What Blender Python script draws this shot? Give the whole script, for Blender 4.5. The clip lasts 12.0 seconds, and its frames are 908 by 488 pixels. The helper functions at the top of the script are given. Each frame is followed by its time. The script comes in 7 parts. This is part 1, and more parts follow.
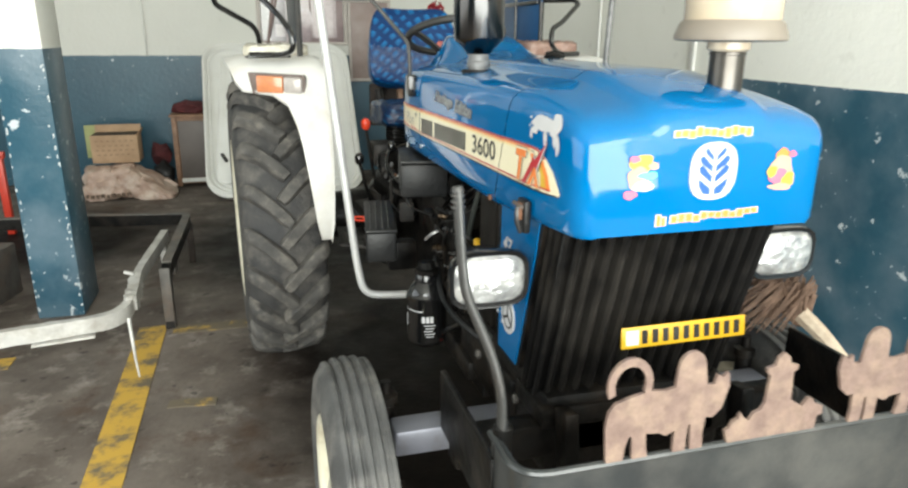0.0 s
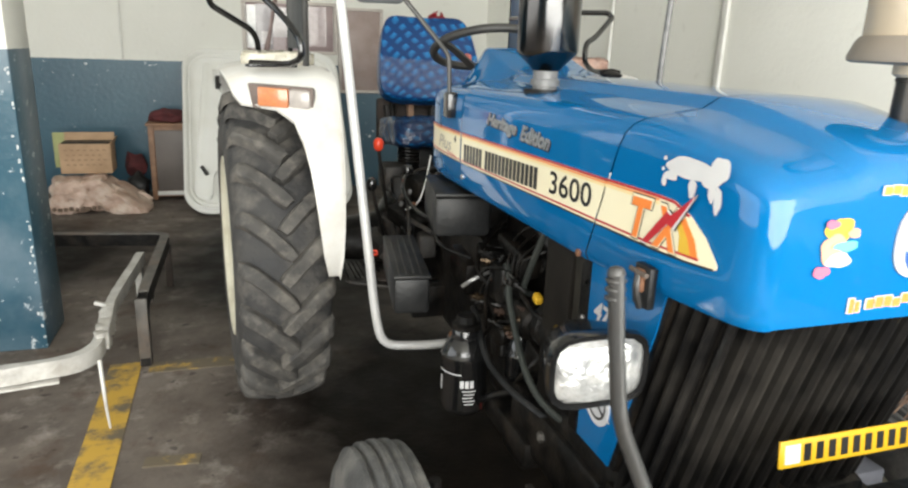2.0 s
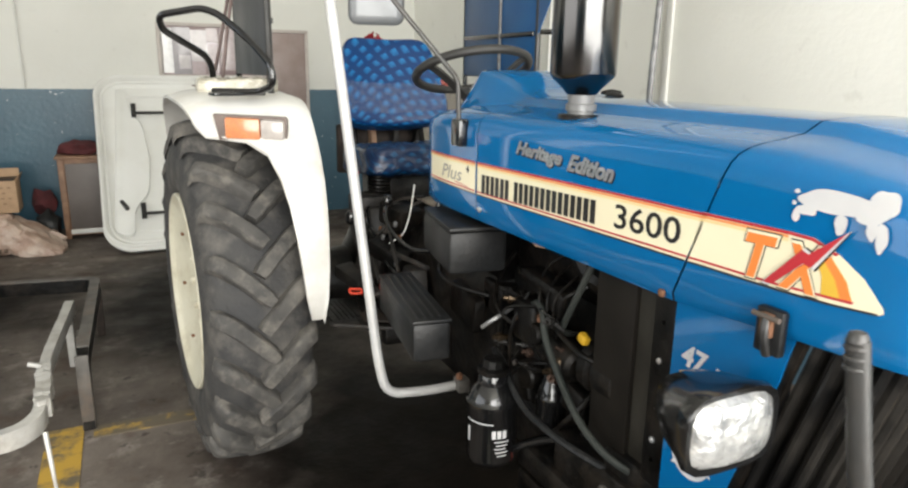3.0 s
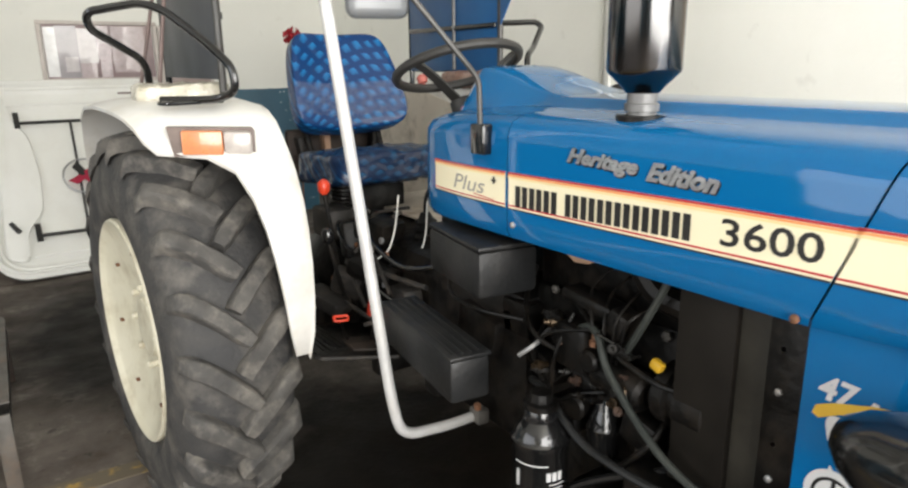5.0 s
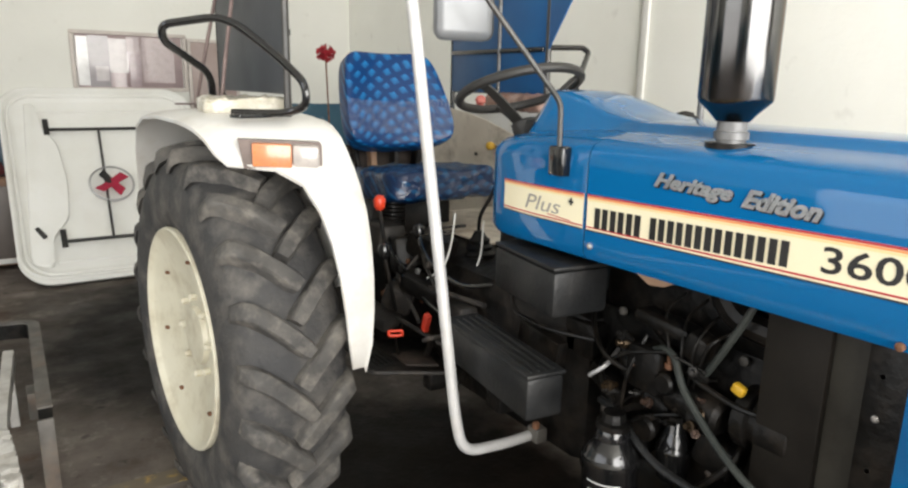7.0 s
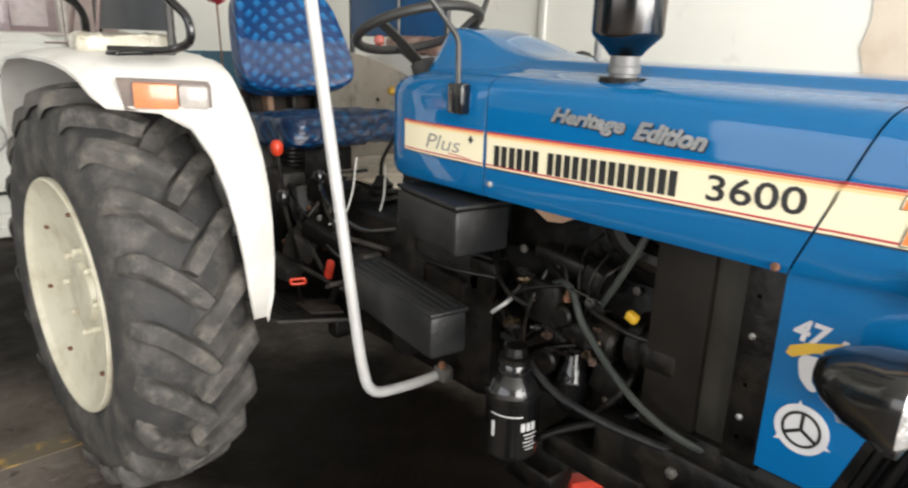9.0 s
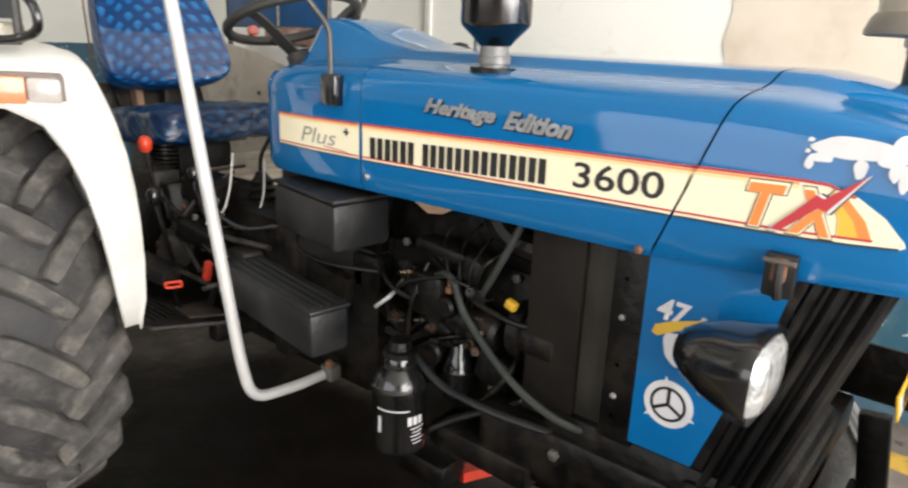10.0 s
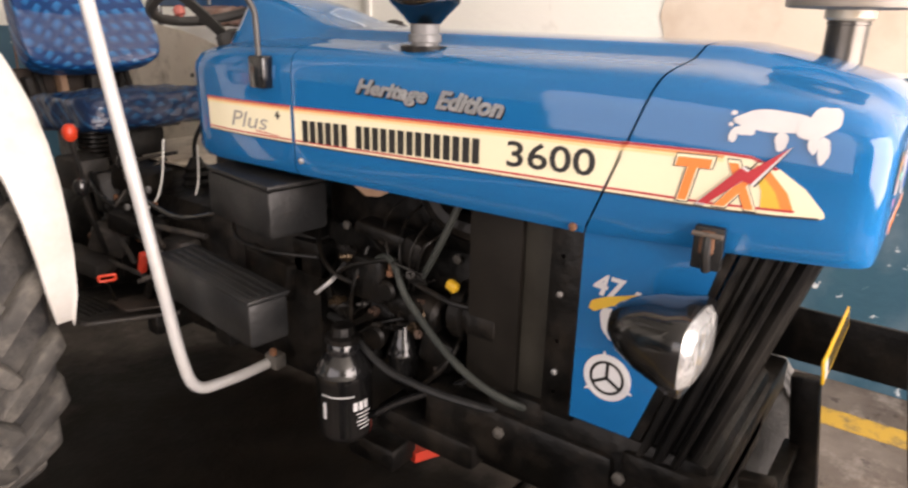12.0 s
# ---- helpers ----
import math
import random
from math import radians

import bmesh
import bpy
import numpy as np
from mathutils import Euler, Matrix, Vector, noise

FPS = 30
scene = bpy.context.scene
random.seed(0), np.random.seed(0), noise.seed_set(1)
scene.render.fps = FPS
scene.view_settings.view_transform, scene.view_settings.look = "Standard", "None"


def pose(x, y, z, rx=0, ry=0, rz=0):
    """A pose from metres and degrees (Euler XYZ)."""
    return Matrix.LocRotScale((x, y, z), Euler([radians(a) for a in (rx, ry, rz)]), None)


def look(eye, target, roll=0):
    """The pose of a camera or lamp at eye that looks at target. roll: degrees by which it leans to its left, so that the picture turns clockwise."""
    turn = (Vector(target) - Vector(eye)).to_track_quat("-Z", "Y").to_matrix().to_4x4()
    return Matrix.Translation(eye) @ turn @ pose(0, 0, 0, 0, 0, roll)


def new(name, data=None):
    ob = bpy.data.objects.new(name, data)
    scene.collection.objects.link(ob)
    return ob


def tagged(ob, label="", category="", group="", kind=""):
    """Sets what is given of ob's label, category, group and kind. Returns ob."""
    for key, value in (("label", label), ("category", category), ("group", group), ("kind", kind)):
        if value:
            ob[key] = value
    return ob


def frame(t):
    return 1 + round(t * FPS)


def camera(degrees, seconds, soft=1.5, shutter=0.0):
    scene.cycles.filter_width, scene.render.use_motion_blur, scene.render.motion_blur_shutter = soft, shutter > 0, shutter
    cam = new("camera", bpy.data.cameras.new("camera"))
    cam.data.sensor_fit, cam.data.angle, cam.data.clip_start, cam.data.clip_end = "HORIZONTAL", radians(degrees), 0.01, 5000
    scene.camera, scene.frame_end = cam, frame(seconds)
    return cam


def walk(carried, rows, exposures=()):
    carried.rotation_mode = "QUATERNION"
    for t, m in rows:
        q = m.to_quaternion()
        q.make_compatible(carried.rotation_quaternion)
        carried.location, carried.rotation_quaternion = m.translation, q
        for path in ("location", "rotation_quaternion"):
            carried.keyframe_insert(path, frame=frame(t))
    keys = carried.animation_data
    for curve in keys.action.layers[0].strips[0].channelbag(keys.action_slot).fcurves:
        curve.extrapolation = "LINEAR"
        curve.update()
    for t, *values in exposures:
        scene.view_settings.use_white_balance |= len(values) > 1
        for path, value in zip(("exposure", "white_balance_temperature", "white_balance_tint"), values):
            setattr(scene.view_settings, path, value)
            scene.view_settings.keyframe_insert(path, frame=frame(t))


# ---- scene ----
cam = camera(67.0, 12.0, soft=2.25, shutter=0.4)
PATH = [
    (0, (-0.74, -3.242, 1.473), (-0.222, -1.401, 0.889), 0.4),
    (0.5, (-0.786, -3.115, 1.457), (-0.272, -1.284, 0.837), 1.5),
    (1, (-0.771, -3.019, 1.476), (-0.267, -1.147, 0.982), 0.7),
    (1.5, (-0.772, -2.937, 1.475), (-0.221, -1.089, 0.947), 1.6),
    (2, (-0.825, -2.861, 1.464), (-0.23, -1.033, 0.916), 2.1),
    (2.5, (-0.941, -2.746, 1.481), (-0.165, -0.975, 0.971), 0.8),
    (2.7, (-0.997, -2.702, 1.469), (-0.191, -0.939, 0.977), 0.9),
    (4.3, (-1.037, -2.415, 1.472), (-0.096, -0.735, 0.933), 0.4),
    (4.5, (-1.061, -2.401, 1.469), (-0.086, -0.74, 0.932), 1.2),
    (5, (-1.16, -2.314, 1.482), (-0.08, -0.71, 0.969), -0.7),
    (5.5, (-1.249, -2.249, 1.474), (-0.141, -0.681, 0.916), -0.7),
    (6, (-1.302, -2.237, 1.476), (-0.263, -0.607, 0.961), 0.4),
    (6.5, (-1.308, -2.234, 1.489), (-0.243, -0.602, 1.042), 1.1),
    (7, (-1.31, -2.242, 1.483), (-0.224, -0.626, 1.026), 1.2),
    (7.2, (-1.307, -2.241, 1.484), (-0.21, -0.64, 0.999), 1.0),
    (8.8, (-1.297, -2.24, 1.447), (-0.06, -0.777, 0.873), 1.7),
    (9, (-1.291, -2.247, 1.449), (-0.014, -0.82, 0.871), 1.8),
    (9.5, (-1.274, -2.26, 1.445), (0.092, -0.918, 0.866), 1.5),
    (10, (-1.247, -2.27, 1.442), (0.226, -1.049, 0.859), 2.2),
    (10.5, (-1.222, -2.278, 1.45), (0.343, -1.166, 0.89), 2.0),
    (11, (-1.21, -2.292, 1.458), (0.404, -1.263, 0.881), 1.9),
    (11.5, (-1.202, -2.295, 1.458), (0.412, -1.274, 0.865), 1.3),
    (12, (-1.216, -2.286, 1.448), (0.323, -1.182, 0.805), 1.3),
]
walk(cam, [(t, look(eye, target, roll)) for t, eye, target, roll in PATH],
     exposures=[(0.0, -0.10, 6350, 4), (1.0, 0.0, 6400, 6), (1.5, -0.11, 6430, 7), (2.5, -0.05, 6500, 9), (7.0, 0.04, 6500, 11), (10.0, 0.06, 6550, 13), (11.3, 0.02, 7150, 23), (12.0, 0.0, 7200, 24)])

# ---- world and light ----
world = bpy.data.worlds.new("sky")
scene.world = world
world.use_nodes = True
_nt = world.node_tree
_sky = _nt.nodes.new("ShaderNodeTexSky")
_sky.sky_type, _sky.sun_disc = 'NISHITA', False
_sky.sun_elevation, _sky.sun_rotation = radians(52), radians(150)
_nt.links.new(_sky.outputs[0], _nt.nodes["Background"].inputs[0])
_nt.nodes["Background"].inputs[1].default_value = 0.15
_sun = new("sun", bpy.data.lights.new("sun", 'SUN'))
_sun.data.energy, _sun.data.angle, _sun.data.color = 3.0, radians(0.6), (1.0, 0.95, 0.87)
_sun.matrix_world = look((4, -12, 14), (4, -22, 0))


def sky_door(name, eye, target, w, h, power, tint):
    """Sky light that comes in through an opening of the shed."""
    d = bpy.data.lights.new(name, 'AREA')
    d.shape, d.size, d.size_y, d.energy, d.color = 'RECTANGLE', w, h, power, tint
    ob = new(name, d)
    ob.matrix_world = look(eye, target)
    return ob


sky_door("front_opening_sky", (-1.0, -6.15, 1.9), (-1.0, 0, 1.3), 5.6, 3.2, 700, (1.0, 0.975, 0.92))
sky_door("side_opening_sky", (-6.1, -1.4, 1.9), (0, -1.4, 1.2), 5.0, 3.0, 125, (1.0, 0.98, 0.94))


# ---- materials ----
def principled(name):
    m = bpy.data.materials.new(name)
    m.use_nodes = True
    return m, m.node_tree, m.node_tree.nodes["Principled BSDF"]


def mat(name, a, b=None, scale=8.0, rough=0.5, metal=0.0, bump=0.0, bscale=60.0, coat=0.0, rvar=0.12, detail=6.0, dirt=None, dscale=3.0, damt=0.35, spec=0.5):
    """Two-scale surface: colour a to b by one noise, dirt by another, roughness variation and fine relief."""
    m, nt, p = principled(name)
    n, l = nt.nodes, nt.links
    b = b or tuple(c * 0.8 for c in a)
    co = n.new("ShaderNodeTexCoord")
    t1 = n.new("ShaderNodeTexNoise")
    t1.inputs["Scale"].default_value, t1.inputs["Detail"].default_value = scale, detail
    l.new(co.outputs["Object"], t1.inputs["Vector"])
    r1 = n.new("ShaderNodeValToRGB")
    r1.color_ramp.elements[0].position, r1.color_ramp.elements[1].position = 0.35, 0.68
    r1.color_ramp.elements[0].color, r1.color_ramp.elements[1].color = (*a, 1), (*b, 1)
    l.new(t1.outputs[0], r1.inputs[0])
    out = r1.outputs[0]
    if dirt:
        t2 = n.new("ShaderNodeTexNoise")
        t2.inputs["Scale"].default_value, t2.inputs["Detail"].default_value, t2.inputs["Roughness"].default_value = dscale, 8, 0.65
        l.new(co.outputs["Object"], t2.inputs["Vector"])
        r2 = n.new("ShaderNodeValToRGB")
        r2.color_ramp.elements[0].position, r2.color_ramp.elements[1].position = 0.47, 0.68
        r2.color_ramp.elements[1].color = (damt * 2.2, damt * 2.2, damt * 2.2, 1)
        l.new(t2.outputs[0], r2.inputs[0])
        mx = n.new("ShaderNodeMixRGB")
        l.new(r2.outputs[0], mx.inputs[0])
        l.new(out, mx.inputs[1])
        mx.inputs[2].default_value = (*dirt, 1)
        out = mx.outputs[0]
    l.new(out, p.inputs["Base Color"])
    rr = n.new("ShaderNodeMapRange")
    rr.inputs["To Min"].default_value, rr.inputs["To Max"].default_value = max(0.03, rough - rvar), min(1.0, rough + rvar)
    l.new(t1.outputs[0], rr.inputs["Value"])
    l.new(rr.outputs[0], p.inputs["Roughness"])
    p.inputs["Metallic"].default_value = metal
    p.inputs["Coat Weight"].default_value = coat
    p.inputs["Coat Roughness"].default_value = 0.05
    p.inputs["Specular IOR Level"].default_value = spec
    if bump:
        t3 = n.new("ShaderNodeTexNoise")
        t3.inputs["Scale"].default_value, t3.inputs["Detail"].default_value = bscale, 8
        l.new(co.outputs["Object"], t3.inputs["Vector"])
        bp = n.new("ShaderNodeBump")
        bp.inputs["Strength"].default_value, bp.inputs["Distance"].default_value = bump, 0.01
        l.new(t3.outputs[0], bp.inputs["Height"])
        l.new(bp.outputs[0], p.inputs["Normal"])
    return m


BLUE = mat("blue_enamel", (0.002, 0.113, 0.310), (0.003, 0.124, 0.332), 2.5, 0.35, 0, 0.012, 30, coat=1.0, rvar=0.05, dirt=(0.02, 0.15, 0.34), dscale=2.2, damt=0.06, spec=0.0)
WHITE = mat("cream_white_paint", (0.72, 0.712, 0.685), (0.66, 0.65, 0.62), 5, 0.35, 0, 0.03, 90, coat=0.2, dirt=(0.42, 0.36, 0.27), dscale=5, damt=0.16)
RIMW = mat("cream_rim_paint", (0.64, 0.61, 0.49), (0.58, 0.55, 0.43), 6, 0.4, 0, 0.03, 90, dirt=(0.30, 0.24, 0.15), dscale=9, damt=0.22)
RUBBER = mat("tyre_rubber", (0.026, 0.026, 0.027), (0.050, 0.048, 0.046), 9, 0.75, 0, 0.45, 70, rvar=0.15, dirt=(0.14, 0.128, 0.112), dscale=7, damt=0.34)
TREAD = mat("dusty_tread_rubber", (0.040, 0.0385, 0.037), (0.088, 0.083, 0.076), 9, 0.8, 0, 0.5, 55, rvar=0.1, dirt=(0.17, 0.155, 0.135), dscale=16, damt=0.36)
RUBBER2 = mat("front_tyre_rubber", (0.05, 0.05, 0.05), (0.10, 0.10, 0.098), 12, 0.8, 0, 0.3, 120, dirt=(0.19, 0.18, 0.165), dscale=8, damt=0.35)
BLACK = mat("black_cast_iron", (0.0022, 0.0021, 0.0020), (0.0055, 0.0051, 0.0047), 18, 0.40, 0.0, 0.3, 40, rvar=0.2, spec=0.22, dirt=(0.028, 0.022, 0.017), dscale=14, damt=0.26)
GLOSSBLACK = mat("gloss_black_paint", (0.005, 0.005, 0.0055), (0.009, 0.009, 0.009), 9, 0.2, 0, 0.02, 80, coat=0.5, rvar=0.06)
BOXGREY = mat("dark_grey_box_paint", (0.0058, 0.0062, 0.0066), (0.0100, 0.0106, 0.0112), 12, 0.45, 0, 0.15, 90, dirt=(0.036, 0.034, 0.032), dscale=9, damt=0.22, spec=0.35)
CHROME = mat("black_chrome", (0.115, 0.115, 0.118), (0.085, 0.085, 0.085), 6, 0.16, 1.0, 0.0, rvar=0.05)
STEEL = mat("galvanised_steel", (0.52, 0.52, 0.52), (0.40, 0.40, 0.41), 16, 0.38, 0.75, 0.08, 80, dirt=(0.34, 0.30, 0.26), dscale=8, damt=0.2)
PIPEGREY = mat("silver_painted_pipe", (0.58, 0.58, 0.57), (0.48, 0.48, 0.48), 14, 0.42, 0.25, 0.06, 90, dirt=(0.30, 0.28, 0.25), dscale=10, damt=0.15)
GREYBAR = mat("grey_painted_bar", (0.056, 0.056, 0.055), (0.038, 0.038, 0.037), 12, 0.4, 0.3, 0.08, 90, dirt=(0.07, 0.06, 0.055), dscale=9, damt=0.25)
DARKBAR = mat("dark_brown_steel", (0.115, 0.108, 0.098), (0.075, 0.069, 0.062), 12, 0.55, 0.2, 0.15, 70, dirt=(0.16, 0.11, 0.08), dscale=7, damt=0.3)
AXLEGREY = mat("worn_grey_axle_paint", (0.17, 0.175, 0.205), (0.12, 0.125, 0.15), 9, 0.4, 0.3, 0.06, 80, dirt=(0.12, 0.11, 0.10), dscale=9, damt=0.3)
TRAY = mat("satin_black_tray", (0.027, 0.030, 0.031), (0.019, 0.021, 0.022), 7, 0.32, 0.0, 0.05, 100, coat=0.2, dirt=(0.12, 0.115, 0.105), dscale=4, damt=0.2)
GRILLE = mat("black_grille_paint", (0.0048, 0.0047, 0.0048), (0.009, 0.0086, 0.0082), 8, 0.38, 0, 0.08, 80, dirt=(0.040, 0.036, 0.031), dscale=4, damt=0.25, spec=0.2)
CREAM = mat("cream_decal", (0.82, 0.76, 0.55), (0.80, 0.73, 0.52), 4, 0.35, coat=0.3)
RED = mat("red_decal", (0.46, 0.025, 0.035), (0.42, 0.02, 0.03), 6, 0.35, coat=0.3)
ORANGE = mat("orange_decal", (0.80, 0.24, 0.05), (0.78, 0.21, 0.04), 6, 0.35, coat=0.3)
YELLOW = mat("yellow_decal", (0.70, 0.45, 0.05), (0.64, 0.39, 0.04), 6, 0.35, coat=0.3)
INK = mat("black_decal", (0.012, 0.012, 0.012), (0.018, 0.018, 0.018), 6, 0.35, coat=0.3)
GREYINK = mat("grey_decal", (0.30, 0.29, 0.27), (0.25, 0.24, 0.22), 6, 0.4)
DECALWHITE = mat("white_decal", (0.66, 0.66, 0.66), (0.54, 0.54, 0.56), 9, 0.35, coat=0.3)
BADGEBLUE = mat("badge_blue", (0.03, 0.10, 0.33), (0.025, 0.09, 0.30), 9, 0.3)
SILVERTEXT = mat("silver_badge", (0.70, 0.71, 0.72), (0.42, 0.43, 0.45), 70, 0.25, 0.25)
PINK = mat("glittery_pink_board", (0.195, 0.135, 0.112), (0.14, 0.094, 0.078), 55, 0.42, 0, 0.15, 160, dirt=(0.28, 0.205, 0.15), dscale=30, damt=0.3)
PLATEY = mat("yellow_number_plate", (0.60, 0.36, 0.012), (0.55, 0.32, 0.010), 6, 0.4)
LENSW = mat("headlight_glass", (0.74, 0.74, 0.72), (0.30, 0.31, 0.32), 34, 0.15, 0.55, 0.9, 45, coat=0.9)
LENSO = mat("orange_lens", (0.54, 0.21, 0.085), (0.47, 0.17, 0.075), 60, 0.3, 0, 0.05, 90, coat=0.6)
RODBROWN = mat("dusty_brown_rod_paint", (0.17, 0.12, 0.11), (0.12, 0.085, 0.078), 20, 0.5)
LAMPBASE = mat("grey_brown_lamp_base", (0.15, 0.11, 0.095), (0.10, 0.075, 0.065), 30, 0.5)
LENSC = mat("smoky_clear_lens", (0.42, 0.385, 0.36), (0.34, 0.31, 0.29), 60, 0.3, 0, 0.05, 90, coat=0.6)
REDPAINT = mat("red_paint", (0.62, 0.05, 0.025), (0.55, 0.04, 0.02), 12, 0.4, dirt=(0.25, 0.05, 0.03), damt=0.2)
ORANGEKNOB = mat("orange_red_plastic", (0.66, 0.055, 0.02), (0.58, 0.045, 0.016), 12, 0.35)
YELCAP = mat("yellow_plastic_cap", (0.52, 0.31, 0.02), (0.45, 0.26, 0.02), 12, 0.4)
RUST = mat("rusty_steel", (0.22, 0.10, 0.05), (0.10, 0.05, 0.03), 30, 0.7, 0.2, 0.3, 90)
TAN = mat("tan_gasket_plate", (0.40, 0.26, 0.17), (0.32, 0.19, 0.12), 20, 0.6, 0, 0.1, 90)
CLEANERC = mat("smoky_cream_bowl", (0.54, 0.45, 0.33), (0.46, 0.38, 0.28), 6, 0.25, 0, 0.02, coat=0.4)
PIPECHROME = mat("dulled_chrome_pipe", (0.13, 0.12, 0.11), (0.085, 0.078, 0.07), 9, 0.32, 1.0, 0.02, 60)
CLEANERG = mat("dusty_tan_cleaner_cap", (0.25, 0.215, 0.175), (0.19, 0.165, 0.135), 10, 0.45, dirt=(0.2, 0.17, 0.14), damt=0.25)
GLASSD = mat("mirror_back_grey", (0.20, 0.21, 0.22), (0.15, 0.155, 0.16), 6, 0.35, 0.2)
STRAW = mat("dry_coir_bristle", (0.20, 0.125, 0.085), (0.105, 0.066, 0.047), 40, 0.85, 0, 0.5, 150)
WOODCAB = mat("worn_brown_wood", (0.30, 0.17, 0.10), (0.20, 0.11, 0.065), 14, 0.55, 0, 0.12, 60, dirt=(0.12, 0.08, 0.05), damt=0.3)
CABPANEL = mat("grey_brown_panel", (0.135, 0.115, 0.105), (0.105, 0.09, 0.08), 5, 0.5, 0, 0.06, 60)
CARD = mat("brown_cardboard", (0.46, 0.31, 0.19), (0.38, 0.25, 0.15), 9, 0.8, 0, 0.1, 90, dirt=(0.25, 0.17, 0.1), damt=0.25)
SACKM = mat("dusty_sack_plastic", (0.58, 0.43, 0.35), (0.36, 0.24, 0.18), 9, 0.45, 0, 0.35, 40, dirt=(0.62, 0.53, 0.45), dscale=7, damt=0.4)
GREENY = mat("pale_green_card", (0.36, 0.38, 0.17), (0.30, 0.32, 0.14), 9, 0.7)
CARDINK = mat("faded_carton_print", (0.30, 0.20, 0.125), (0.26, 0.17, 0.105), 20, 0.8)
FRAMEM = mat("pale_wood_frame", (0.55, 0.50, 0.46), (0.45, 0.41, 0.38), 12, 0.5)
PICT = mat("pinkish_notice_paper", (0.36, 0.28, 0.28), (0.26, 0.20, 0.21), 5, 0.15, coat=0.8)
CANVASBLUE = mat("blue_vinyl_sheet", (0.015, 0.10, 0.26), (0.012, 0.08, 0.22), 6, 0.35, 0, 0.05, 40)
SLATE = mat("dark_slate_sheet", (0.055, 0.06, 0.068), (0.042, 0.046, 0.052), 5, 0.45, 0, 0.06, 60)
BARE = mat("bare_beige_plaster", (0.70, 0.62, 0.52), (0.63, 0.545, 0.45), 3, 0.8, 0, 0.12, 45, dirt=(0.52, 0.40, 0.30), damt=0.2)
SILVERPAINT = mat("crumpled_silver_paint", (0.56, 0.55, 0.52), (0.42, 0.41, 0.39), 12, 0.45, 0.15, 0.5, 30, dirt=(0.26, 0.23, 0.19), dscale=9, damt=0.28)
WORNGREY = mat("worn_grey_edge", (0.20, 0.20, 0.20), (0.12, 0.12, 0.12), 40, 0.5, 0.3)
CONDUIT = mat("white_conduit", (0.72, 0.72, 0.69), (0.64, 0.64, 0.60), 9, 0.4)


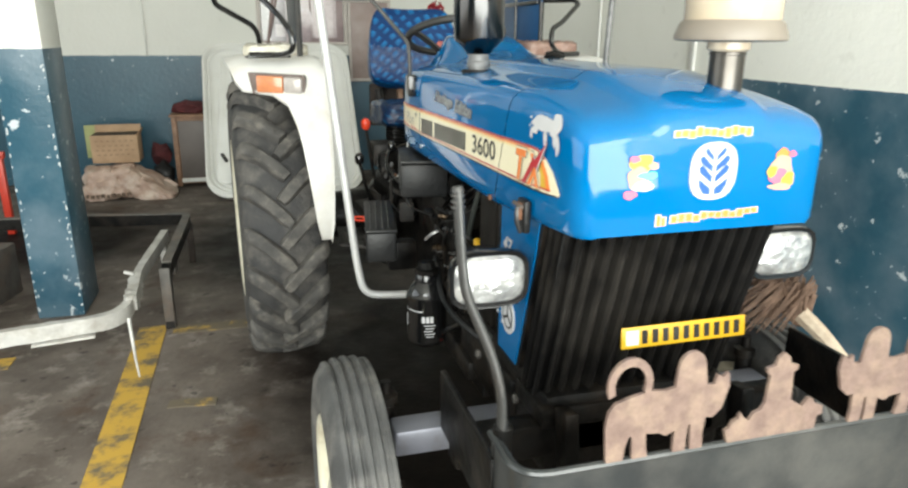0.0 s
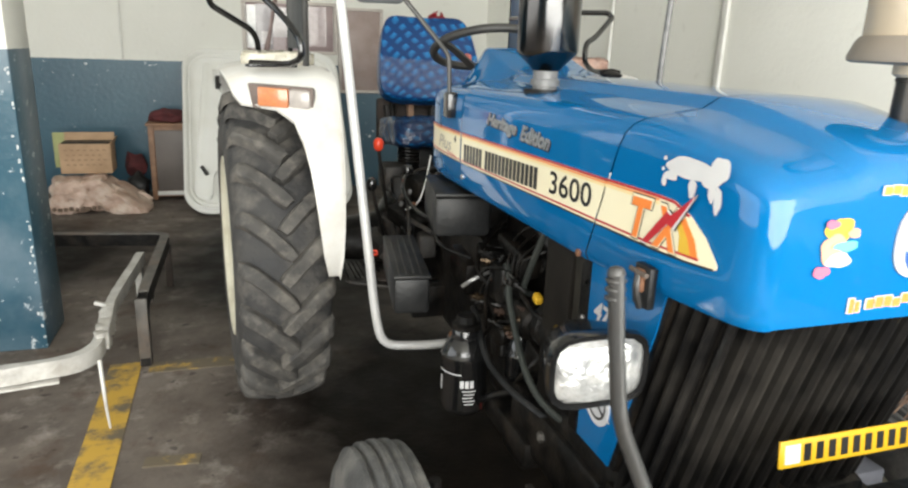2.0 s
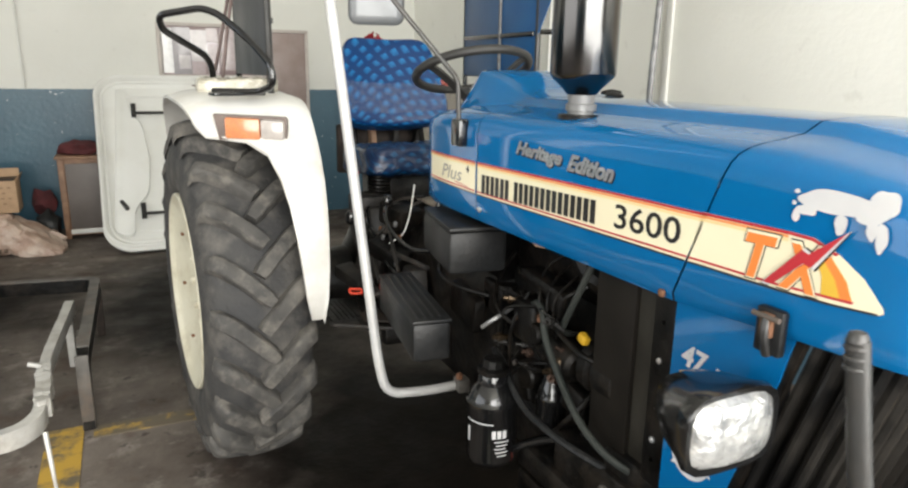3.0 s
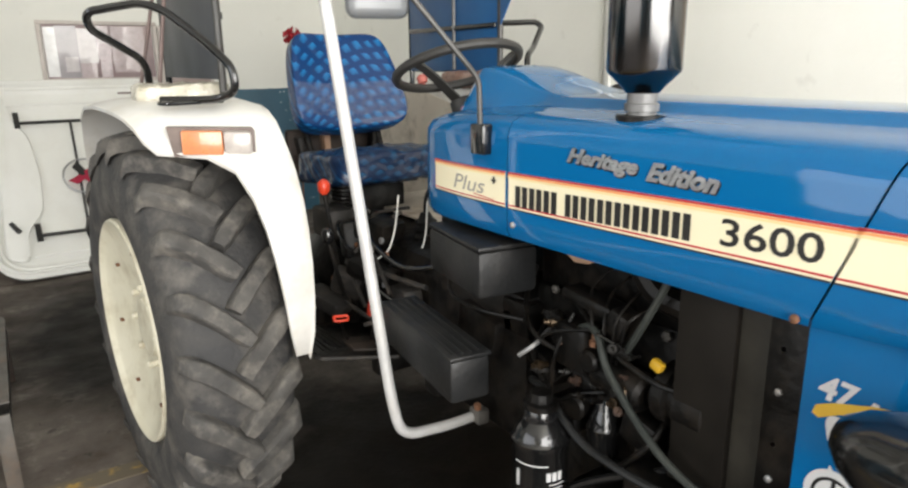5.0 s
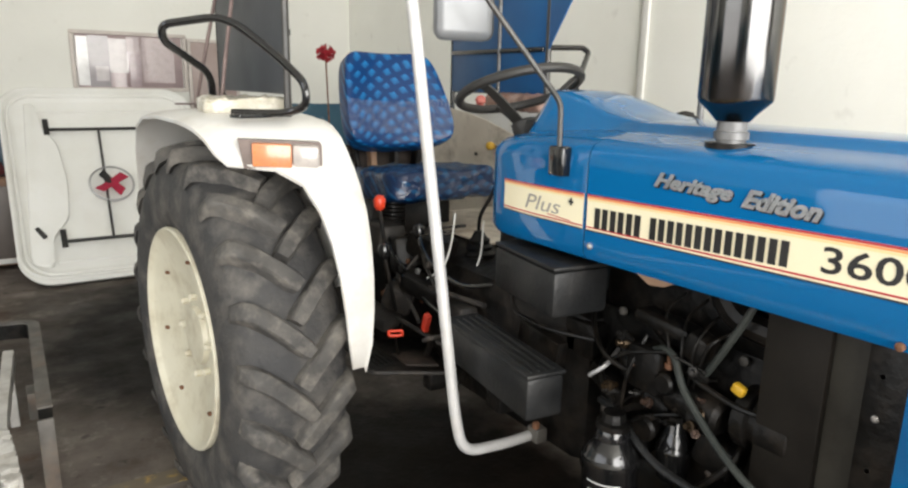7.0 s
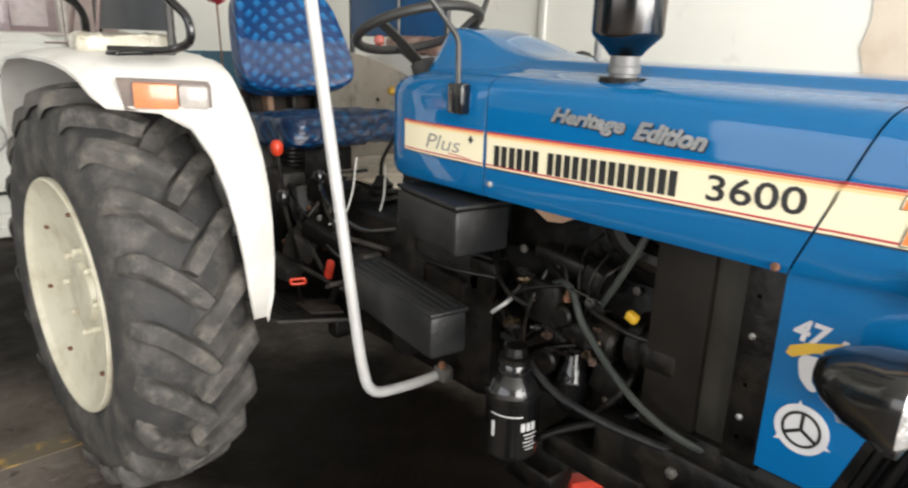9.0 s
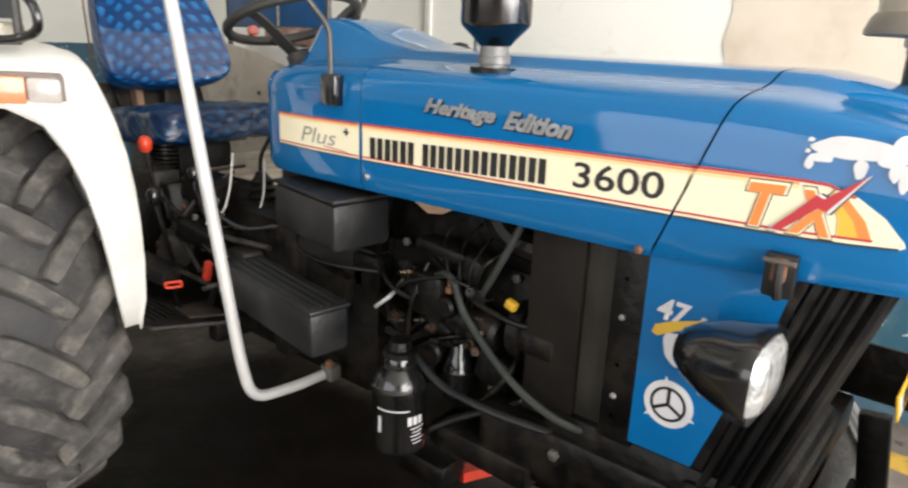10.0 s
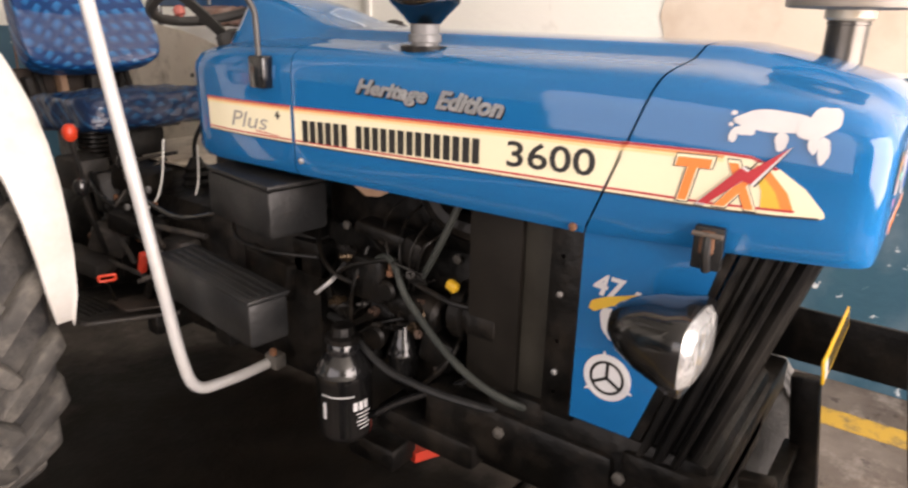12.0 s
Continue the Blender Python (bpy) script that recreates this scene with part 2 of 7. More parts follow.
def wall_mat(name, edge=1.258, faded=0.0, chips=0.0, white=1.0):
    """Lime-white above 1.25 m, chipped blue enamel below, with white flakes and grey grime."""
    m, nt, p = principled(name)
    n, l = nt.nodes, nt.links
    co = n.new("ShaderNodeTexCoord")
    sep = n.new("ShaderNodeSeparateXYZ")
    l.new(co.outputs["Object"], sep.inputs[0])

    def noise(s, d=6, r=0.55):
        t = n.new("ShaderNodeTexNoise")
        t.inputs["Scale"].default_value, t.inputs["Detail"].default_value, t.inputs["Roughness"].default_value = s, d, r
        l.new(co.outputs["Object"], t.inputs["Vector"])
        return t.outputs[0]

    def ramp(src, p0, p1, c0, c1):
        r = n.new("ShaderNodeValToRGB")
        r.color_ramp.elements[0].position, r.color_ramp.elements[1].position = p0, p1
        r.color_ramp.elements[0].color, r.color_ramp.elements[1].color = (*c0, 1), (*c1, 1)
        l.new(src, r.inputs[0])
        return r.outputs[0]

    def mix(f, a, b):
        x = n.new("ShaderNodeMixRGB")
        l.new(f, x.inputs[0]), l.new(a, x.inputs[1]), l.new(b, x.inputs[2])
        return x.outputs[0]
    K, W1 = (0, 0, 0), (1, 1, 1)
    upper = ramp(noise(1.3), 0.3, 0.75, (0.83 * white, 0.83 * white, 0.78 * white), (0.76 * white, 0.76 * white, 0.705 * white))
    grime = ramp(noise(7, 8), 0.64, 0.78, K, (0.32, 0.32, 0.32))
    gcol = ramp(noise(3), 0.3, 0.7, (0.50, 0.48, 0.43), (0.40, 0.38, 0.34))
    upper = mix(grime, upper, gcol)
    lower = ramp(noise(1.6), 0.3, 0.7, (0.019, 0.070, 0.110), (0.034, 0.104, 0.150))
    if faded:
        lower = mix(ramp(noise(2.6, 5), 0.42, 0.66, K, (faded, faded, faded)), lower, ramp(noise(5), 0.3, 0.7, (0.098, 0.155, 0.20), (0.145, 0.20, 0.245)))
    fl1 = ramp(noise(7, 6, 0.62), 0.672 - chips, 0.69 - chips, K, W1)
    fl2 = ramp(noise(21, 5, 0.6), 0.685 - chips, 0.705 - chips, K, W1)
    flc = ramp(noise(2), 0.3, 0.7, (0.62, 0.66, 0.68), (0.45, 0.52, 0.56))
    lower = mix(fl1, mix(fl2, lower, flc), flc)
    ad = n.new("ShaderNodeMath")
    ad.operation = 'MULTIPLY_ADD'
    l.new(noise(22, 4), ad.inputs[0])
    ad.inputs[1].default_value = 0.012
    l.new(sep.outputs[2], ad.inputs[2])
    gt = n.new("ShaderNodeMath")
    gt.operation = 'GREATER_THAN'
    l.new(ad.outputs[0], gt.inputs[0])
    gt.inputs[1].default_value = edge
    l.new(mix(gt.outputs[0], lower, upper), p.inputs["Base Color"])
    rr = n.new("ShaderNodeMapRange")
    rr.inputs["To Min"].default_value, rr.inputs["To Max"].default_value = 0.34, 0.75
    l.new(gt.outputs[0], rr.inputs["Value"])
    l.new(rr.outputs[0], p.inputs["Roughness"])
    bp = n.new("ShaderNodeBump")
    bp.inputs["Strength"].default_value, bp.inputs["Distance"].default_value = 0.25, 0.01
    l.new(noise(30, 8), bp.inputs["Height"])
    l.new(bp.outputs[0], p.inputs["Normal"])
    return m


# uneven light put into the whites: this copy dimmed, the east wall's raised
WALL = wall_mat("two_tone_wall_paint", white=0.88)
# east lower half: fading, with sheen and haze painted into the colour
WALLE = wall_mat("faded_lit_wall_paint", 1.258, 0.85, 0.018, 1.06)
PILLARM = wall_mat("faded_pillar_paint", 1.40, 0.85, 0.03)


def floor_mat():
    m, nt, p = principled("oily_shaded_concrete")
    n, l = nt.nodes, nt.links
    geo = n.new("ShaderNodeNewGeometry")
    co = n.new("ShaderNodeTexCoord")

    def noise(s, d=8, r=0.6):
        t = n.new("ShaderNodeTexNoise")
        t.inputs["Scale"].default_value, t.inputs["Detail"].default_value, t.inputs["Roughness"].default_value = s, d, r
        l.new(co.outputs["Object"], t.inputs["Vector"])
        return t.outputs[0]

    def ramp(src, p0, p1, c0, c1):
        r = n.new("ShaderNodeValToRGB")
        r.color_ramp.elements[0].position, r.color_ramp.elements[1].position = p0, p1
        r.color_ramp.elements[0].color, r.color_ramp.elements[1].color = (*c0, 1), (*c1, 1)
        l.new(src, r.inputs[0])
        return r.outputs[0]
    base = ramp(noise(1.8), 0.35, 0.7, (0.072, 0.058, 0.049), (0.215, 0.187, 0.163))
    fine = ramp(noise(5.5, 10, 0.7), 0.53, 0.70, (0, 0, 0), (0.75, 0.75, 0.75))
    mx = n.new("ShaderNodeMixRGB")
    l.new(fine, mx.inputs[0]), l.new(base, mx.inputs[1])
    mx.inputs[2].default_value = (0.34, 0.305, 0.275, 1)
    # brown stains and small dark drips
    st = n.new("ShaderNodeMixRGB")
    l.new(ramp(noise(3.1, 7, 0.65), 0.55, 0.66, (0, 0, 0), (0.65, 0.65, 0.65)), st.inputs[0])
    l.new(mx.outputs[0], st.inputs[1])
    st.inputs[2].default_value = (0.082, 0.050, 0.033, 1)
    mx = n.new("ShaderNodeMixRGB")
    l.new(ramp(noise(13, 5, 0.6), 0.62, 0.68, (0, 0, 0), (0.7, 0.7, 0.7)), mx.inputs[0])
    l.new(st.outputs[0], mx.inputs[1])
    mx.inputs[2].default_value = (0.035, 0.030, 0.026, 1)
    # old oil under the machine, its shade painted in too, and along the back
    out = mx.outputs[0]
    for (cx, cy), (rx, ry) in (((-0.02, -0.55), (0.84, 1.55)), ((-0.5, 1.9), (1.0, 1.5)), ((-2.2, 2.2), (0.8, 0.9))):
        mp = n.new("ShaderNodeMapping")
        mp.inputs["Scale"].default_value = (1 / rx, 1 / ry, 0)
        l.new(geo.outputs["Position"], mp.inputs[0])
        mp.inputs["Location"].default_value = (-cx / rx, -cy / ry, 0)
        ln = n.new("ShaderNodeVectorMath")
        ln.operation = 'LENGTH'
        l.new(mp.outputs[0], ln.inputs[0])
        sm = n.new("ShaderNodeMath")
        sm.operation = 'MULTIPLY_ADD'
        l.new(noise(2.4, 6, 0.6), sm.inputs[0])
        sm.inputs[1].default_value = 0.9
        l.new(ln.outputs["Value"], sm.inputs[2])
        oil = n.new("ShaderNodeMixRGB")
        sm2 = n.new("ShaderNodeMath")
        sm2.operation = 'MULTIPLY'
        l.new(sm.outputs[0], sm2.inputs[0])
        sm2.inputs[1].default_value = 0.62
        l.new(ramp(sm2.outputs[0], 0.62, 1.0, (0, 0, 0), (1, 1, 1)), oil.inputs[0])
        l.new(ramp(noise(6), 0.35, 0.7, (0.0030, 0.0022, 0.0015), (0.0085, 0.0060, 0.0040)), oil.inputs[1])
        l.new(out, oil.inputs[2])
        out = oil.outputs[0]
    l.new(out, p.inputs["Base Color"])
    l.new(ramp(noise(3.5), 0.3, 0.7, (0.42, 0.42, 0.42), (0.75, 0.75, 0.75)), p.inputs["Roughness"])
    p.inputs["Specular IOR Level"].default_value = 0.12
    bp = n.new("ShaderNodeBump")
    bp.inputs["Strength"].default_value, bp.inputs["Distance"].default_value = 0.3, 0.01
    l.new(noise(40), bp.inputs["Height"])
    l.new(bp.outputs[0], p.inputs["Normal"])
    return m


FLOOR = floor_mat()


def worn_line_mat(name, wear):
    m, nt, p = principled(name)
    n, l = nt.nodes, nt.links
    co = n.new("ShaderNodeTexCoord")
    t = n.new("ShaderNodeTexNoise")
    t.inputs["Scale"].default_value, t.inputs["Detail"].default_value, t.inputs["Roughness"].default_value = 9, 8, 0.65
    l.new(co.outputs["Object"], t.inputs["Vector"])
    r = n.new("ShaderNodeValToRGB")
    r.color_ramp.elements[0].position, r.color_ramp.elements[1].position = 0.46 - wear, 0.62 - wear
    r.color_ramp.elements[0].color, r.color_ramp.elements[1].color = (0.50, 0.31, 0.045, 1), (0.13, 0.105, 0.07, 1)
    l.new(t.outputs[0], r.inputs[0])
    l.new(r.outputs[0], p.inputs["Base Color"])
    p.inputs["Roughness"].default_value = 0.65
    return m


LINE, LINE2 = worn_line_mat("yellow_floor_paint", 0.0), worn_line_mat("worn_yellow_floor_paint", 0.15)


def seat_mat(name, dark, crumple):
    """Blue woven cover with staggered bright dashes, under clear film that is crumpled more or less."""
    m, nt, p = principled(name)
    n, l = nt.nodes, nt.links
    co = n.new("ShaderNodeTexCoord")
    sp = n.new("ShaderNodeSeparateXYZ")
    l.new(co.outputs["Object"], sp.inputs[0])
    up = n.new("ShaderNodeMath")
    up.operation = 'MULTIPLY_ADD'
    l.new(sp.outputs[1], up.inputs[0])
    up.inputs[1].default_value = -0.9
    l.new(sp.outputs[2], up.inputs[2])
    wv = n.new("ShaderNodeTexNoise")
    wv.inputs["Scale"].default_value, wv.inputs["Detail"].default_value = 26, 1
    l.new(co.outputs["Object"], wv.inputs["Vector"])
    ad = n.new("ShaderNodeMath")
    ad.operation = 'MULTIPLY_ADD'
    l.new(wv.outputs[0], ad.inputs[0])
    ad.inputs[1].default_value = 0.011
    l.new(up.outputs[0], ad.inputs[2])
    cb = n.new("ShaderNodeCombineXYZ")
    l.new(sp.outputs[0], cb.inputs[0]), l.new(ad.outputs[0], cb.inputs[1])
    mp = n.new("ShaderNodeMapping")
    mp.inputs["Rotation"].default_value = (0, 0, radians(14))
    l.new(cb.outputs[0], mp.inputs[0])
    mp.inputs["Scale"].default_value = (19, 42, 1)
    m2 = n.new("ShaderNodeMapping")
    m2.inputs["Rotation"].default_value = (0, 0, radians(45))
    l.new(mp.outputs[0], m2.inputs[0])
    vo = n.new("ShaderNodeTexVoronoi")
    vo.voronoi_dimensions, vo.feature = '2D', 'F1'
    vo.inputs["Scale"].default_value, vo.inputs["Randomness"].default_value = 1.0, 0.14
    l.new(m2.outputs[0], vo.inputs["Vector"])
    df_ = n.new("ShaderNodeVectorMath")
    df_.operation = 'SUBTRACT'
    l.new(m2.outputs[0], df_.inputs[0]), l.new(vo.outputs["Position"], df_.inputs[1])
    hi = n.new("ShaderNodeVectorMath")
    hi.operation = 'DOT_PRODUCT'
    l.new(df_.outputs[0], hi.inputs[0])
    hi.inputs[1].default_value = (-0.707, 0.707, 0)
    mr_ = n.new("ShaderNodeMath")
    mr_.operation = 'MULTIPLY_ADD'
    l.new(vo.outputs["Distance"], mr_.inputs[0])
    mr_.inputs[1].default_value = -0.8
    l.new(hi.outputs["Value"], mr_.inputs[2])
    rp = n.new("ShaderNodeValToRGB")
    k = dark
    rp.color_ramp.elements[0].position, rp.color_ramp.elements[1].position = 0.56, 0.80
    rp.color_ramp.elements[0].color, rp.color_ramp.elements[1].color = (0.0010 * k, 0.030 * k, 0.120 * k, 1), (0.008 * k, 0.135 * k, 0.34 * k, 1)
    of = n.new("ShaderNodeMath")
    of.operation = 'ADD'
    l.new(mr_.outputs[0], of.inputs[0])
    of.inputs[1].default_value = 0.70
    l.new(of.outputs[0], rp.inputs[0])
    l.new(rp.outputs[0], p.inputs["Base Color"])
    p.inputs["Roughness"].default_value = 0.45
    p.inputs["Specular IOR Level"].default_value = 0.2
    p.inputs["Coat Weight"].default_value = 0.35 + 0.30 * crumple
    p.inputs["Coat Roughness"].default_value = 0.10
    t3 = n.new("ShaderNodeTexNoise")
    t3.inputs["Scale"].default_value, t3.inputs["Detail"].default_value = 15, 3
    t3.inputs["Distortion"].default_value = 1.2 * crumple
    l.new(co.outputs["Object"], t3.inputs["Vector"])
    bp = n.new("ShaderNodeBump")
    bp.inputs["Strength"].default_value, bp.inputs["Distance"].default_value = 0.5 + 0.5 * crumple, 0.02
    l.new(t3.outputs[0], bp.inputs["Height"])
    l.new(bp.outputs[0], p.inputs["Coat Normal"])
    return m


# the cushion takes the same cover colours at 0.46, under more crumpled film
SEATM, CUSHM = seat_mat("blue_figured_seat_cover", 1.0, 0.1), seat_mat("film_wrapped_seat_cover", 0.46, 1.0)


# ---- shape helpers ----
def part(name, bm, material, parent=None, label="", smooth=True, angle=35):
    """One mesh object from a bmesh, under its thing or part."""
    bmesh.ops.recalc_face_normals(bm, faces=bm.faces[:])
    if smooth:
        for f in bm.faces:
            f.smooth = True
        lim = radians(angle)
        for e in bm.edges:
            if len(e.link_faces) == 2 and e.calc_face_angle(0) > lim:
                e.smooth = False
    me = bpy.data.meshes.new(name)
    bm.to_mesh(me)
    bm.free()
    me.materials.append(material)
    ob = new(name, me)
    if parent is not None:
        ob.parent = parent
    if label:
        ob["label"] = label
    return ob


def thing(name, label, category, group="", kind=""):
    return tagged(new(name), label, category, group, kind)


def box(bm, c, s, bevel=0.0, m=None, seg=2):
    r = bmesh.ops.create_cube(bm, size=1.0)
    vs = r["verts"]
    bmesh.ops.scale(bm, vec=s, verts=vs)
    if bevel:
        es = list({e for v in vs for e in v.link_edges})
        q = bmesh.ops.bevel(bm, geom=es, offset=bevel, segments=seg, affect='EDGES', profile=0.5)
        vs = list({v for f in q["faces"] for v in f.verts} | {v for v in vs if v.is_valid})
    if m is not None:
        bmesh.ops.transform(bm, matrix=m, verts=vs)
    bmesh.ops.translate(bm, vec=c, verts=vs)
    return vs


def boxbm(c, s, bevel=0.0, m=None):
    bm = bmesh.new()
    box(bm, c, s, bevel, m)
    return bm


def frame_of(d):
    d = Vector(d).normalized()
    a = Vector((0, 0, 1)) if abs(d.z) < 0.9 else Vector((0, 1, 0))
    u = d.cross(a).normalized()
    return u, d.cross(u).normalized()


def ring_skin(bm, rings, closed=True, cap=True):
    """Skin over rings of points."""
    vr = [[bm.verts.new(p) for p in r] for r in rings]
    k = len(vr[0])
    for a, b in zip(vr, vr[1:]):
        for i in range(k if closed else k - 1):
            j = (i + 1) % k
            bm.faces.new((a[i], a[j], b[j], b[i]))
    if cap and closed:
        bm.faces.new(vr[0][::-1]), bm.faces.new(vr[-1])
    return vr


def rounded_path(pts, r=0.05, n=5):
    """A path with its corners rounded."""
    pts = [Vector(p) for p in pts]
    out = [pts[0]]
    for a, b, c in zip(pts, pts[1:], pts[2:]):
        k = min(r, (b - a).length * 0.45, (c - b).length * 0.45)
        p0, p2 = b + (a - b).normalized() * k, b + (c - b).normalized() * k
        for i in range(n + 1):
            t = i / n
            out.append(p0 * (1 - t) ** 2 + b * 2 * t * (1 - t) + p2 * t * t)
    return out + [pts[-1]]


def tube(bm, pts, rad, seg=10, r=0.05, cap=True):
    """A bent bar; rad is one radius or one for each of the given points' ends."""
    path = rounded_path(pts, r) if len(pts) > 2 and r else [Vector(p) for p in pts]
    u = None
    rings = []
    for i, p in enumerate(path):
        d = (path[min(i + 1, len(path) - 1)] - path[max(i - 1, 0)]).normalized()
        if u is None:
            u, v = frame_of(d)
        u = (u - d * u.dot(d)).normalized()
        v = d.cross(u)
        q = rad if not isinstance(rad, tuple) else rad[0] + (rad[1] - rad[0]) * i / max(1, len(path) - 1)
        rings.append([p + (u * math.cos(a) + v * math.sin(a)) * q for a in (2 * math.pi * j / seg for j in range(seg))])
    ring_skin(bm, rings, True, cap)


def tubebm(pts, rad, seg=10, r=0.05):
    bm = bmesh.new()
    tube(bm, pts, rad, seg, r)
    return bm


def lathe(bm, prof, c, axis=(0, 0, 1), seg=32, cap=True):
    """Turned body: prof is (distance along axis, radius) from end to end."""
    d = Vector(axis).normalized()
    u, v = frame_of(d)
    c = Vector(c)
    rings = [[c + d * h + (u * math.cos(a) + v * math.sin(a)) * max(q, 1e-4) for a in (2 * math.pi * j / seg for j in range(seg))] for h, q in prof]
    ring_skin(bm, rings, True, cap)


def lathebm(prof, c, axis=(0, 0, 1), seg=32, cap=True):
    bm = bmesh.new()
    lathe(bm, prof, c, axis, seg, cap)
    return bm


def torus(bm, c, axis, R, r, seg=40, ks=10):
    d = Vector(axis).normalized()
    u, v = frame_of(d)
    c = Vector(c)
    rings = []
    for i in range(seg):
        a = 2 * math.pi * i / seg
        o = u * math.cos(a) + v * math.sin(a)
        rings.append([c + o * (R + r * math.cos(b)) + d * r * math.sin(b) for b in (2 * math.pi * j / ks for j in range(ks))])
    ring_skin(bm, rings + [rings[0]], True, False)
    bmesh.ops.remove_doubles(bm, verts=bm.verts[:], dist=1e-6)


def slab(bm, pts, d):
    """Flat polygon pts, thickened by the vector d."""
    d = Vector(d)
    a = [bm.verts.new(Vector(p)) for p in pts]
    b = [bm.verts.new(Vector(p) + d) for p in pts]
    n = len(a)
    bm.faces.new(a), bm.faces.new(b[::-1])
    for i in range(n):
        bm.faces.new((a[i], b[i], b[(i + 1) % n], a[(i + 1) % n]))


def slabbm(pts, d):
    bm = bmesh.new()
    slab(bm, pts, d)
    return bm


def bulge_box(bm, c, s, nx=14, ny=14, puff=0.35, m=None):
    """Padded cushion: a box with rounded, swollen faces."""
    vs = bmesh.ops.create_cube(bm, size=2.0)["verts"]
    es = list({e for v in vs for e in v.link_edges})
    bmesh.ops.subdivide_edges(bm, edges=es, cuts=nx, use_grid_fill=True)
    allv = [v for v in bm.verts]
    for v in allv:
        p = v.co.copy()
        q = Vector(tuple(math.copysign(abs(x) ** 1.0, x) for x in p))
        n6 = (abs(q.x) ** 7 + abs(q.y) ** 7 + abs(q.z) ** 7) ** (1 / 7)
        v.co = q / max(n6, 1e-6)
        v.co.x *= s[0] / 2
        v.co.y *= s[1] / 2
        v.co.z *= s[2] / 2
    if m is not None:
        bmesh.ops.transform(bm, matrix=m, verts=allv)
    bmesh.ops.translate(bm, vec=c, verts=allv)


# ---- shed ----
BACK, RIGHT, LEFT, FRONT, TOP = 4.42, 1.83, -6.2, -6.3, 3.7
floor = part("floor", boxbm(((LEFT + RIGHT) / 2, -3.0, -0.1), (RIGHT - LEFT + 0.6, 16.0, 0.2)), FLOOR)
tagged(floor, "dark oil-stained concrete workshop floor, shade under the tractor in its colour", "floor", kind="structure")
ground = part("ground", boxbm((0, -60, -0.16), (240, 240, 0.1)), mat("yard_dirt", (0.32, 0.26, 0.19), (0.26, 0.21, 0.15), 2, 0.9, 0, 0.3, 20))
tagged(ground, "dry pale dirt yard outside the shed", "ground", kind="structure")


def wall(name, c, s, label, m=WALL):
    return tagged(part(name, boxbm(c, s), m, smooth=False), label, "wall", kind="structure")


wall("wall_north", ((LEFT + RIGHT) / 2, BACK + 0.1, TOP / 2), (RIGHT - LEFT, 0.2, TOP), "white plastered wall with chipped blue lower half")
wall("wall_east", (RIGHT + 0.1, (BACK + FRONT) / 2, TOP / 2), (0.2, BACK - FRONT + 0.4, TOP), "white plastered wall with flaking blue lower half", WALLE)
wall("wall_west", (LEFT - 0.1, 2.75, TOP / 2), (0.2, 3.4, TOP), "white plastered wall with blue lower half")
wall("wall_west_front", (LEFT - 0.1, -5.2, TOP / 2), (0.2, 2.2, TOP), "white plastered wall with blue lower half")
wall("wall_south_left", (-4.95, FRONT - 0.1, TOP / 2), (2.5, 0.2, TOP), "white plastered wall with blue lower half")
ceil = part("ceiling", boxbm(((LEFT + RIGHT) / 2, (BACK + FRONT) / 2, TOP + 0.06), (RIGHT - LEFT + 0.4, BACK - FRONT + 0.4, 0.12)), mat("whitewashed_ceiling", (0.72, 0.72, 0.68), (0.64, 0.64, 0.60), 2, 0.85, 0, 0.1, 20))
tagged(ceil, "plain whitewashed ceiling", "ceiling", kind="structure")
pillar = part("pillar", boxbm((-1.845, 0.80, TOP / 2), (0.23, 0.36, TOP), 0.012), PILLARM)
tagged(pillar, "square white pillar with chipped blue lower half", "pillar", kind="structure")
# flakes where the paint has come off the pillar's corners
CHIP = mat("bare_lime_chip", (0.60, 0.62, 0.62), (0.46, 0.50, 0.52), 30, 0.8)
rnd = random.Random(64)
for k in range(56):
    ex, dx = ((-1.7375, -1), (-1.9525, 1))[k % 2]
    x, z = ex + dx * rnd.expovariate(1 / 0.006), rnd.uniform(0.03, 1.36)
    w, h, n_ = rnd.uniform(0.003, 0.007), rnd.uniform(0.004, 0.014), rnd.randint(5, 8)
    part("paint_chip", slabbm([(x + w * rnd.uniform(0.6, 1.1) * math.cos(2 * math.pi * i / n_), 0.6192, z + h * rnd.uniform(0.5, 1.2) * math.sin(2 * math.pi * i / n_)) for i in range(n_)], (0, 0.002, 0)), CHIP, pillar, smooth=False)
pw = part("pipe_strip", boxbm((RIGHT - 0.012, 0.53, 2.2), (0.02, 0.05, 2.9), 0.004), CONDUIT)
tagged(pw, "white cable strip fixed on the wall", "conduit", kind="structure")
pw = part("conduit", tubebm([(RIGHT - 0.02, 1.75, 1.2), (RIGHT - 0.02, 1.75, 3.6)], 0.012, 8), CONDUIT)
tagged(pw, "thin grey conduit on the wall", "conduit", kind="structure")
pw = part("conduit_north", tubebm([(-1.78, BACK - 0.02, 1.25), (-1.78, BACK - 0.02, 3.6)], 0.008, 8), CONDUIT)
tagged(pw, "thin painted conduit on the wall", "conduit", kind="structure")

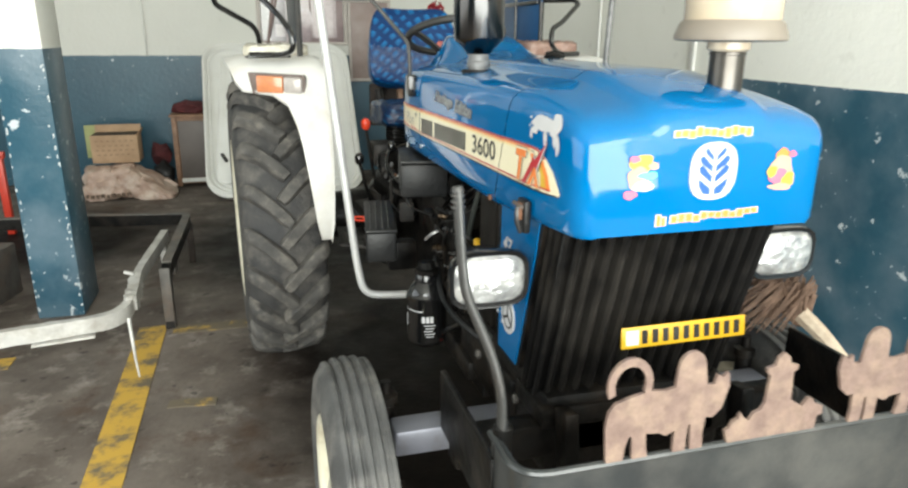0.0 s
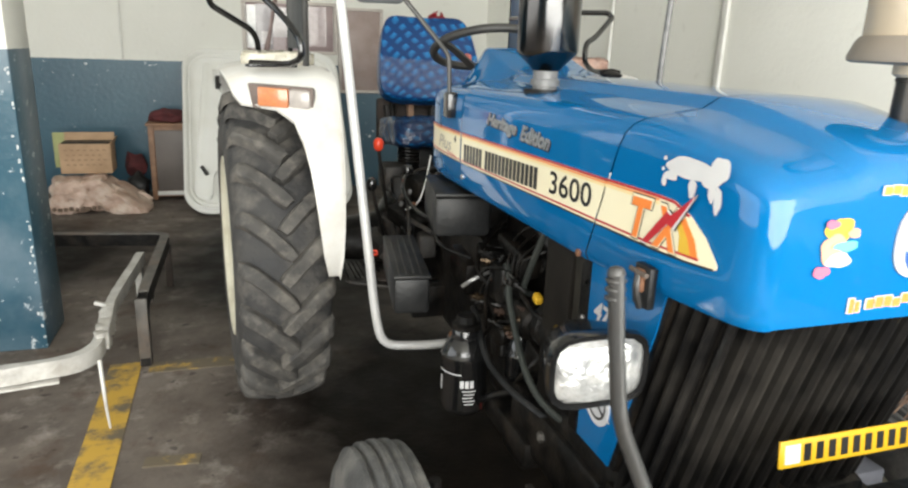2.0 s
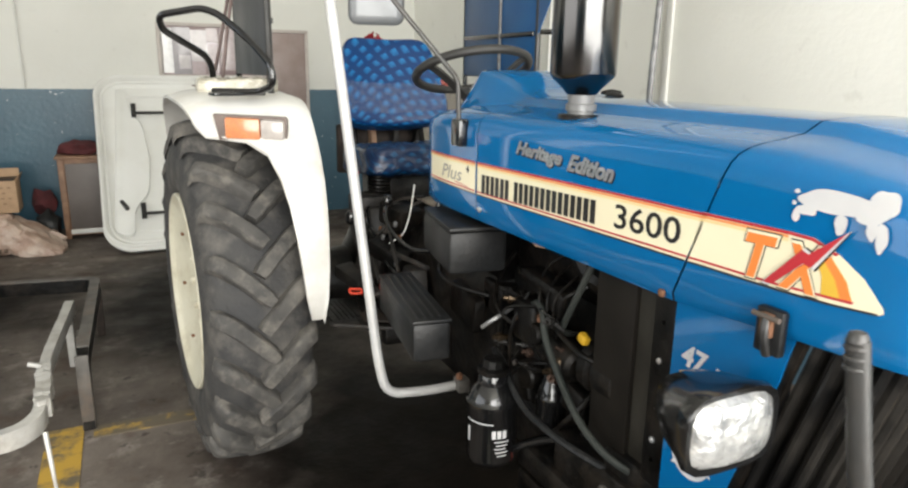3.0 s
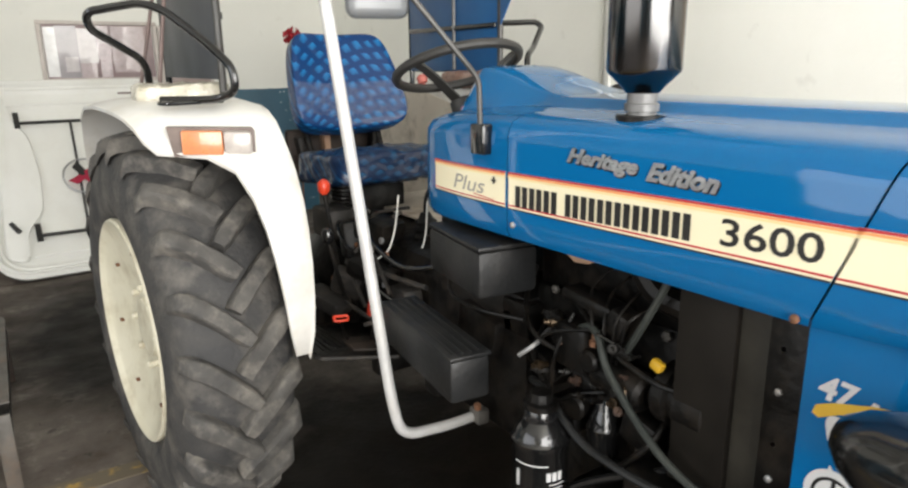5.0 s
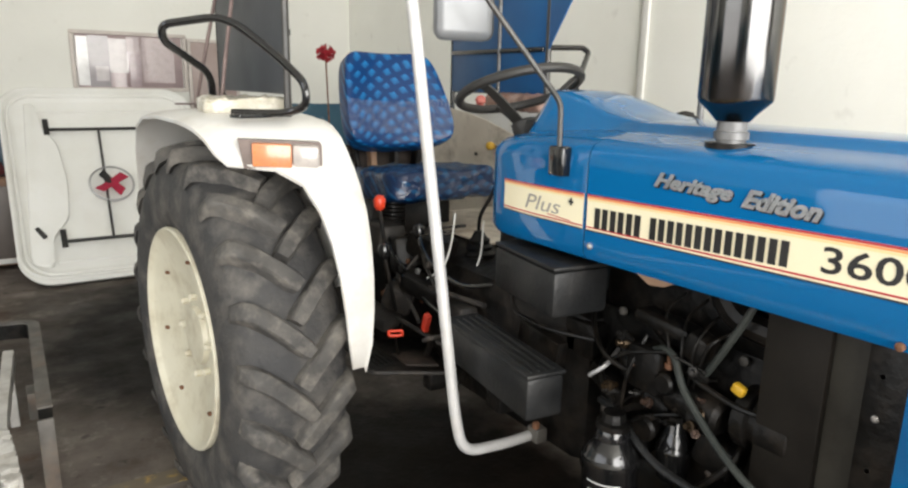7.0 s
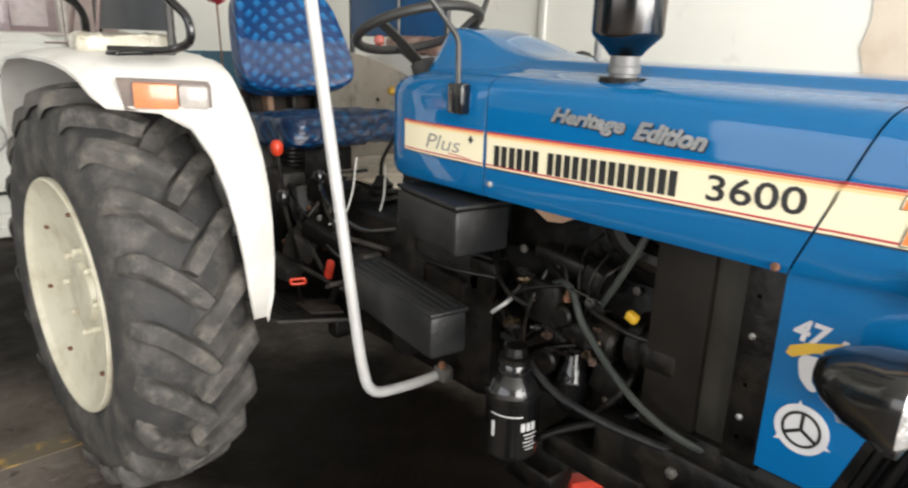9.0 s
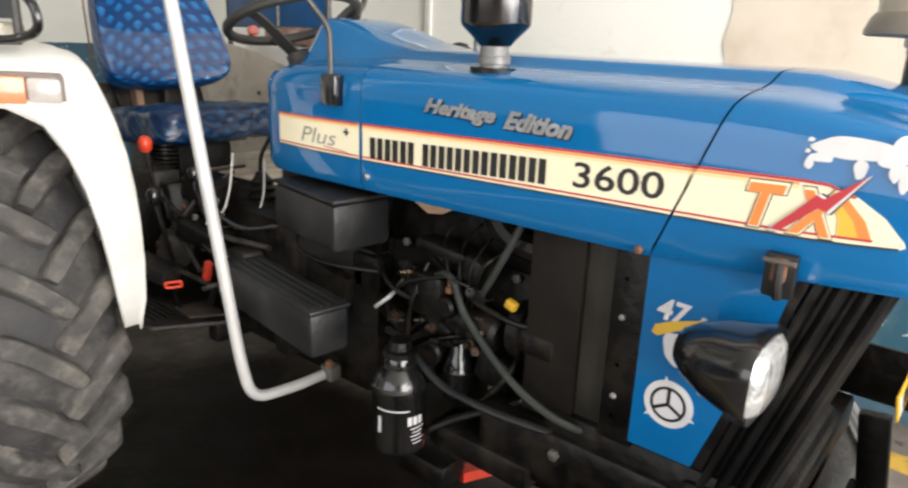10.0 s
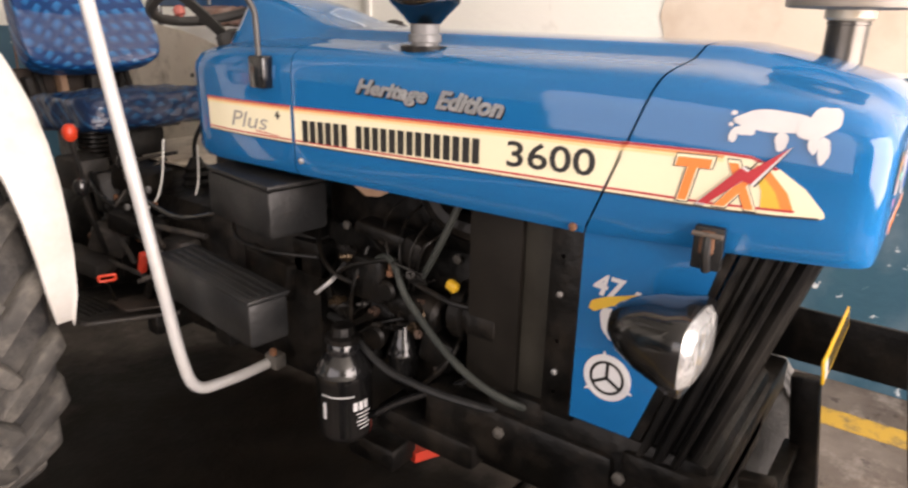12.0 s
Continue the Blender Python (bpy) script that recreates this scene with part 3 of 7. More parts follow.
# bare plaster left where a board was taken down
bm = bmesh.new()
slab(bm, [(RIGHT - 0.006, y, z) for y, z in ((-1.19, 1.27), (-1.20, 1.36), (-1.17, 1.45), (-1.195, 1.56), (-1.185, 1.70), (-1.215, 1.82), (-1.19, 2.02), (-1.20, 2.25), (-2.22, 2.27), (-2.24, 1.9), (-2.20, 1.5), (-2.22, 1.27))], (0.005, 0, 0))
tagged(part("plaster_patch", bm, BARE, smooth=False), "bare beige plaster patch on the white wall", "plaster patch", kind="structure")


def line(name, x0, y0, x1, y1, w, m=LINE):
    d = Vector((x1 - x0, y1 - y0, 0))
    bm = bmesh.new()
    n = Vector((-d.y, d.x, 0)).normalized() * w / 2
    a, b = Vector((x0, y0, 0)), Vector((x1, y1, 0))
    slab(bm, [a - n, b - n, b + n, a + n], (0, 0, 0.004))
    return tagged(part(name, bm, m, smooth=False), "worn yellow line painted on the concrete", "floor line", kind="structure")


line("floor_line", -1.335, -3.4, -1.355, 0.36, 0.135)
line("floor_line_cross", -1.25, 0.285, -0.72, 0.285, 0.10, LINE2)
line("floor_line_west", -2.4, 0.08, -1.93, 0.08, 0.12)
line("floor_line_east", 1.50, -3.2, 1.50, -1.2, 0.13)
line("floor_mark", -1.19, -0.50, -1.0, -0.52, 0.06, LINE2)



# ---- the tractor ----
tractor = thing("tractor", "blue tractor with cream fenders and decals, parked on the concrete floor", "tractor")


def side_x(y):
    """Hood's outer face on its right-hand side."""
    return -0.274 - 0.0249 * (y + 1.239)


def hood_section(y, w, zb, zs, zt, plate=0.0):
    """Closed-over-the-top section, from the one lower edge to the other."""
    d = zs - zb
    h = zt - zs
    o = min(1.0, w / 0.262)
    half = [(w - 0.010 * o, zb), (w, zb + d * 0.08), (w, zb + d * 0.35), (w, zb + d * 0.7), (w, zs), (w - 0.004 * o, zs + h * 0.30), (w - 0.014 * o, zs + h * 0.46), (w - 0.030 * o, zs + h * 0.555), (w - 0.052 * o, zs + h * 0.62),
            (w - 0.085 * o, zs + h * 0.68), (w - 0.122 * o, zs + h * 0.755), (w - 0.129 * o, zs + h * 0.785), (w - 0.145 * o, zs + h * 0.92), (w - 0.152 * o, zs + h * 0.98), (w - 0.162 * o, zt), (w * 0.2, zt + 0.003)]
    rake = plate
    return [(-x, y - rake * (z - zb), z) for x, z in half] + [(x, y - rake * (z - zb), z) for x, z in half[::-1]]


def shell(bm, secs, cap=False, t=0.004):
    ring_skin(bm, secs, False, False)
    return bm


COWL = [(-0.778, 0.13, 1.17, 1.27, 1.33), (-0.786, 0.18, 1.14, 1.28, 1.345), (-0.80, 0.212, 1.122, 1.29, 1.358), (-0.825, 0.236, 1.114, 1.302, 1.372), (-0.86, 0.251, 1.112, 1.312, 1.384), (-0.91, 0.262, 1.113, 1.317, 1.393), (-0.97, 0.269, 1.115, 1.320, 1.400), (-1.05, 0.274, 1.117, 1.323, 1.405), (-1.2012, 0.275, 1.118, 1.325, 1.408)]


def hood_w(y):
    """Half width of the bodywork along its length."""
    for (y0, w0, *_), (y1, w1, *_) in zip(COWL, COWL[1:]):
        if y1 <= y <= y0:
            return w0 + (w1 - w0) * (y - y0) / (y1 - y0)
    return -side_x(y)


def hood_part(name, sts, label, front_cap=False, back_cap=False):
    bm = bmesh.new()
    secs = [hood_section(*s) for s in sts]
    vr = ring_skin(bm, secs, False, False)
    if front_cap:
        bm.faces.new(vr[-1])
    if back_cap:
        bm.faces.new(vr[0])
    geom = bm.faces[:]
    bmesh.ops.recalc_face_normals(bm, faces=geom)
    return part(name, bm, BLUE, tractor, label)


W = lambda y: -side_x(y)
hood = hood_part("hood", [(y, W(y), 1.118, 1.325, 1.408, k) for y, k in ((-1.203, 0), (-1.35, 0.05), (-1.5, 0.13), (-1.65, 0.22), (-1.78, 0.32), (-1.846, 0.38))], "blue enamel hood")
nose = hood_part("nose", [(-1.850, W(-1.85), 1.119, 1.325, 1.408, 0.38), (-1.93, W(-1.93), 1.124, 1.325, 1.407, 0.28), (-2.02, W(-2.02), 1.130, 1.322, 1.398, 0.15), (-2.10, W(-2.1), 1.134, 1.318, 1.388, 0.04),
                          (-2.165, 0.2495, 1.138, 1.312, 1.376), (-2.195, 0.2475, 1.140, 1.305, 1.368), (-2.213, 0.2435, 1.141, 1.297, 1.359), (-2.227, 0.236, 1.142, 1.288, 1.349), (-2.236, 0.226, 1.143, 1.279, 1.337), (-2.2395, 0.212, 1.146, 1.268, 1.322)], "rounded blue nose of the hood", True)
cowl = hood_part("fuel_tank_cowl", COWL, "blue tank cowl behind the hood", back_cap=True)


def grille():
    g = new("grille")
    g.parent = tractor
    bm = bmesh.new()
    # corrugated front wrapped round both sides
    n = 19
    top, bot = [], []
    plan = []
    hw, cr = 0.226, 0.045
    L = 2 * hw + 0.16
    for i in range(n * 6 + 1):
        s = -L / 2 + L * i / (n * 6)
        if abs(s) < hw - cr:
            x, yy, nx, ny = s, 0.0, 0.0, -1.0
        else:
            e = abs(s) - (hw - cr)
            arc = cr * math.pi / 2
            sg = math.copysign(1, s)
            if e < arc:
                a = e / cr
                x, yy, nx, ny = sg * (hw - cr + cr * math.sin(a)), cr * (1 - math.cos(a)), sg * math.sin(a), -math.cos(a)
            else:
                x, yy, nx, ny = sg * hw, cr + e - arc, sg, 0.0
        k = (0.0, 0.0, 0.006, 0.021, 0.021, 0.006)[i % 6]
        plan.append((x - nx * k, yy - ny * k))
    rows = []
    for z, y0 in ((1.16, -2.19), (0.74, -2.065)):
        rows.append([(x, y0 + yy, z) for x, yy in plan])
    ring_skin(bm, rows, False, False)
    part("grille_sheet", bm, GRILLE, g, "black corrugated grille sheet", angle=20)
    part("grille_foot", boxbm((0, -2.02, 0.715), (0.46, 0.16, 0.05), 0.012), BLACK, g)
    return g


grille()


def side_panel(sg):
    bm = bmesh.new()
    pts = [(-1.843, 1.125), (-2.062, 1.135), (-2.045, 1.06), (-1.955, 0.775), (-1.843, 0.775)]
    slab(bm, [(sg * 0.2365, y, z) for y, z in pts], (sg * -0.006, 0, 0))
    p = part("side_panel", bm, BLUE, tractor, smooth=False)
    part("edge_strip", slabbm([(sg * 0.234, y, z) for y, z in ((-2.064, 1.135), (-2.078, 1.135), (-1.972, 0.775), (-1.957, 0.775))], (sg * -0.01, 0, 0)), BLACK, p)
    return p


for sg in (-1, 1):
    side_panel(sg)


def headlight(sg):
    h = new("headlight")
    h.parent = tractor
    c = Vector((sg * 0.335, -2.045, 1.022))
    ax = Vector((sg * 0.10, -1.0, -0.02)).normalized()
    u, v = Vector((1, 0, 0)), Vector((0, 0, 1))
    bm = bmesh.new()

    def ring(d, sx, sz, e=4.0, k=28):
        o = []
        for j in range(k):
            a = 2 * math.pi * j / k
            ca, sa = math.cos(a), math.sin(a)
            f = (abs(ca) ** e + abs(sa) ** e) ** (-1 / e)
            o.append(c + ax * d + u * ca * f * sx + v * sa * f * sz)
        return o
    ring_skin(bm, [ring(-0.1073, 0.011, 0.0114, 2), ring(-0.1021, 0.0313, 0.0247, 2.2), ring(-0.0814, 0.0515, 0.038, 2.4), ring(-0.0444, 0.0699, 0.0494, 2.8), ring(-0.01, 0.0764, 0.0541, 3.4), ring(0.012, 0.0825, 0.0595), ring(0.022, 0.080, 0.0575), ring(0.020, 0.0710, 0.0490)])
    part("housing", bm, GLOSSBLACK, h, "gloss black lamp housing")
    bm = bmesh.new()
    ring_skin(bm, [ring(0.014, 0.0725, 0.0505), ring(0.021, 0.0705, 0.0485), ring(0.030, 0.0607, 0.0418, 3.4), ring(0.034, 0.0368, 0.0238, 3), ring(0.035, 0.0055, 0.0047, 2)])
    part("lens", bm, LENSW, h, "clear ribbed headlight lens")
    part("mount", tubebm([(sg * 0.23, -1.95, 0.93), (sg * 0.30, -1.98, 0.95), (sg * 0.33, -2.0, 0.98)], 0.014, 8), GLOSSBLACK, h)
    return h


headlight(-1), headlight(1)


def muffler():
    m = new("muffler")
    m.parent = tractor
    c = (-0.176, -1.463, 1.38)
    part("canister", lathebm([(0.045, 0.030), (0.050, 0.034), (0.058, 0.041), (0.074, 0.0575), (0.080, 0.0635), (0.087, 0.066), (0.30, 0.066), (0.55, 0.066), (0.57, 0.058), (0.60, 0.03)], c, seg=40), CHROME, m, "black chrome silencer can")
    part("neck", lathebm([(-0.06, 0.026), (0.012, 0.026), (0.013, 0.031), (0.026, 0.031), (0.027, 0.027), (0.05, 0.027)], c), WORNGREY, m, "dull grey exhaust neck")
    part("outlet", lathebm([(0.59, 0.026), (0.85, 0.026)], c), CHROME, m)
    # black disc on the uncut hood paints the shade of the exhaust hole
    part("hole_shade", lathebm([(-0.012, 0.045), (0.0055, 0.045), (0.006, 0.030)], c), BLACK, m)


muffler()


def precleaner():
    m = new("air_precleaner")
    m.parent = tractor
    c = (0.097, -2.117, 1.355)
    part("intake_pipe", lathebm([(0, 0.031), (0.02, 0.031), (0.085, 0.031), (0.086, 0.0325), (0.090, 0.0325), (0.091, 0.031), (0.105, 0.031)], c), PIPECHROME, m, "dulled chrome intake stack")
    part("collar", lathebm([(0.092, 0.033), (0.096, 0.038), (0.108, 0.038), (0.112, 0.034)], c), CLEANERC, m)
    part("lid", lathebm([(0.108, 0.034), (0.110, 0.092), (0.112, 0.098), (0.118, 0.099), (0.138, 0.092), (0.146, 0.086)], c, seg=40), CLEANERG, m, "grey-brown flared lower cap")
    part("bowl", lathebm([(0.142, 0.082), (0.146, 0.084), (0.290, 0.084), (0.30, 0.078)], c, seg=40), CLEANERC, m, "smoky cream bowl")
    part("cap", lathebm([(0.292, 0.088), (0.298, 0.094), (0.318, 0.092), (0.348, 0.05), (0.353, 0.01)], c, seg=40), BOXGREY, m, "dark upper cap")
    # black ring painting the shaded gap round the pipe's foot
    part("gap_shade", lathebm([(0.0, 0.050), (0.012, 0.048), (0.014, 0.034)], c), BLACK, m)


precleaner()


def rear_wheel(sg):
    w = new("rear_wheel")
    w.parent = tractor
    pv = Matrix.Translation((sg * 0.885, 0, 0))
    w.matrix_basis = Matrix.Translation((0, 0.028, -0.003)) @ pv @ Matrix.Rotation(radians(3.6), 4, 'Z') @ pv.inverted()
    cx, R, hw, cz = sg * 0.705, 0.648, 0.160, 0.645
    ax = (sg, 0, 0)
    c = (cx, 0, cz)
    part("tyre", lathebm([(hw - 0.03, 0.352), (hw - 0.004, 0.378), (hw + 0.010, 0.405), (hw + 0.014, 0.44), (hw + 0.012, 0.49), (hw + 0.002, 0.54), (hw - 0.012, 0.568), (hw - 0.032, 0.583), (hw - 0.08, 0.600), (0, 0.609), (-hw + 0.08, 0.600), (-hw + 0.032, 0.583),
                          (-hw + 0.012, 0.568), (-hw - 0.002, 0.535), (-hw - 0.007, 0.50), (-hw - 0.008, 0.45), (-hw - 0.004, 0.41), (-hw + 0.008, 0.375), (-hw + 0.03, 0.352)], c, ax, 96, False), RUBBER, w, "worn black tractor tyre", angle=60)
    bm = bmesh.new()
    n = 22
    rnd = random.Random(4)
    for k in range(n):
        for side in (1, -1):
            a0 = 2 * math.pi * (k + (0.5 if side < 0 else 0)) / n + rnd.uniform(-0.008, 0.008)
            wob = [rnd.uniform(-1, 1) for _ in range(3)]
            # worn lug: straight across at the shoulder, then turning off towards the middle
            secs = []
            ns = 12

            def mid_line(f):
                return hw + 0.004 - f * (hw + 0.020), 0.175 * (0.30 * f + 0.70 * max(0.0, f - 0.12) ** 1.3)
            for s in range(ns):
                f = s / (ns - 1)
                x0, s0 = mid_line(f)
                x1, s1 = mid_line(f + 0.02)
                tx, ts = x1 - x0, s1 - s0
                tl = math.hypot(tx, ts)
                nx, nsn = -ts / tl, tx / tl
                half = 0.0285 + 0.006 * (1 - f) ** 2 + 0.006 * max(0.0, f - 0.6) + 0.002 * wob[1] * math.sin(f * 7 + wob[0] * 3)
                if f > 0.88:
                    half *= 1 - 0.25 * ((f - 0.88) / 0.12) ** 2
                ro = R - 0.030 * (1 - f) ** 2.2 - 0.014 * max(0, 1 - f / 0.2) ** 2 + 0.0012 * wob[2]
                lo = 0.598 - 0.022 * (1 - f) ** 2 - 0.010 * max(0, 1 - f / 0.25)
                if s == 0:
                    ro, lo, x0 = R - 0.076, 0.548, hw + 0.009
                mid = lo + (ro - lo) * 0.62
                sec = []
                for k_, rr in ((-1, lo), (-0.88, mid), (-0.78, ro - 0.005), (-0.64, ro), (0.64, ro), (0.78, ro - 0.005), (0.88, mid), (1, lo)):
                    off = k_ * half * (0.8 if s == 0 else 1)
                    xx = side * min(max(x0 - nx * off, -hw), hw + 0.009)
                    ang = a0 - (s0 - nsn * off) / R
                    sec.append((cx + sg * xx, -math.sin(ang) * rr, cz - math.cos(ang) * rr))
                secs.append(sec)
            ring_skin(bm, secs, True, True)
    part("tread", bm, TREAD, w, "dusty worn tread lugs", angle=50)
    # rim: shallow cream disc with its lip just outside the tyre
    part("rim", lathebm([(hw - 0.06, 0.362), (hw + 0.000, 0.372), (hw + 0.008, 0.369), (hw + 0.010, 0.364), (hw + 0.006, 0.356), (hw - 0.004, 0.346), (hw - 0.010, 0.334), (hw - 0.016, 0.318), (hw - 0.026, 0.29), (hw - 0.048, 0.20), (hw - 0.058, 0.17), (hw - 0.060, 0.10), (hw - 0.045, 0.095), (hw - 0.04, 0.06), (hw - 0.042, 0.0)], c, ax, 64), RIMW, w, "cream dished steel rim")
    part("rim_inner", lathebm([(-hw + 0.01, 0.362), (-hw, 0.36), (-hw + 0.03, 0.33), (0.05, 0.30), (0.05, 0.05)], c, ax, 48), RIMW, w)
    for k in range(8):
        a = 2 * math.pi * k / 8
        part("wheel_nut", lathebm([(0.09, 0.012), (0.112, 0.012), (0.118, 0.006)], (cx + sg * 0.008, math.cos(a) * 0.135, cz + math.sin(a) * 0.135), ax, 6), RIMW, w)
    for a in (40, 100, 165, 230, 300, 350):
        part("rim_bolt", boxbm((cx + sg * 0.133, math.cos(radians(a)) * 0.27, cz + math.sin(radians(a)) * 0.27), (0.014, 0.018, 0.011), 0.003), RUST, w)
    return w


rear_wheel(-1), rear_wheel(1)


def front_wheel(sg):
    w = new("front_wheel")
    w.parent = tractor
    w.matrix_basis = Matrix.Translation((sg * 0.583, -1.79, 0.361)) @ Matrix.Rotation(radians(1.5), 4, 'Z')
    c = (0, 0, 0)
    ax = (sg, 0, 0)
    hw = 0.058
    prof = [(hw - 0.02, 0.215), (hw + 0.004, 0.235), (hw + 0.016, 0.28), (hw + 0.008, 0.325), (hw - 0.006, 0.344)]
    for k in range(5):
        x0 = hw - 0.008 - k * 0.0240
        crown = 0.353 + 0.009 * (1 - ((k - 2) / 2) ** 2)
        prof += [(x0, crown - 0.003), (x0 - 0.003, crown), (x0 - 0.0115, crown), (x0 - 0.0145, crown - 0.003), (x0 - 0.016, crown - 0.009), (x0 - 0.020, crown - 0.009)][:6 if k < 4 else 4]
    prof += [(-hw + 0.008, 0.344), (-hw - 0.002, 0.325), (-hw - 0.008, 0.28), (-hw, 0.235), (-hw + 0.02, 0.215)]
    part("tyre", lathebm(prof, c, ax, 72, False), RUBBER2, w, "grey dusty ribbed front tyre", angle=35)
    part("rim", lathebm([(hw - 0.03, 0.22), (hw + 0.006, 0.226), (hw + 0.009, 0.218), (hw + 0.002, 0.205), (hw - 0.02, 0.195), (0.03, 0.185), (0.025, 0.09), (0.05, 0.08), (0.06, 0.05), (0.058, 0.0)], c, ax, 40), RIMW, w, "cream front rim")
    part("rim_inner", lathebm([(-hw + 0.03, 0.22), (-hw - 0.002, 0.22), (-hw + 0.01, 0.2), (0.0, 0.18), (0.0, 0.03)], c, ax, 40), RIMW, w)
    part("hub", lathebm([(-0.13, 0.03), (-0.08, 0.045), (0.03, 0.05)], c, ax, 16), BLACK, w)
    return w


front_wheel(-1), front_wheel(1)

# front axle
ax_ = new("front_axle")
ax_.parent = tractor
part("beam", boxbm((0, -1.87, 0.582), (1.0, 0.075, 0.066), 0.01), AXLEGREY, ax_, "grey painted axle beam")
part("centre_casting", boxbm((0, -1.83, 0.62), (0.30, 0.26, 0.17), 0.03), BLACK, ax_)
for sg in (-1, 1):
    part("spindle", lathebm([(-0.19, 0.022), (0.10, 0.022), (0.105, 0.028), (0.125, 0.028), (0.13, 0.012), (0.16, 0.012)], (sg * 0.50, -1.80, 0.53), (0, 0.0, 1), 16), BLACK, ax_)
    part("knuckle", boxbm((sg * 0.52, -1.77, 0.40), (0.09, 0.10, 0.10), 0.02), BLACK, ax_)
part("tie_rod", tubebm([(-0.5, -1.66, 0.42), (0.5, -1.66, 0.42)], 0.014, 10), BLACK, ax_)


def fender(sg):
    f = new("fender")
    f.parent = tractor
    # outline of the strip in (y, z) with the outboard reach of its outer edge
    st = [(-0.602, 0.700, 0.465, 0.505), (-0.618, 0.78, 0.455, 0.522), (-0.622, 0.88, 0.450, 0.534), (-0.615, 0.98, 0.447, 0.546), (-0.598, 1.07, 0.445, 0.558), (-0.57, 1.15, 0.444, 0.575), (-0.53, 1.22, 0.444, 0.60), (-0.495, 1.262, 0.444, 0.655),
          (-0.475, 1.282, 0.444, 0.765), (-0.445, 1.312, 0.444, 0.790), (-0.405, 1.346, 0.444, 0.805), (-0.355, 1.368, 0.444, 0.818), (-0.30, 1.379, 0.444, 0.828), (-0.15, 1.386, 0.444, 0.838), (0.1, 1.387, 0.444, 0.842), (0.35, 1.372, 0.444, 0.842), (0.5, 1.33, 0.444, 0.84), (0.62, 1.23, 0.444, 0.83), (0.68, 1.08, 0.444, 0.82), (0.70, 0.85, 0.444, 0.80)]
    bm = bmesh.new()
    n = 10
    outer = []
    for y, z, a, b in st:
        row = []
        for i in range(n + 1):
            t = i / n
            x = a + (b - a) * t + 0.032
            # swept back and rounded down towards the outer edge
            drop = 0.022 * max(0.0, (t - 0.72) / 0.28) ** 2 * min(1.0, max(0.0, (b - 0.5) / 0.3))
            inn = 0.018 * max(0.0, (0.10 - t) / 0.10) ** 2
            sweep = 0.085 * t * max(0.0, min(1.0, (b - 0.55) / 0.2)) * (1.0 if y < -0.25 else 0.0)
            row.append(Vector((sg * x, y + sweep, z - drop - inn)))
        outer.append(row)
    inner = []
    for k, row in enumerate(outer):
        inner.append([Vector((p.x, p.y * 0.985, p.z - 0.010)) for p in row])
    va = [[bm.verts.new(p) for p in r] for r in outer]
    vb = [[bm.verts.new(p) for p in r] for r in inner]
    for i in range(len(va) - 1):
        for j in range(n):
            bm.faces.new((va[i][j], va[i][j + 1], va[i + 1][j + 1], va[i + 1][j]))
            bm.faces.new((vb[i][j], vb[i + 1][j], vb[i + 1][j + 1], vb[i][j + 1]))
        bm.faces.new((va[i][0], va[i + 1][0], vb[i + 1][0], vb[i][0]))
        bm.faces.new((va[i][n], vb[i][n], vb[i + 1][n], va[i + 1][n]))
    for i in (0, len(va) - 1):
        for j in range(n):
            bm.faces.new((va[i][j], va[i][j + 1], vb[i][j + 1], vb[i][j]))
    part("fender_shell", bm, WHITE, f, "cream painted steel fender arch", angle=50)
    # inboard side plate
    pts = [(y, z) for y, z, a, b in st[3:18]] + [(0.55, 0.85), (-0.30, 0.85), (-0.56, 0.95)]
    part("side_plate", slabbm([(sg * 0.478, y * 0.985, z - 0.012) for y, z in pts], (sg * 0.006, 0, 0)), WHITE, f, smooth=False)
    lm = new("indicator_lamp")
    lm.parent = tractor
    a, b = Vector((sg * 0.757, -0.392, 1.288)), Vector((sg * 0.570, -0.462, 1.280))
    d = (b - a).normalized()
    rot = Matrix((Vector(d), Vector((d.y, -d.x, 0)) * (1 if sg < 0 else -1), Vector((0, 0, 1)))).transposed().to_4x4()
    mid = (a + b) / 2
    L = (b - a).length
    o = Vector((-d.y, d.x, 0))
    o = o if o.y < 0 else -o
    up = Vector((0, 0, 1))
    ends = ((-L / 2 - 0.010, 0.039), (L / 2 + 0.004, 0.039), (L / 2 + 0.010, 0.030), (L / 2 + 0.010, -0.030), (L / 2, -0.036), (-L / 2 + 0.004, -0.039))
    part("lamp_base", slabbm([mid - o * 0.015 + d * u_ + up * w_ for u_, w_ in ends], o * 0.034), LAMPBASE, lm, smooth=False)
    part("orange_lens", boxbm(mid - d * (L * 0.110) + o * 0.020, (L * 0.52, 0.034, 0.064), 0.006, rot), LENSO, lm, "orange indicator lens")
    part("clear_lens", boxbm(mid + d * (L * 0.335) + o * 0.018, (L * 0.37, 0.034, 0.063), 0.012, rot), LENSC, lm, "smoky clear side lens")
    # hand rail
    r = new("hand_rail")
    r.parent = tractor
    s = sg
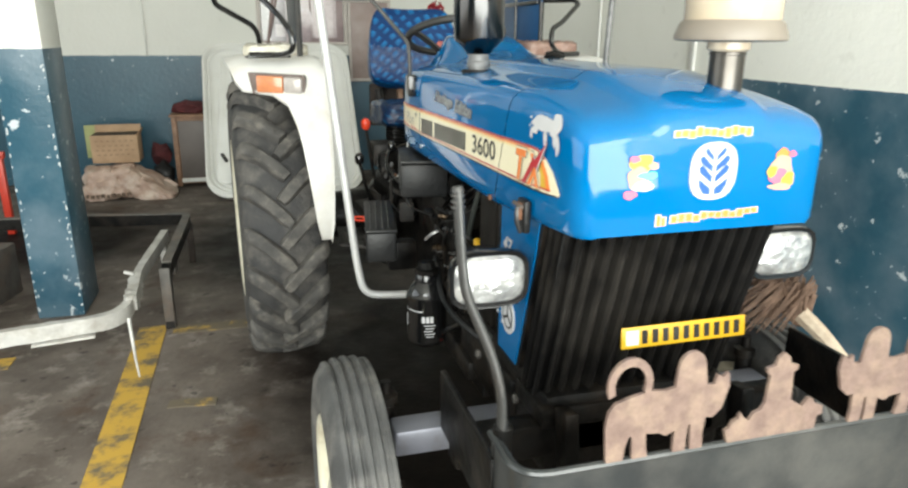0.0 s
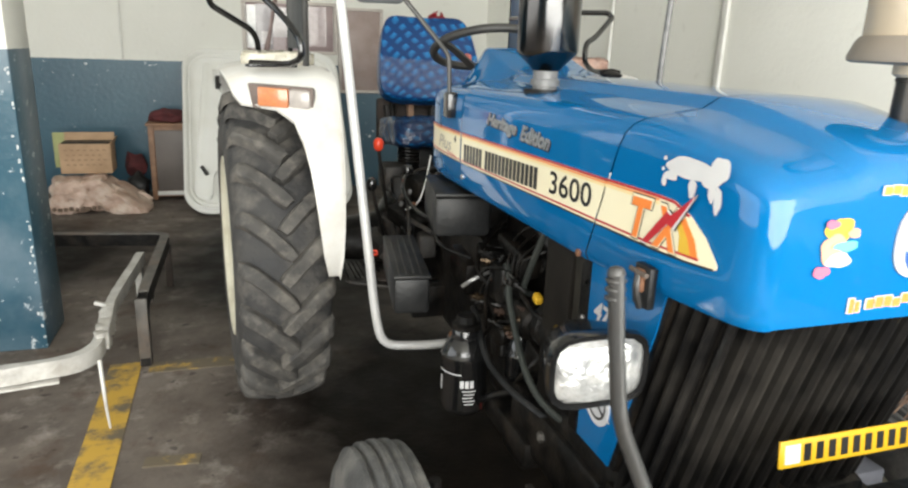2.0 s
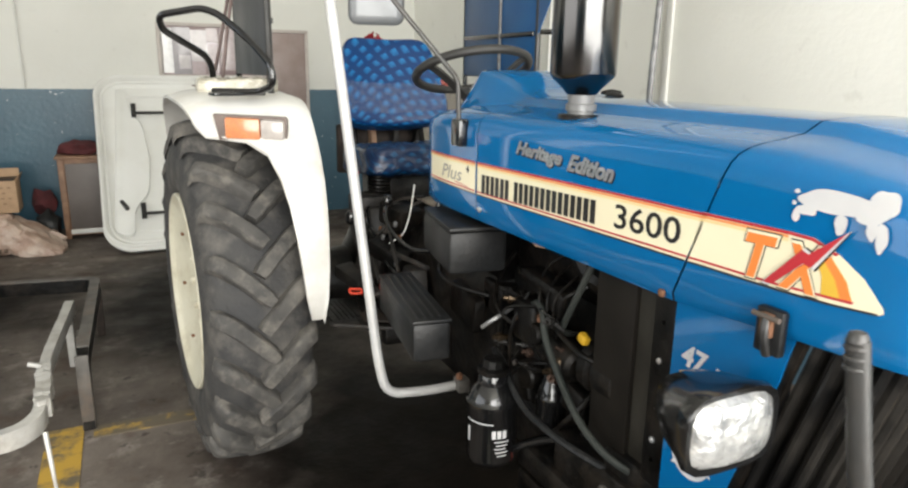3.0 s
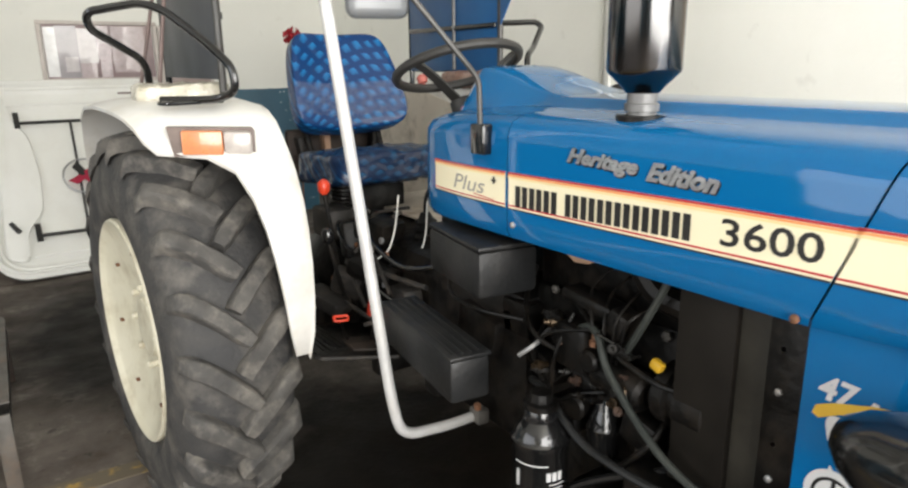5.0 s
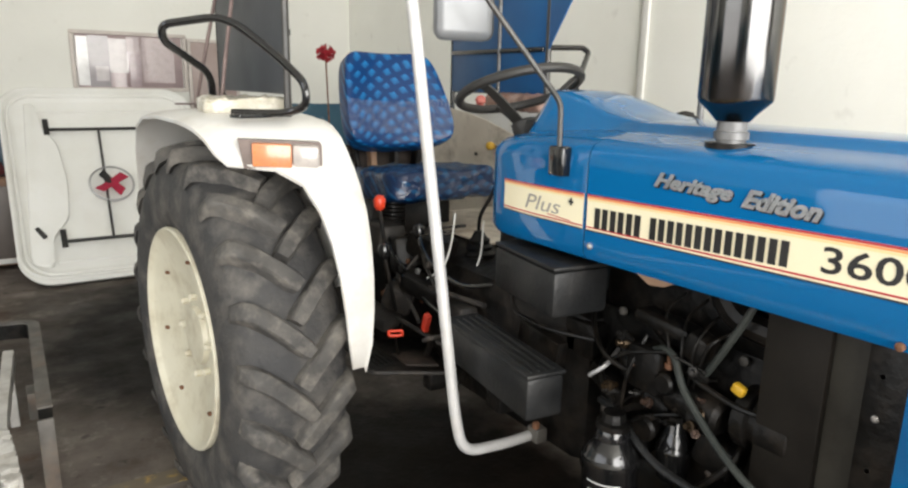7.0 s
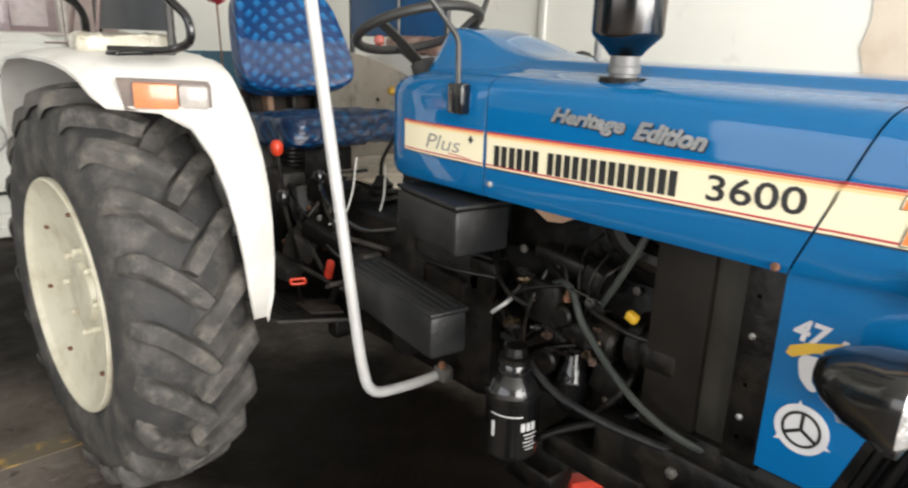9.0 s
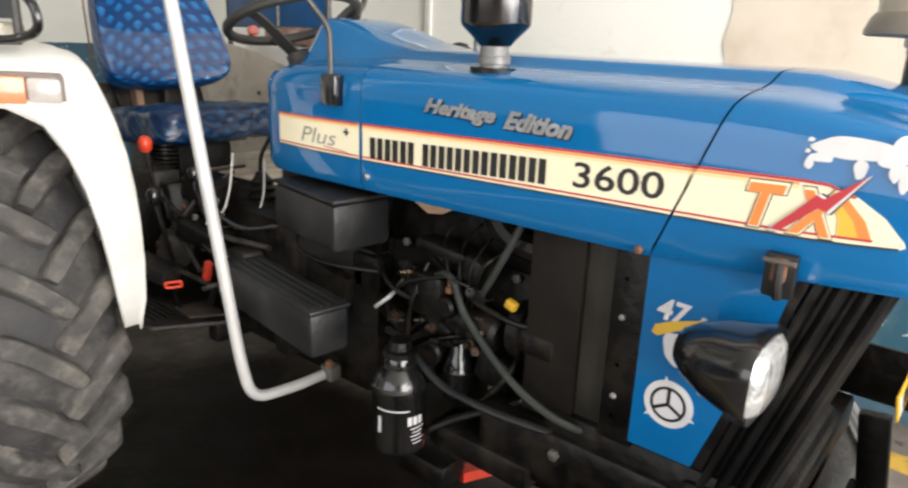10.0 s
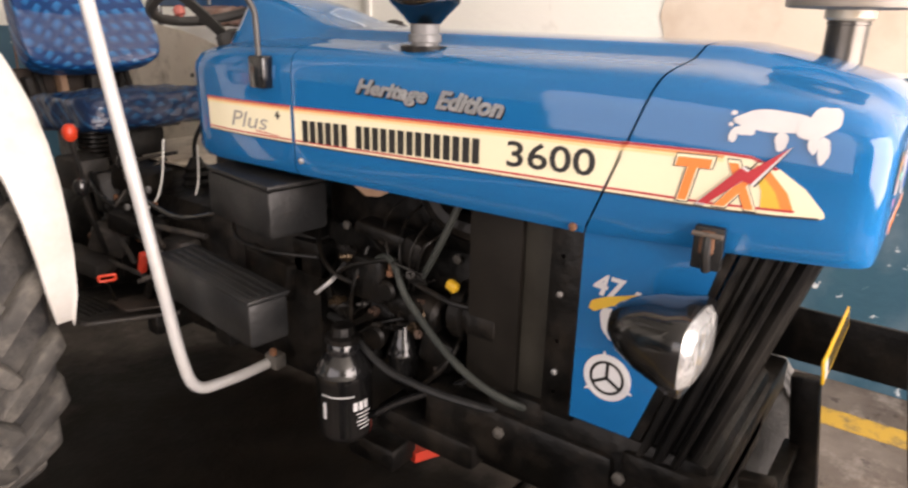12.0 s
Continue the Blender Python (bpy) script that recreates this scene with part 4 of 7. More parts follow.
    if sg > 0:
        part("rail_bar", tubebm([(0.552, -0.095, 1.626), (0.700, -0.150, 1.630), (0.716, -0.165, 1.612), (0.60, -0.25, 1.53), (0.53, -0.30, 1.50), (0.525, -0.31, 1.43), (0.58, -0.28, 1.392), (0.70, -0.22, 1.392)], 0.0112, 10, 0.03), GLOSSBLACK, r, "bent black tube rail")
        return f
    part("rail_bar", tubebm([(s * 0.760, -0.325, 1.392), (s * 0.632, -0.402, 1.392), (s * 0.598, -0.462, 1.415), (s * 0.602, -0.460, 1.475), (s * 0.644, -0.38, 1.543), (s * 0.725, -0.30, 1.625), (s * 0.768, -0.25, 1.645), (s * 0.891, -0.16, 1.623), (s * 0.883, -0.12, 1.583), (s * 0.723, 0.0, 1.494), (s * 0.715, 0.03, 1.38)], 0.0112, 10, 0.05), GLOSSBLACK, r, "bent black tube rail")
    part("rail_foot", boxbm((s * 0.692, -0.367, 1.386), (0.17, 0.05, 0.012), 0.004, Matrix.Rotation(radians(17 * -s), 4, 'Z')), GLOSSBLACK, r)
    for p0, p1, p2 in (((0.694, 0.350, 1.375), (0.648, 0.40, 1.52), (0.600, 0.37, 1.75)), ((0.688, 0.045, 1.385), (0.660, 0.055, 1.56), (0.615, 0.075, 1.80))):
        top = Vector(p2) + (Vector(p2) - Vector(p1)) * 1.4
        part("canopy_rod", tubebm([(s * p0[0], p0[1], p0[2]), (s * p1[0], p1[1], p1[2]), (s * p2[0], p2[1], p2[2]), (s * top.x, top.y, top.z)], 0.0065, 8), RODBROWN, r, "thin brown canopy rod")
        part("rod_foot", boxbm((s * (p0[0] + 0.02), p0[1] - 0.01, 1.392), (0.10, 0.022, 0.006), 0.002), RODBROWN, r)
    return f


fender(-1), fender(1)

# ---- chassis, engine, clutter under the hood ----
DUSTYM = mat("dusty_alloy", (0.032, 0.030, 0.028), (0.014, 0.013, 0.012), 30, 0.5, 0.5, 0.2, 60)
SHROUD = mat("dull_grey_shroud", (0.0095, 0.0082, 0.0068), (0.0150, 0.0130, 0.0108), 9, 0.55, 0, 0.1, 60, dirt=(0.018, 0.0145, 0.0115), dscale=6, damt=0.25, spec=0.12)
STRIPGREY = mat("dusty_grey_strip", (0.026, 0.024, 0.019), (0.036, 0.033, 0.027), 7, 0.55, 0, 0.1, 60, dirt=(0.012, 0.010, 0.008), dscale=5, damt=0.35, spec=0.2)
HOSEGREY = mat("grey_green_hose_rubber", (0.022, 0.026, 0.024), (0.036, 0.040, 0.036), 14, 0.5, 0, 0.15, 80, dirt=(0.020, 0.018, 0.015), damt=0.3, spec=0.3)
eng = new("engine")
eng.parent = tractor
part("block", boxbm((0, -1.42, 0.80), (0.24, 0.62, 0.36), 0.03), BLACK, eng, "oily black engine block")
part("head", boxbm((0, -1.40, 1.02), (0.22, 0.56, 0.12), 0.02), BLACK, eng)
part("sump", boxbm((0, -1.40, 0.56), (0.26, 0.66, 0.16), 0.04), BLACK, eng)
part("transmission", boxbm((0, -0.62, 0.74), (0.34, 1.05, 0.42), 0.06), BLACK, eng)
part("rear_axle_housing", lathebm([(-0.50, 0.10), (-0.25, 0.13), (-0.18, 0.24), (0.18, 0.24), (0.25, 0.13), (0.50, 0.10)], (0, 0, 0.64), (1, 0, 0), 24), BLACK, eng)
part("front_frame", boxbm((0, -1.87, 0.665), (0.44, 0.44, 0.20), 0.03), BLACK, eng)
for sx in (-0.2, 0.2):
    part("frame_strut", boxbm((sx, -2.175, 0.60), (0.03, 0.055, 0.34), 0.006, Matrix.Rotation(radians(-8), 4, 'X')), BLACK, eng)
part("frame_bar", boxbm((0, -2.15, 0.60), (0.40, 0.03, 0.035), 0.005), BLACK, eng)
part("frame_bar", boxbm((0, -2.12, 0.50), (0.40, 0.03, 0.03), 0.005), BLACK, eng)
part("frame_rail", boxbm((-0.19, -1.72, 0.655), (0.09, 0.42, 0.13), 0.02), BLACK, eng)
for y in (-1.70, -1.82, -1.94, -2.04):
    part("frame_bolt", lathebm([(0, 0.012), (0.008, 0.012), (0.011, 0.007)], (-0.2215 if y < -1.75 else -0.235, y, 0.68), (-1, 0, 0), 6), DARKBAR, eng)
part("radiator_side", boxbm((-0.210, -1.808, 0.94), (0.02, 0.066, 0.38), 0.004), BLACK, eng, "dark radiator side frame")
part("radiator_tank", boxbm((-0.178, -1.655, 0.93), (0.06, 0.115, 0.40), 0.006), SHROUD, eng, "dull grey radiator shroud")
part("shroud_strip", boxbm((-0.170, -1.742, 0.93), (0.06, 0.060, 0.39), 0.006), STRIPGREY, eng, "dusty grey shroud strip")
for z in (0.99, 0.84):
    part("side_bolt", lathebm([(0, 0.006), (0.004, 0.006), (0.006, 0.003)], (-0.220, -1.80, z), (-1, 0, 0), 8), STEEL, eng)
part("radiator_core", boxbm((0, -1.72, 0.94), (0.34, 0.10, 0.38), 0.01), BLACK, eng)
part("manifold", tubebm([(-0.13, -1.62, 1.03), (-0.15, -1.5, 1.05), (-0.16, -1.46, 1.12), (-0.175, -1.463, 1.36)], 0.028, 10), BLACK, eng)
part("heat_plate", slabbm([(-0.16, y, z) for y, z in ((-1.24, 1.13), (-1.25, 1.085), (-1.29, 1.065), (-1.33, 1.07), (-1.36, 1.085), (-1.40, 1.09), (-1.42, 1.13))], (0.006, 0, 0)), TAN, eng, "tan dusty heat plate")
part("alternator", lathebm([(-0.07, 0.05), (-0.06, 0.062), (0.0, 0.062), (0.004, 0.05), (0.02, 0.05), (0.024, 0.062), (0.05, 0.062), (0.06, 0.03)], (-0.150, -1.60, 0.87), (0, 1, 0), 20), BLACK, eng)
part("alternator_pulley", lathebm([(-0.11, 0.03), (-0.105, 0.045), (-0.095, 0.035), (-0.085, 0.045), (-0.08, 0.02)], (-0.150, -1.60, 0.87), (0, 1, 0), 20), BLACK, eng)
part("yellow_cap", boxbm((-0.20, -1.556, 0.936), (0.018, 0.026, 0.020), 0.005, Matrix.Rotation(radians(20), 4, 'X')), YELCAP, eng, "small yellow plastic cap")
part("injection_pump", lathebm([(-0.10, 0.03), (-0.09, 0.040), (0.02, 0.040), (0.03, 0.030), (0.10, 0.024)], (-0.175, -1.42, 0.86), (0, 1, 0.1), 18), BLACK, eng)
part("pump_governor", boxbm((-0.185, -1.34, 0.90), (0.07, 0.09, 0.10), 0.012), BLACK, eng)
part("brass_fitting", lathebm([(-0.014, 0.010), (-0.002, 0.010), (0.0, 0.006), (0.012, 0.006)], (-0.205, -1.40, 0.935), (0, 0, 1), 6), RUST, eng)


def oil_filter(x, y, zt, zb, r, label, marks):
    f = new("oil_filter")
    f.parent = tractor
    part("canister", lathebm([(zb, r * 0.80), (zb + 0.008, r * 0.95), (zb + 0.02, r), (zt - 0.085, r), (zt - 0.08, r * 1.05), (zt - 0.07, r * 1.05), (zt - 0.066, r * 0.97), (zt - 0.058, r * 0.93), (zt - 0.045, r * 0.82), (zt - 0.034, r * 0.68), (zt - 0.028, r * 0.60), (zt - 0.005, r * 0.58), (zt, r * 0.52)], (x, y, 0), seg=32), GLOSSBLACK, f, label)
    part("filter_head", lathebm([(zt - 0.004, r * 0.62), (zt + 0.008, r * 0.62), (zt + 0.012, r * 0.45), (zt + 0.03, r * 0.40)], (x, y, 0), seg=10), BLACK, f)
    if marks:
        # printed label: a ring and bars
        def patch(a0, a1, z0, z1, k=6):
            bmk = bmesh.new()
            ra = r + 0.0012
            vs = []
            for i in range(k + 1):
                a = radians(a0 + (a1 - a0) * i / k)
                vs.append((bmk.verts.new((x + ra * math.sin(a), y - ra * math.cos(a), z0)), bmk.verts.new((x + ra * math.sin(a), y - ra * math.cos(a), z1))))
            for (p, q), (s, t) in zip(vs, vs[1:]):
                bmk.faces.new((p, s, t, q))
            part("label_bar", bmk, DECALWHITE, f)
        zm = zt - 0.115
        patch(-95, -25, zm + 0.004, zm + 0.007)
        for a0 in (-28, -16, -4):
            patch(a0, a0 + 9, zm - 0.030, zm - 0.010)
        for i, (a0, a1) in enumerate(((-22, 12), (-18, 8), (-22, 4), (-20, 10), (-16, 6))):
            patch(a0, a1, zm - 0.040 - i * 0.009, zm - 0.037 - i * 0.009)
        patch(-92, -84, zm - 0.05, zm - 0.012)
    return f


oil_filter(-0.289, -1.338, 0.790, 0.562, 0.060, "gloss black spin-on oil filter", True)
oil_filter(-0.165, -1.40, 0.80, 0.66, 0.036, "gloss black fuel filter", False)


def hose(pts, r, m=GLOSSBLACK, name="hose", label=""):
    return part(name, tubebm(pts, r, 8, 0.06), m, eng, label)


hose([(-0.20, -1.355, 0.945), (-0.205, -1.385, 0.962), (-0.215, -1.42, 0.955), (-0.225, -1.45, 0.90), (-0.235, -1.54, 0.828), (-0.245, -1.62, 0.785), (-0.24, -1.70, 0.755), (-0.20, -1.76, 0.73)], 0.0078, HOSEGREY, label="grey rubber hose")
hose([(-0.24, -1.25, 0.80), (-0.25, -1.31, 0.80), (-0.26, -1.37, 0.765), (-0.265, -1.44, 0.735), (-0.26, -1.56, 0.725), (-0.23, -1.66, 0.715), (-0.19, -1.74, 0.70)], 0.0085, BOXGREY)
hose([(-0.19, -1.57, 1.12), (-0.20, -1.545, 1.055), (-0.205, -1.50, 0.965), (-0.20, -1.47, 0.92), (-0.15, -1.45, 0.90)], 0.0075, HOSEGREY)
hose([(-0.15, -1.22, 0.90), (-0.25, -1.27, 0.89), (-0.27, -1.24, 0.86)], 0.005, STEEL, "steel_pipe")
hose([(-0.16, -1.30, 0.98), (-0.20, -1.44, 0.92), (-0.21, -1.58, 0.90), (-0.16, -1.66, 0.90)], 0.006, BLACK)
hose([(-0.10, -1.16, 0.90), (-0.2, -1.2, 0.84), (-0.23, -1.28, 0.80)], 0.008, BLACK)
hose([(-0.14, -1.55, 0.82), (-0.20, -1.56, 0.78), (-0.22, -1.50, 0.70), (-0.17, -1.42, 0.64)], 0.007, BLACK)
# fuel lines, bolts and small brackets on the engine's side
rnd = random.Random(21)
for k in range(4):
    y0 = -1.30 - 0.055 * k
    part("injector_line", tubebm([(-0.20, -1.42 - 0.012 * k, 0.90), (-0.215, -1.40 - 0.03 * k, 0.97 + 0.012 * k), (-0.17, y0 - 0.05, 1.03), (-0.12, y0 - 0.06, 1.06)], 0.0032, 6, 0.04), BLACK, eng)
for k in range(16):
    x, y, z = -0.122, -1.68 + 0.035 * k + rnd.uniform(-0.01, 0.01), (0.70, 0.82, 0.965)[k % 3] + rnd.uniform(-0.012, 0.012)
    part("engine_bolt", lathebm([(0, 0.011), (0.008, 0.011), (0.010, 0.007)], (x, y, z), (-1, 0, 0), 6), DARKBAR, eng)
for c, s, r in (((-0.15, -1.50, 0.76), (0.06, 0.09, 0.07), 12), ((-0.16, -1.30, 0.72), (0.07, 0.08, 0.08), -15), ((-0.15, -1.20, 0.80), (0.05, 0.12, 0.05), 25), ((-0.14, -1.10, 0.88), (0.06, 0.10, 0.09), 0), ((-0.17, -1.36, 1.00), (0.06, 0.14, 0.03), 5), ((-0.18, -1.45, 0.98), (0.05, 0.05, 0.06), 18), ((-0.17, -0.98, 0.82), (0.06, 0.16, 0.10), 8)):
    part("engine_bracket", boxbm(c, s, 0.010, Matrix.Rotation(radians(r), 4, 'X')), BLACK, eng)
for c, ax_d, r, L in (((-0.17, -1.36, 0.82), (0, 1, 0.2), 0.026, 0.07), ((-0.19, -1.48, 0.84), (0, 1, -0.1), 0.03, 0.05), ((-0.15, -1.24, 0.88), (0, 0.3, 1), 0.022, 0.09), ((-0.20, -1.40, 0.89), (1, 0, 0), 0.024, 0.05), ((-0.18, -1.34, 0.76), (1, 0.2, 0), 0.03, 0.06)):
    part("engine_housing", lathebm([(-L / 2, r * 0.8), (-L / 2 + 0.006, r), (L / 2 - 0.006, r), (L / 2, r * 0.7), (L / 2 + 0.012, r * 0.4)], c, ax_d, 14), BLACK, eng)
hose([(-0.10, -1.10, 1.0), (-0.19, -1.16, 0.95), (-0.24, -1.25, 0.90), (-0.20, -1.34, 0.87)], 0.006, BLACK)
hose([(-0.13, -1.64, 0.78), (-0.19, -1.58, 0.72), (-0.23, -1.46, 0.66), (-0.26, -1.38, 0.60)], 0.009, GLOSSBLACK)
hose([(-0.20, -0.88, 0.97), (-0.27, -0.96, 0.93), (-0.29, -1.1, 0.93), (-0.24, -1.22, 0.93)], 0.005, BLACK)
part("pipe_clamp", boxbm((-0.212, -1.015, 0.598), (0.036, 0.044, 0.040), 0.006), DARKBAR, eng)
part("clamp_bolt", lathebm([(0, 0.010), (0.014, 0.010), (0.018, 0.005)], (-0.222, -1.02, 0.618), (0, 0, 1), 6), RUST, eng)
# fuel fittings, banjo bolts, clips and thin lines round the pump
OLDRUST = mat("oily_rust", (0.05, 0.026, 0.016), (0.022, 0.012, 0.008), 40, 0.6, 0.2)
BRASS = mat("dull_brass", (0.07, 0.048, 0.028), (0.035, 0.024, 0.015), 40, 0.4, 0.8)
rnd = random.Random(77)
for k in range(26):
    x, y, z = rnd.uniform(-0.235, -0.17), rnd.uniform(-1.50, -1.26), rnd.uniform(0.80, 0.965)
    d = Vector((-1, rnd.uniform(-0.6, 0.6), rnd.uniform(-0.3, 0.9))).normalized()
    r = rnd.uniform(0.006, 0.013)
    part("fuel_fitting", lathebm([(-0.02, r * 0.6), (0, r * 0.6), (0.001, r), (0.009, r), (0.010, r * 0.55), (0.022, r * 0.5)], (x, y, z), d, 6 if k % 2 else 10), (BLACK, OLDRUST, DUSTYM, BLACK, BRASS, BLACK)[k % 6], eng)
for k in range(8):
    p = Vector((rnd.uniform(-0.22, -0.16), rnd.uniform(-1.50, -1.22), rnd.uniform(0.84, 0.99)))
    q = Vector((rnd.uniform(-0.22, -0.14), rnd.uniform(-1.55, -1.20), rnd.uniform(0.72, 0.98)))
    part("fuel_line", tubebm([p, (p + q) / 2 + Vector((-0.03, rnd.uniform(-0.03, 0.03), 0.02)), q], rnd.uniform(0.0028, 0.0045), 6, 0.05), (BLACK, GLOSSBLACK, DUSTYM, BLACK)[k % 4], eng)
part("front_link", boxbm((-0.20, -1.52, 0.60), (0.10, 0.26, 0.06), 0.012), BLACK, eng)
part("red_bracket", slabbm([(0.0, -1.27, 0.30), (0.10, -1.33, 0.31), (0.13, -1.45, 0.33), (0.10, -1.45, 0.33), (0.07, -1.36, 0.31), (-0.01, -1.31, 0.30)], (0, 0, 0.03)), REDPAINT, eng, "red painted bracket")
part("lower_link", boxbm((-0.04, -1.22, 0.34), (0.10, 0.16, 0.07), 0.012), BLACK, eng)

# step box with ribbed top
RIBBLACK = mat("rubbed_rib_paint", (0.0075, 0.0078, 0.0080), (0.011, 0.011, 0.011), 30, 0.35, 0, spec=0.3)
sb = new("tool_box")
sb.parent = tractor


def prism(pts, z0, z1, bevel=0.008):
    bm = bmesh.new()
    slab(bm, [(x, y, z0) for x, y in pts], (0, 0, z1 - z0))
    bmesh.ops.bevel(bm, geom=bm.edges[:], offset=bevel, segments=2, affect='EDGES', profile=0.5)
    return bm


part("box_body", prism([(-0.404, -0.862), (-0.457, -1.252), (-0.365, -1.263), (-0.312, -0.872)], 0.800, 0.895, 0.010), BOXGREY, sb, "dark grey steel tool box")
part("lid", prism([(-0.405, -0.860), (-0.459, -1.254), (-0.363, -1.266), (-0.310, -0.870)], 0.895, 0.904, 0.003), BOXGREY, sb)
for k in range(4):
    t = 0.16 + k * 0.22
    p, q = Vector((-0.402, -0.89, 0.9045)).lerp(Vector((-0.314, -0.895, 0.9045)), t), Vector((-0.454, -1.24, 0.9045)).lerp(Vector((-0.370, -1.25, 0.9045)), t)
    part("rib", tubebm([p, q], 0.003, 8), RIBBLACK, sb)
part("bracket", boxbm((-0.30, -1.0, 0.74), (0.10, 0.06, 0.10), 0.008), BLACK, sb)
# upper box under the tank
ub = new("battery_box")
ub.parent = tractor
part("box_body", prism([(-0.287, -0.903), (-0.334, -1.180), (-0.183, -1.200), (-0.140, -0.92)], 0.980, 1.088, 0.014), BOXGREY, ub, "dark grey battery box")
part("rim", prism([(-0.286, -0.904), (-0.333, -1.179), (-0.184, -1.199), (-0.141, -0.921)], 1.088, 1.098, 0.003), BOXGREY, ub)
part("dash_side", boxbm((0.0, -0.86, 1.02), (0.28, 0.30, 0.30), 0.04), BLACK, tractor)

# post pipe with its foot turned in
part("canopy_post", tubebm([(0.30, -0.98, 0.60), (0.43, -0.97, 0.60), (0.455, -0.95, 0.72), (0.497, -0.885, 1.42), (0.555, -0.85, 2.15)], 0.0105, 12, 0.05), WORNGREY, tractor)
part("canopy_post", tubebm([(-0.205, -1.005, 0.592), (-0.300, -1.0, 0.588), (-0.432, -0.992, 0.598), (-0.452, -0.985, 0.70), (-0.536, -0.935, 1.55), (-0.60, -0.90, 2.15)], 0.0135, 12, 0.05), PIPEGREY, tractor, "silver painted canopy post pipe")
mr = new("mirror")
mr.parent = tractor
part("arm_block", boxbm((-0.283, -1.122, 1.322), (0.028, 0.048, 0.065), 0.005), GLOSSBLACK, mr)
part("arm", tubebm([(-0.286, -1.122, 1.335), (-0.291, -1.124, 1.447), (-0.440, -1.085, 1.622), (-0.50, -1.07, 1.695)], 0.0062, 8, 0.02), GREYBAR, mr, "thin steel mirror arm")
bm = bmesh.new()
box(bm, (0, 0, 0), (0.135, 0.03, 0.18), 0.022, None, 4)
bmesh.ops.transform(bm, matrix=Matrix.Translation((-0.440, -0.968, 1.662)) @ Matrix.Rotation(radians(-12), 4, 'Z'), verts=bm.verts[:])
part("mirror_shell", bm, GLASSD, mr, "grey rounded mirror shell")

FADED = mat("faded_red_plastic", (0.50, 0.14, 0.11), (0.42, 0.10, 0.08), 14, 0.5)
# dash hump, steering wheel
bm = bmesh.new()
secs = []
for y, z in ((-1.26, 1.402), (-1.22, 1.407), (-1.17, 1.411), (-1.13, 1.4165), (-1.09, 1.424), (-1.05, 1.436), (-1.01, 1.448), (-0.97, 1.458), (-0.93, 1.466), (-0.90, 1.470), (-0.878, 1.466), (-0.866, 1.452), (-0.858, 1.42), (-0.852, 1.36)):
    zb = 1.378 - 0.045 * max(0.0, min(1.0, (y + 1.02) / 0.1))
    k = max(0.0, (z - 1.405) / 0.065)
    xt, xb = 0.122 - 0.010 * k, 0.150 + 0.055 * k
    if y > -0.885:
        xt -= (y + 0.885) * 1.2
        zb = min(zb, z - 0.02)
    half = [(xb, zb), (xb - (xb - xt) * 0.3, zb + (z - zb) * 0.22), (xb - (xb - xt) * 0.62, zb + (z - zb) * 0.55), (xt + 0.006, z - 0.012), (xt, z - 0.004), (xt - 0.010, z), (xt * 0.4, z + 0.002)]
    secs.append([(-a, y, b) for a, b in half] + [(a, y, b) for a, b in half[::-1]])
ring_skin(bm, secs, False, False)
bm.verts.ensure_lookup_table()
part("dash_cowl", bm, BLUE, tractor, "raised blue dash cowl")
st_ = new("steering_wheel")
st_.parent = tractor
SC, SN = Vector((-0.006, -0.630, 1.467)), Vector((0, 0.351, 0.936)).normalized()
STEERBLACK = mat("dull_black_steering_plastic", (0.022, 0.021, 0.020), (0.035, 0.034, 0.032), 14, 0.5, 0, 0.05, 60)
bm = bmesh.new()
torus(bm, SC, SN, 0.180, 0.0135, 44, 10)
part("rim", bm, STEERBLACK, st_, "black steering wheel rim")
u_, v_ = frame_of(SN)
for a in (75, 195, 315):
    o = Vector((1, 0, 0)) * math.cos(radians(a)) + SN.cross(Vector((1, 0, 0))) * math.sin(radians(a))
    q = SN.cross(o) * 0.5
    bm = bmesh.new()
    rings = []
    for k in range(7):
        f = k / 6
        ctr = SC - SN * (0.105 * (1 - f) ** 1.3) + o * (0.025 + 0.150 * f)
        hw_ = 0.017 - 0.004 * f
        rings.append([ctr - q * 2 * hw_ - SN * 0.006, ctr + q * 2 * hw_ - SN * 0.006, ctr + q * 2 * hw_ * 0.8 + SN * 0.006, ctr - q * 2 * hw_ * 0.8 + SN * 0.006])
    ring_skin(bm, rings, True, True)
    part("spoke", bm, STEERBLACK, st_)
part("hub", lathebm([(-0.15, 0.03), (-0.125, 0.042), (-0.10, 0.044), (-0.092, 0.034), (-0.088, 0.01)], SC, SN, 24), STEERBLACK, st_)
part("column", tubebm([SC - SN * 0.14, SC - SN * 0.36 + Vector((0, -0.02, 0))], 0.025, 10), BLACK, st_)
part("spinner_knob", lathebm([(0.0, 0.007), (0.012, 0.007), (0.016, 0.015), (0.032, 0.017), (0.040, 0.010)], SC + Vector((-0.012, 0.168, -0.060)), SN, 14), FADED, st_, "faded red spinner knob")

# seat
DUSTY = mat("dusty_dark_metal", (0.012, 0.011, 0.010), (0.026, 0.023, 0.021), 18, 0.6, 0.1, 0.2, 60, dirt=(0.07, 0.055, 0.042), dscale=12, damt=0.3)
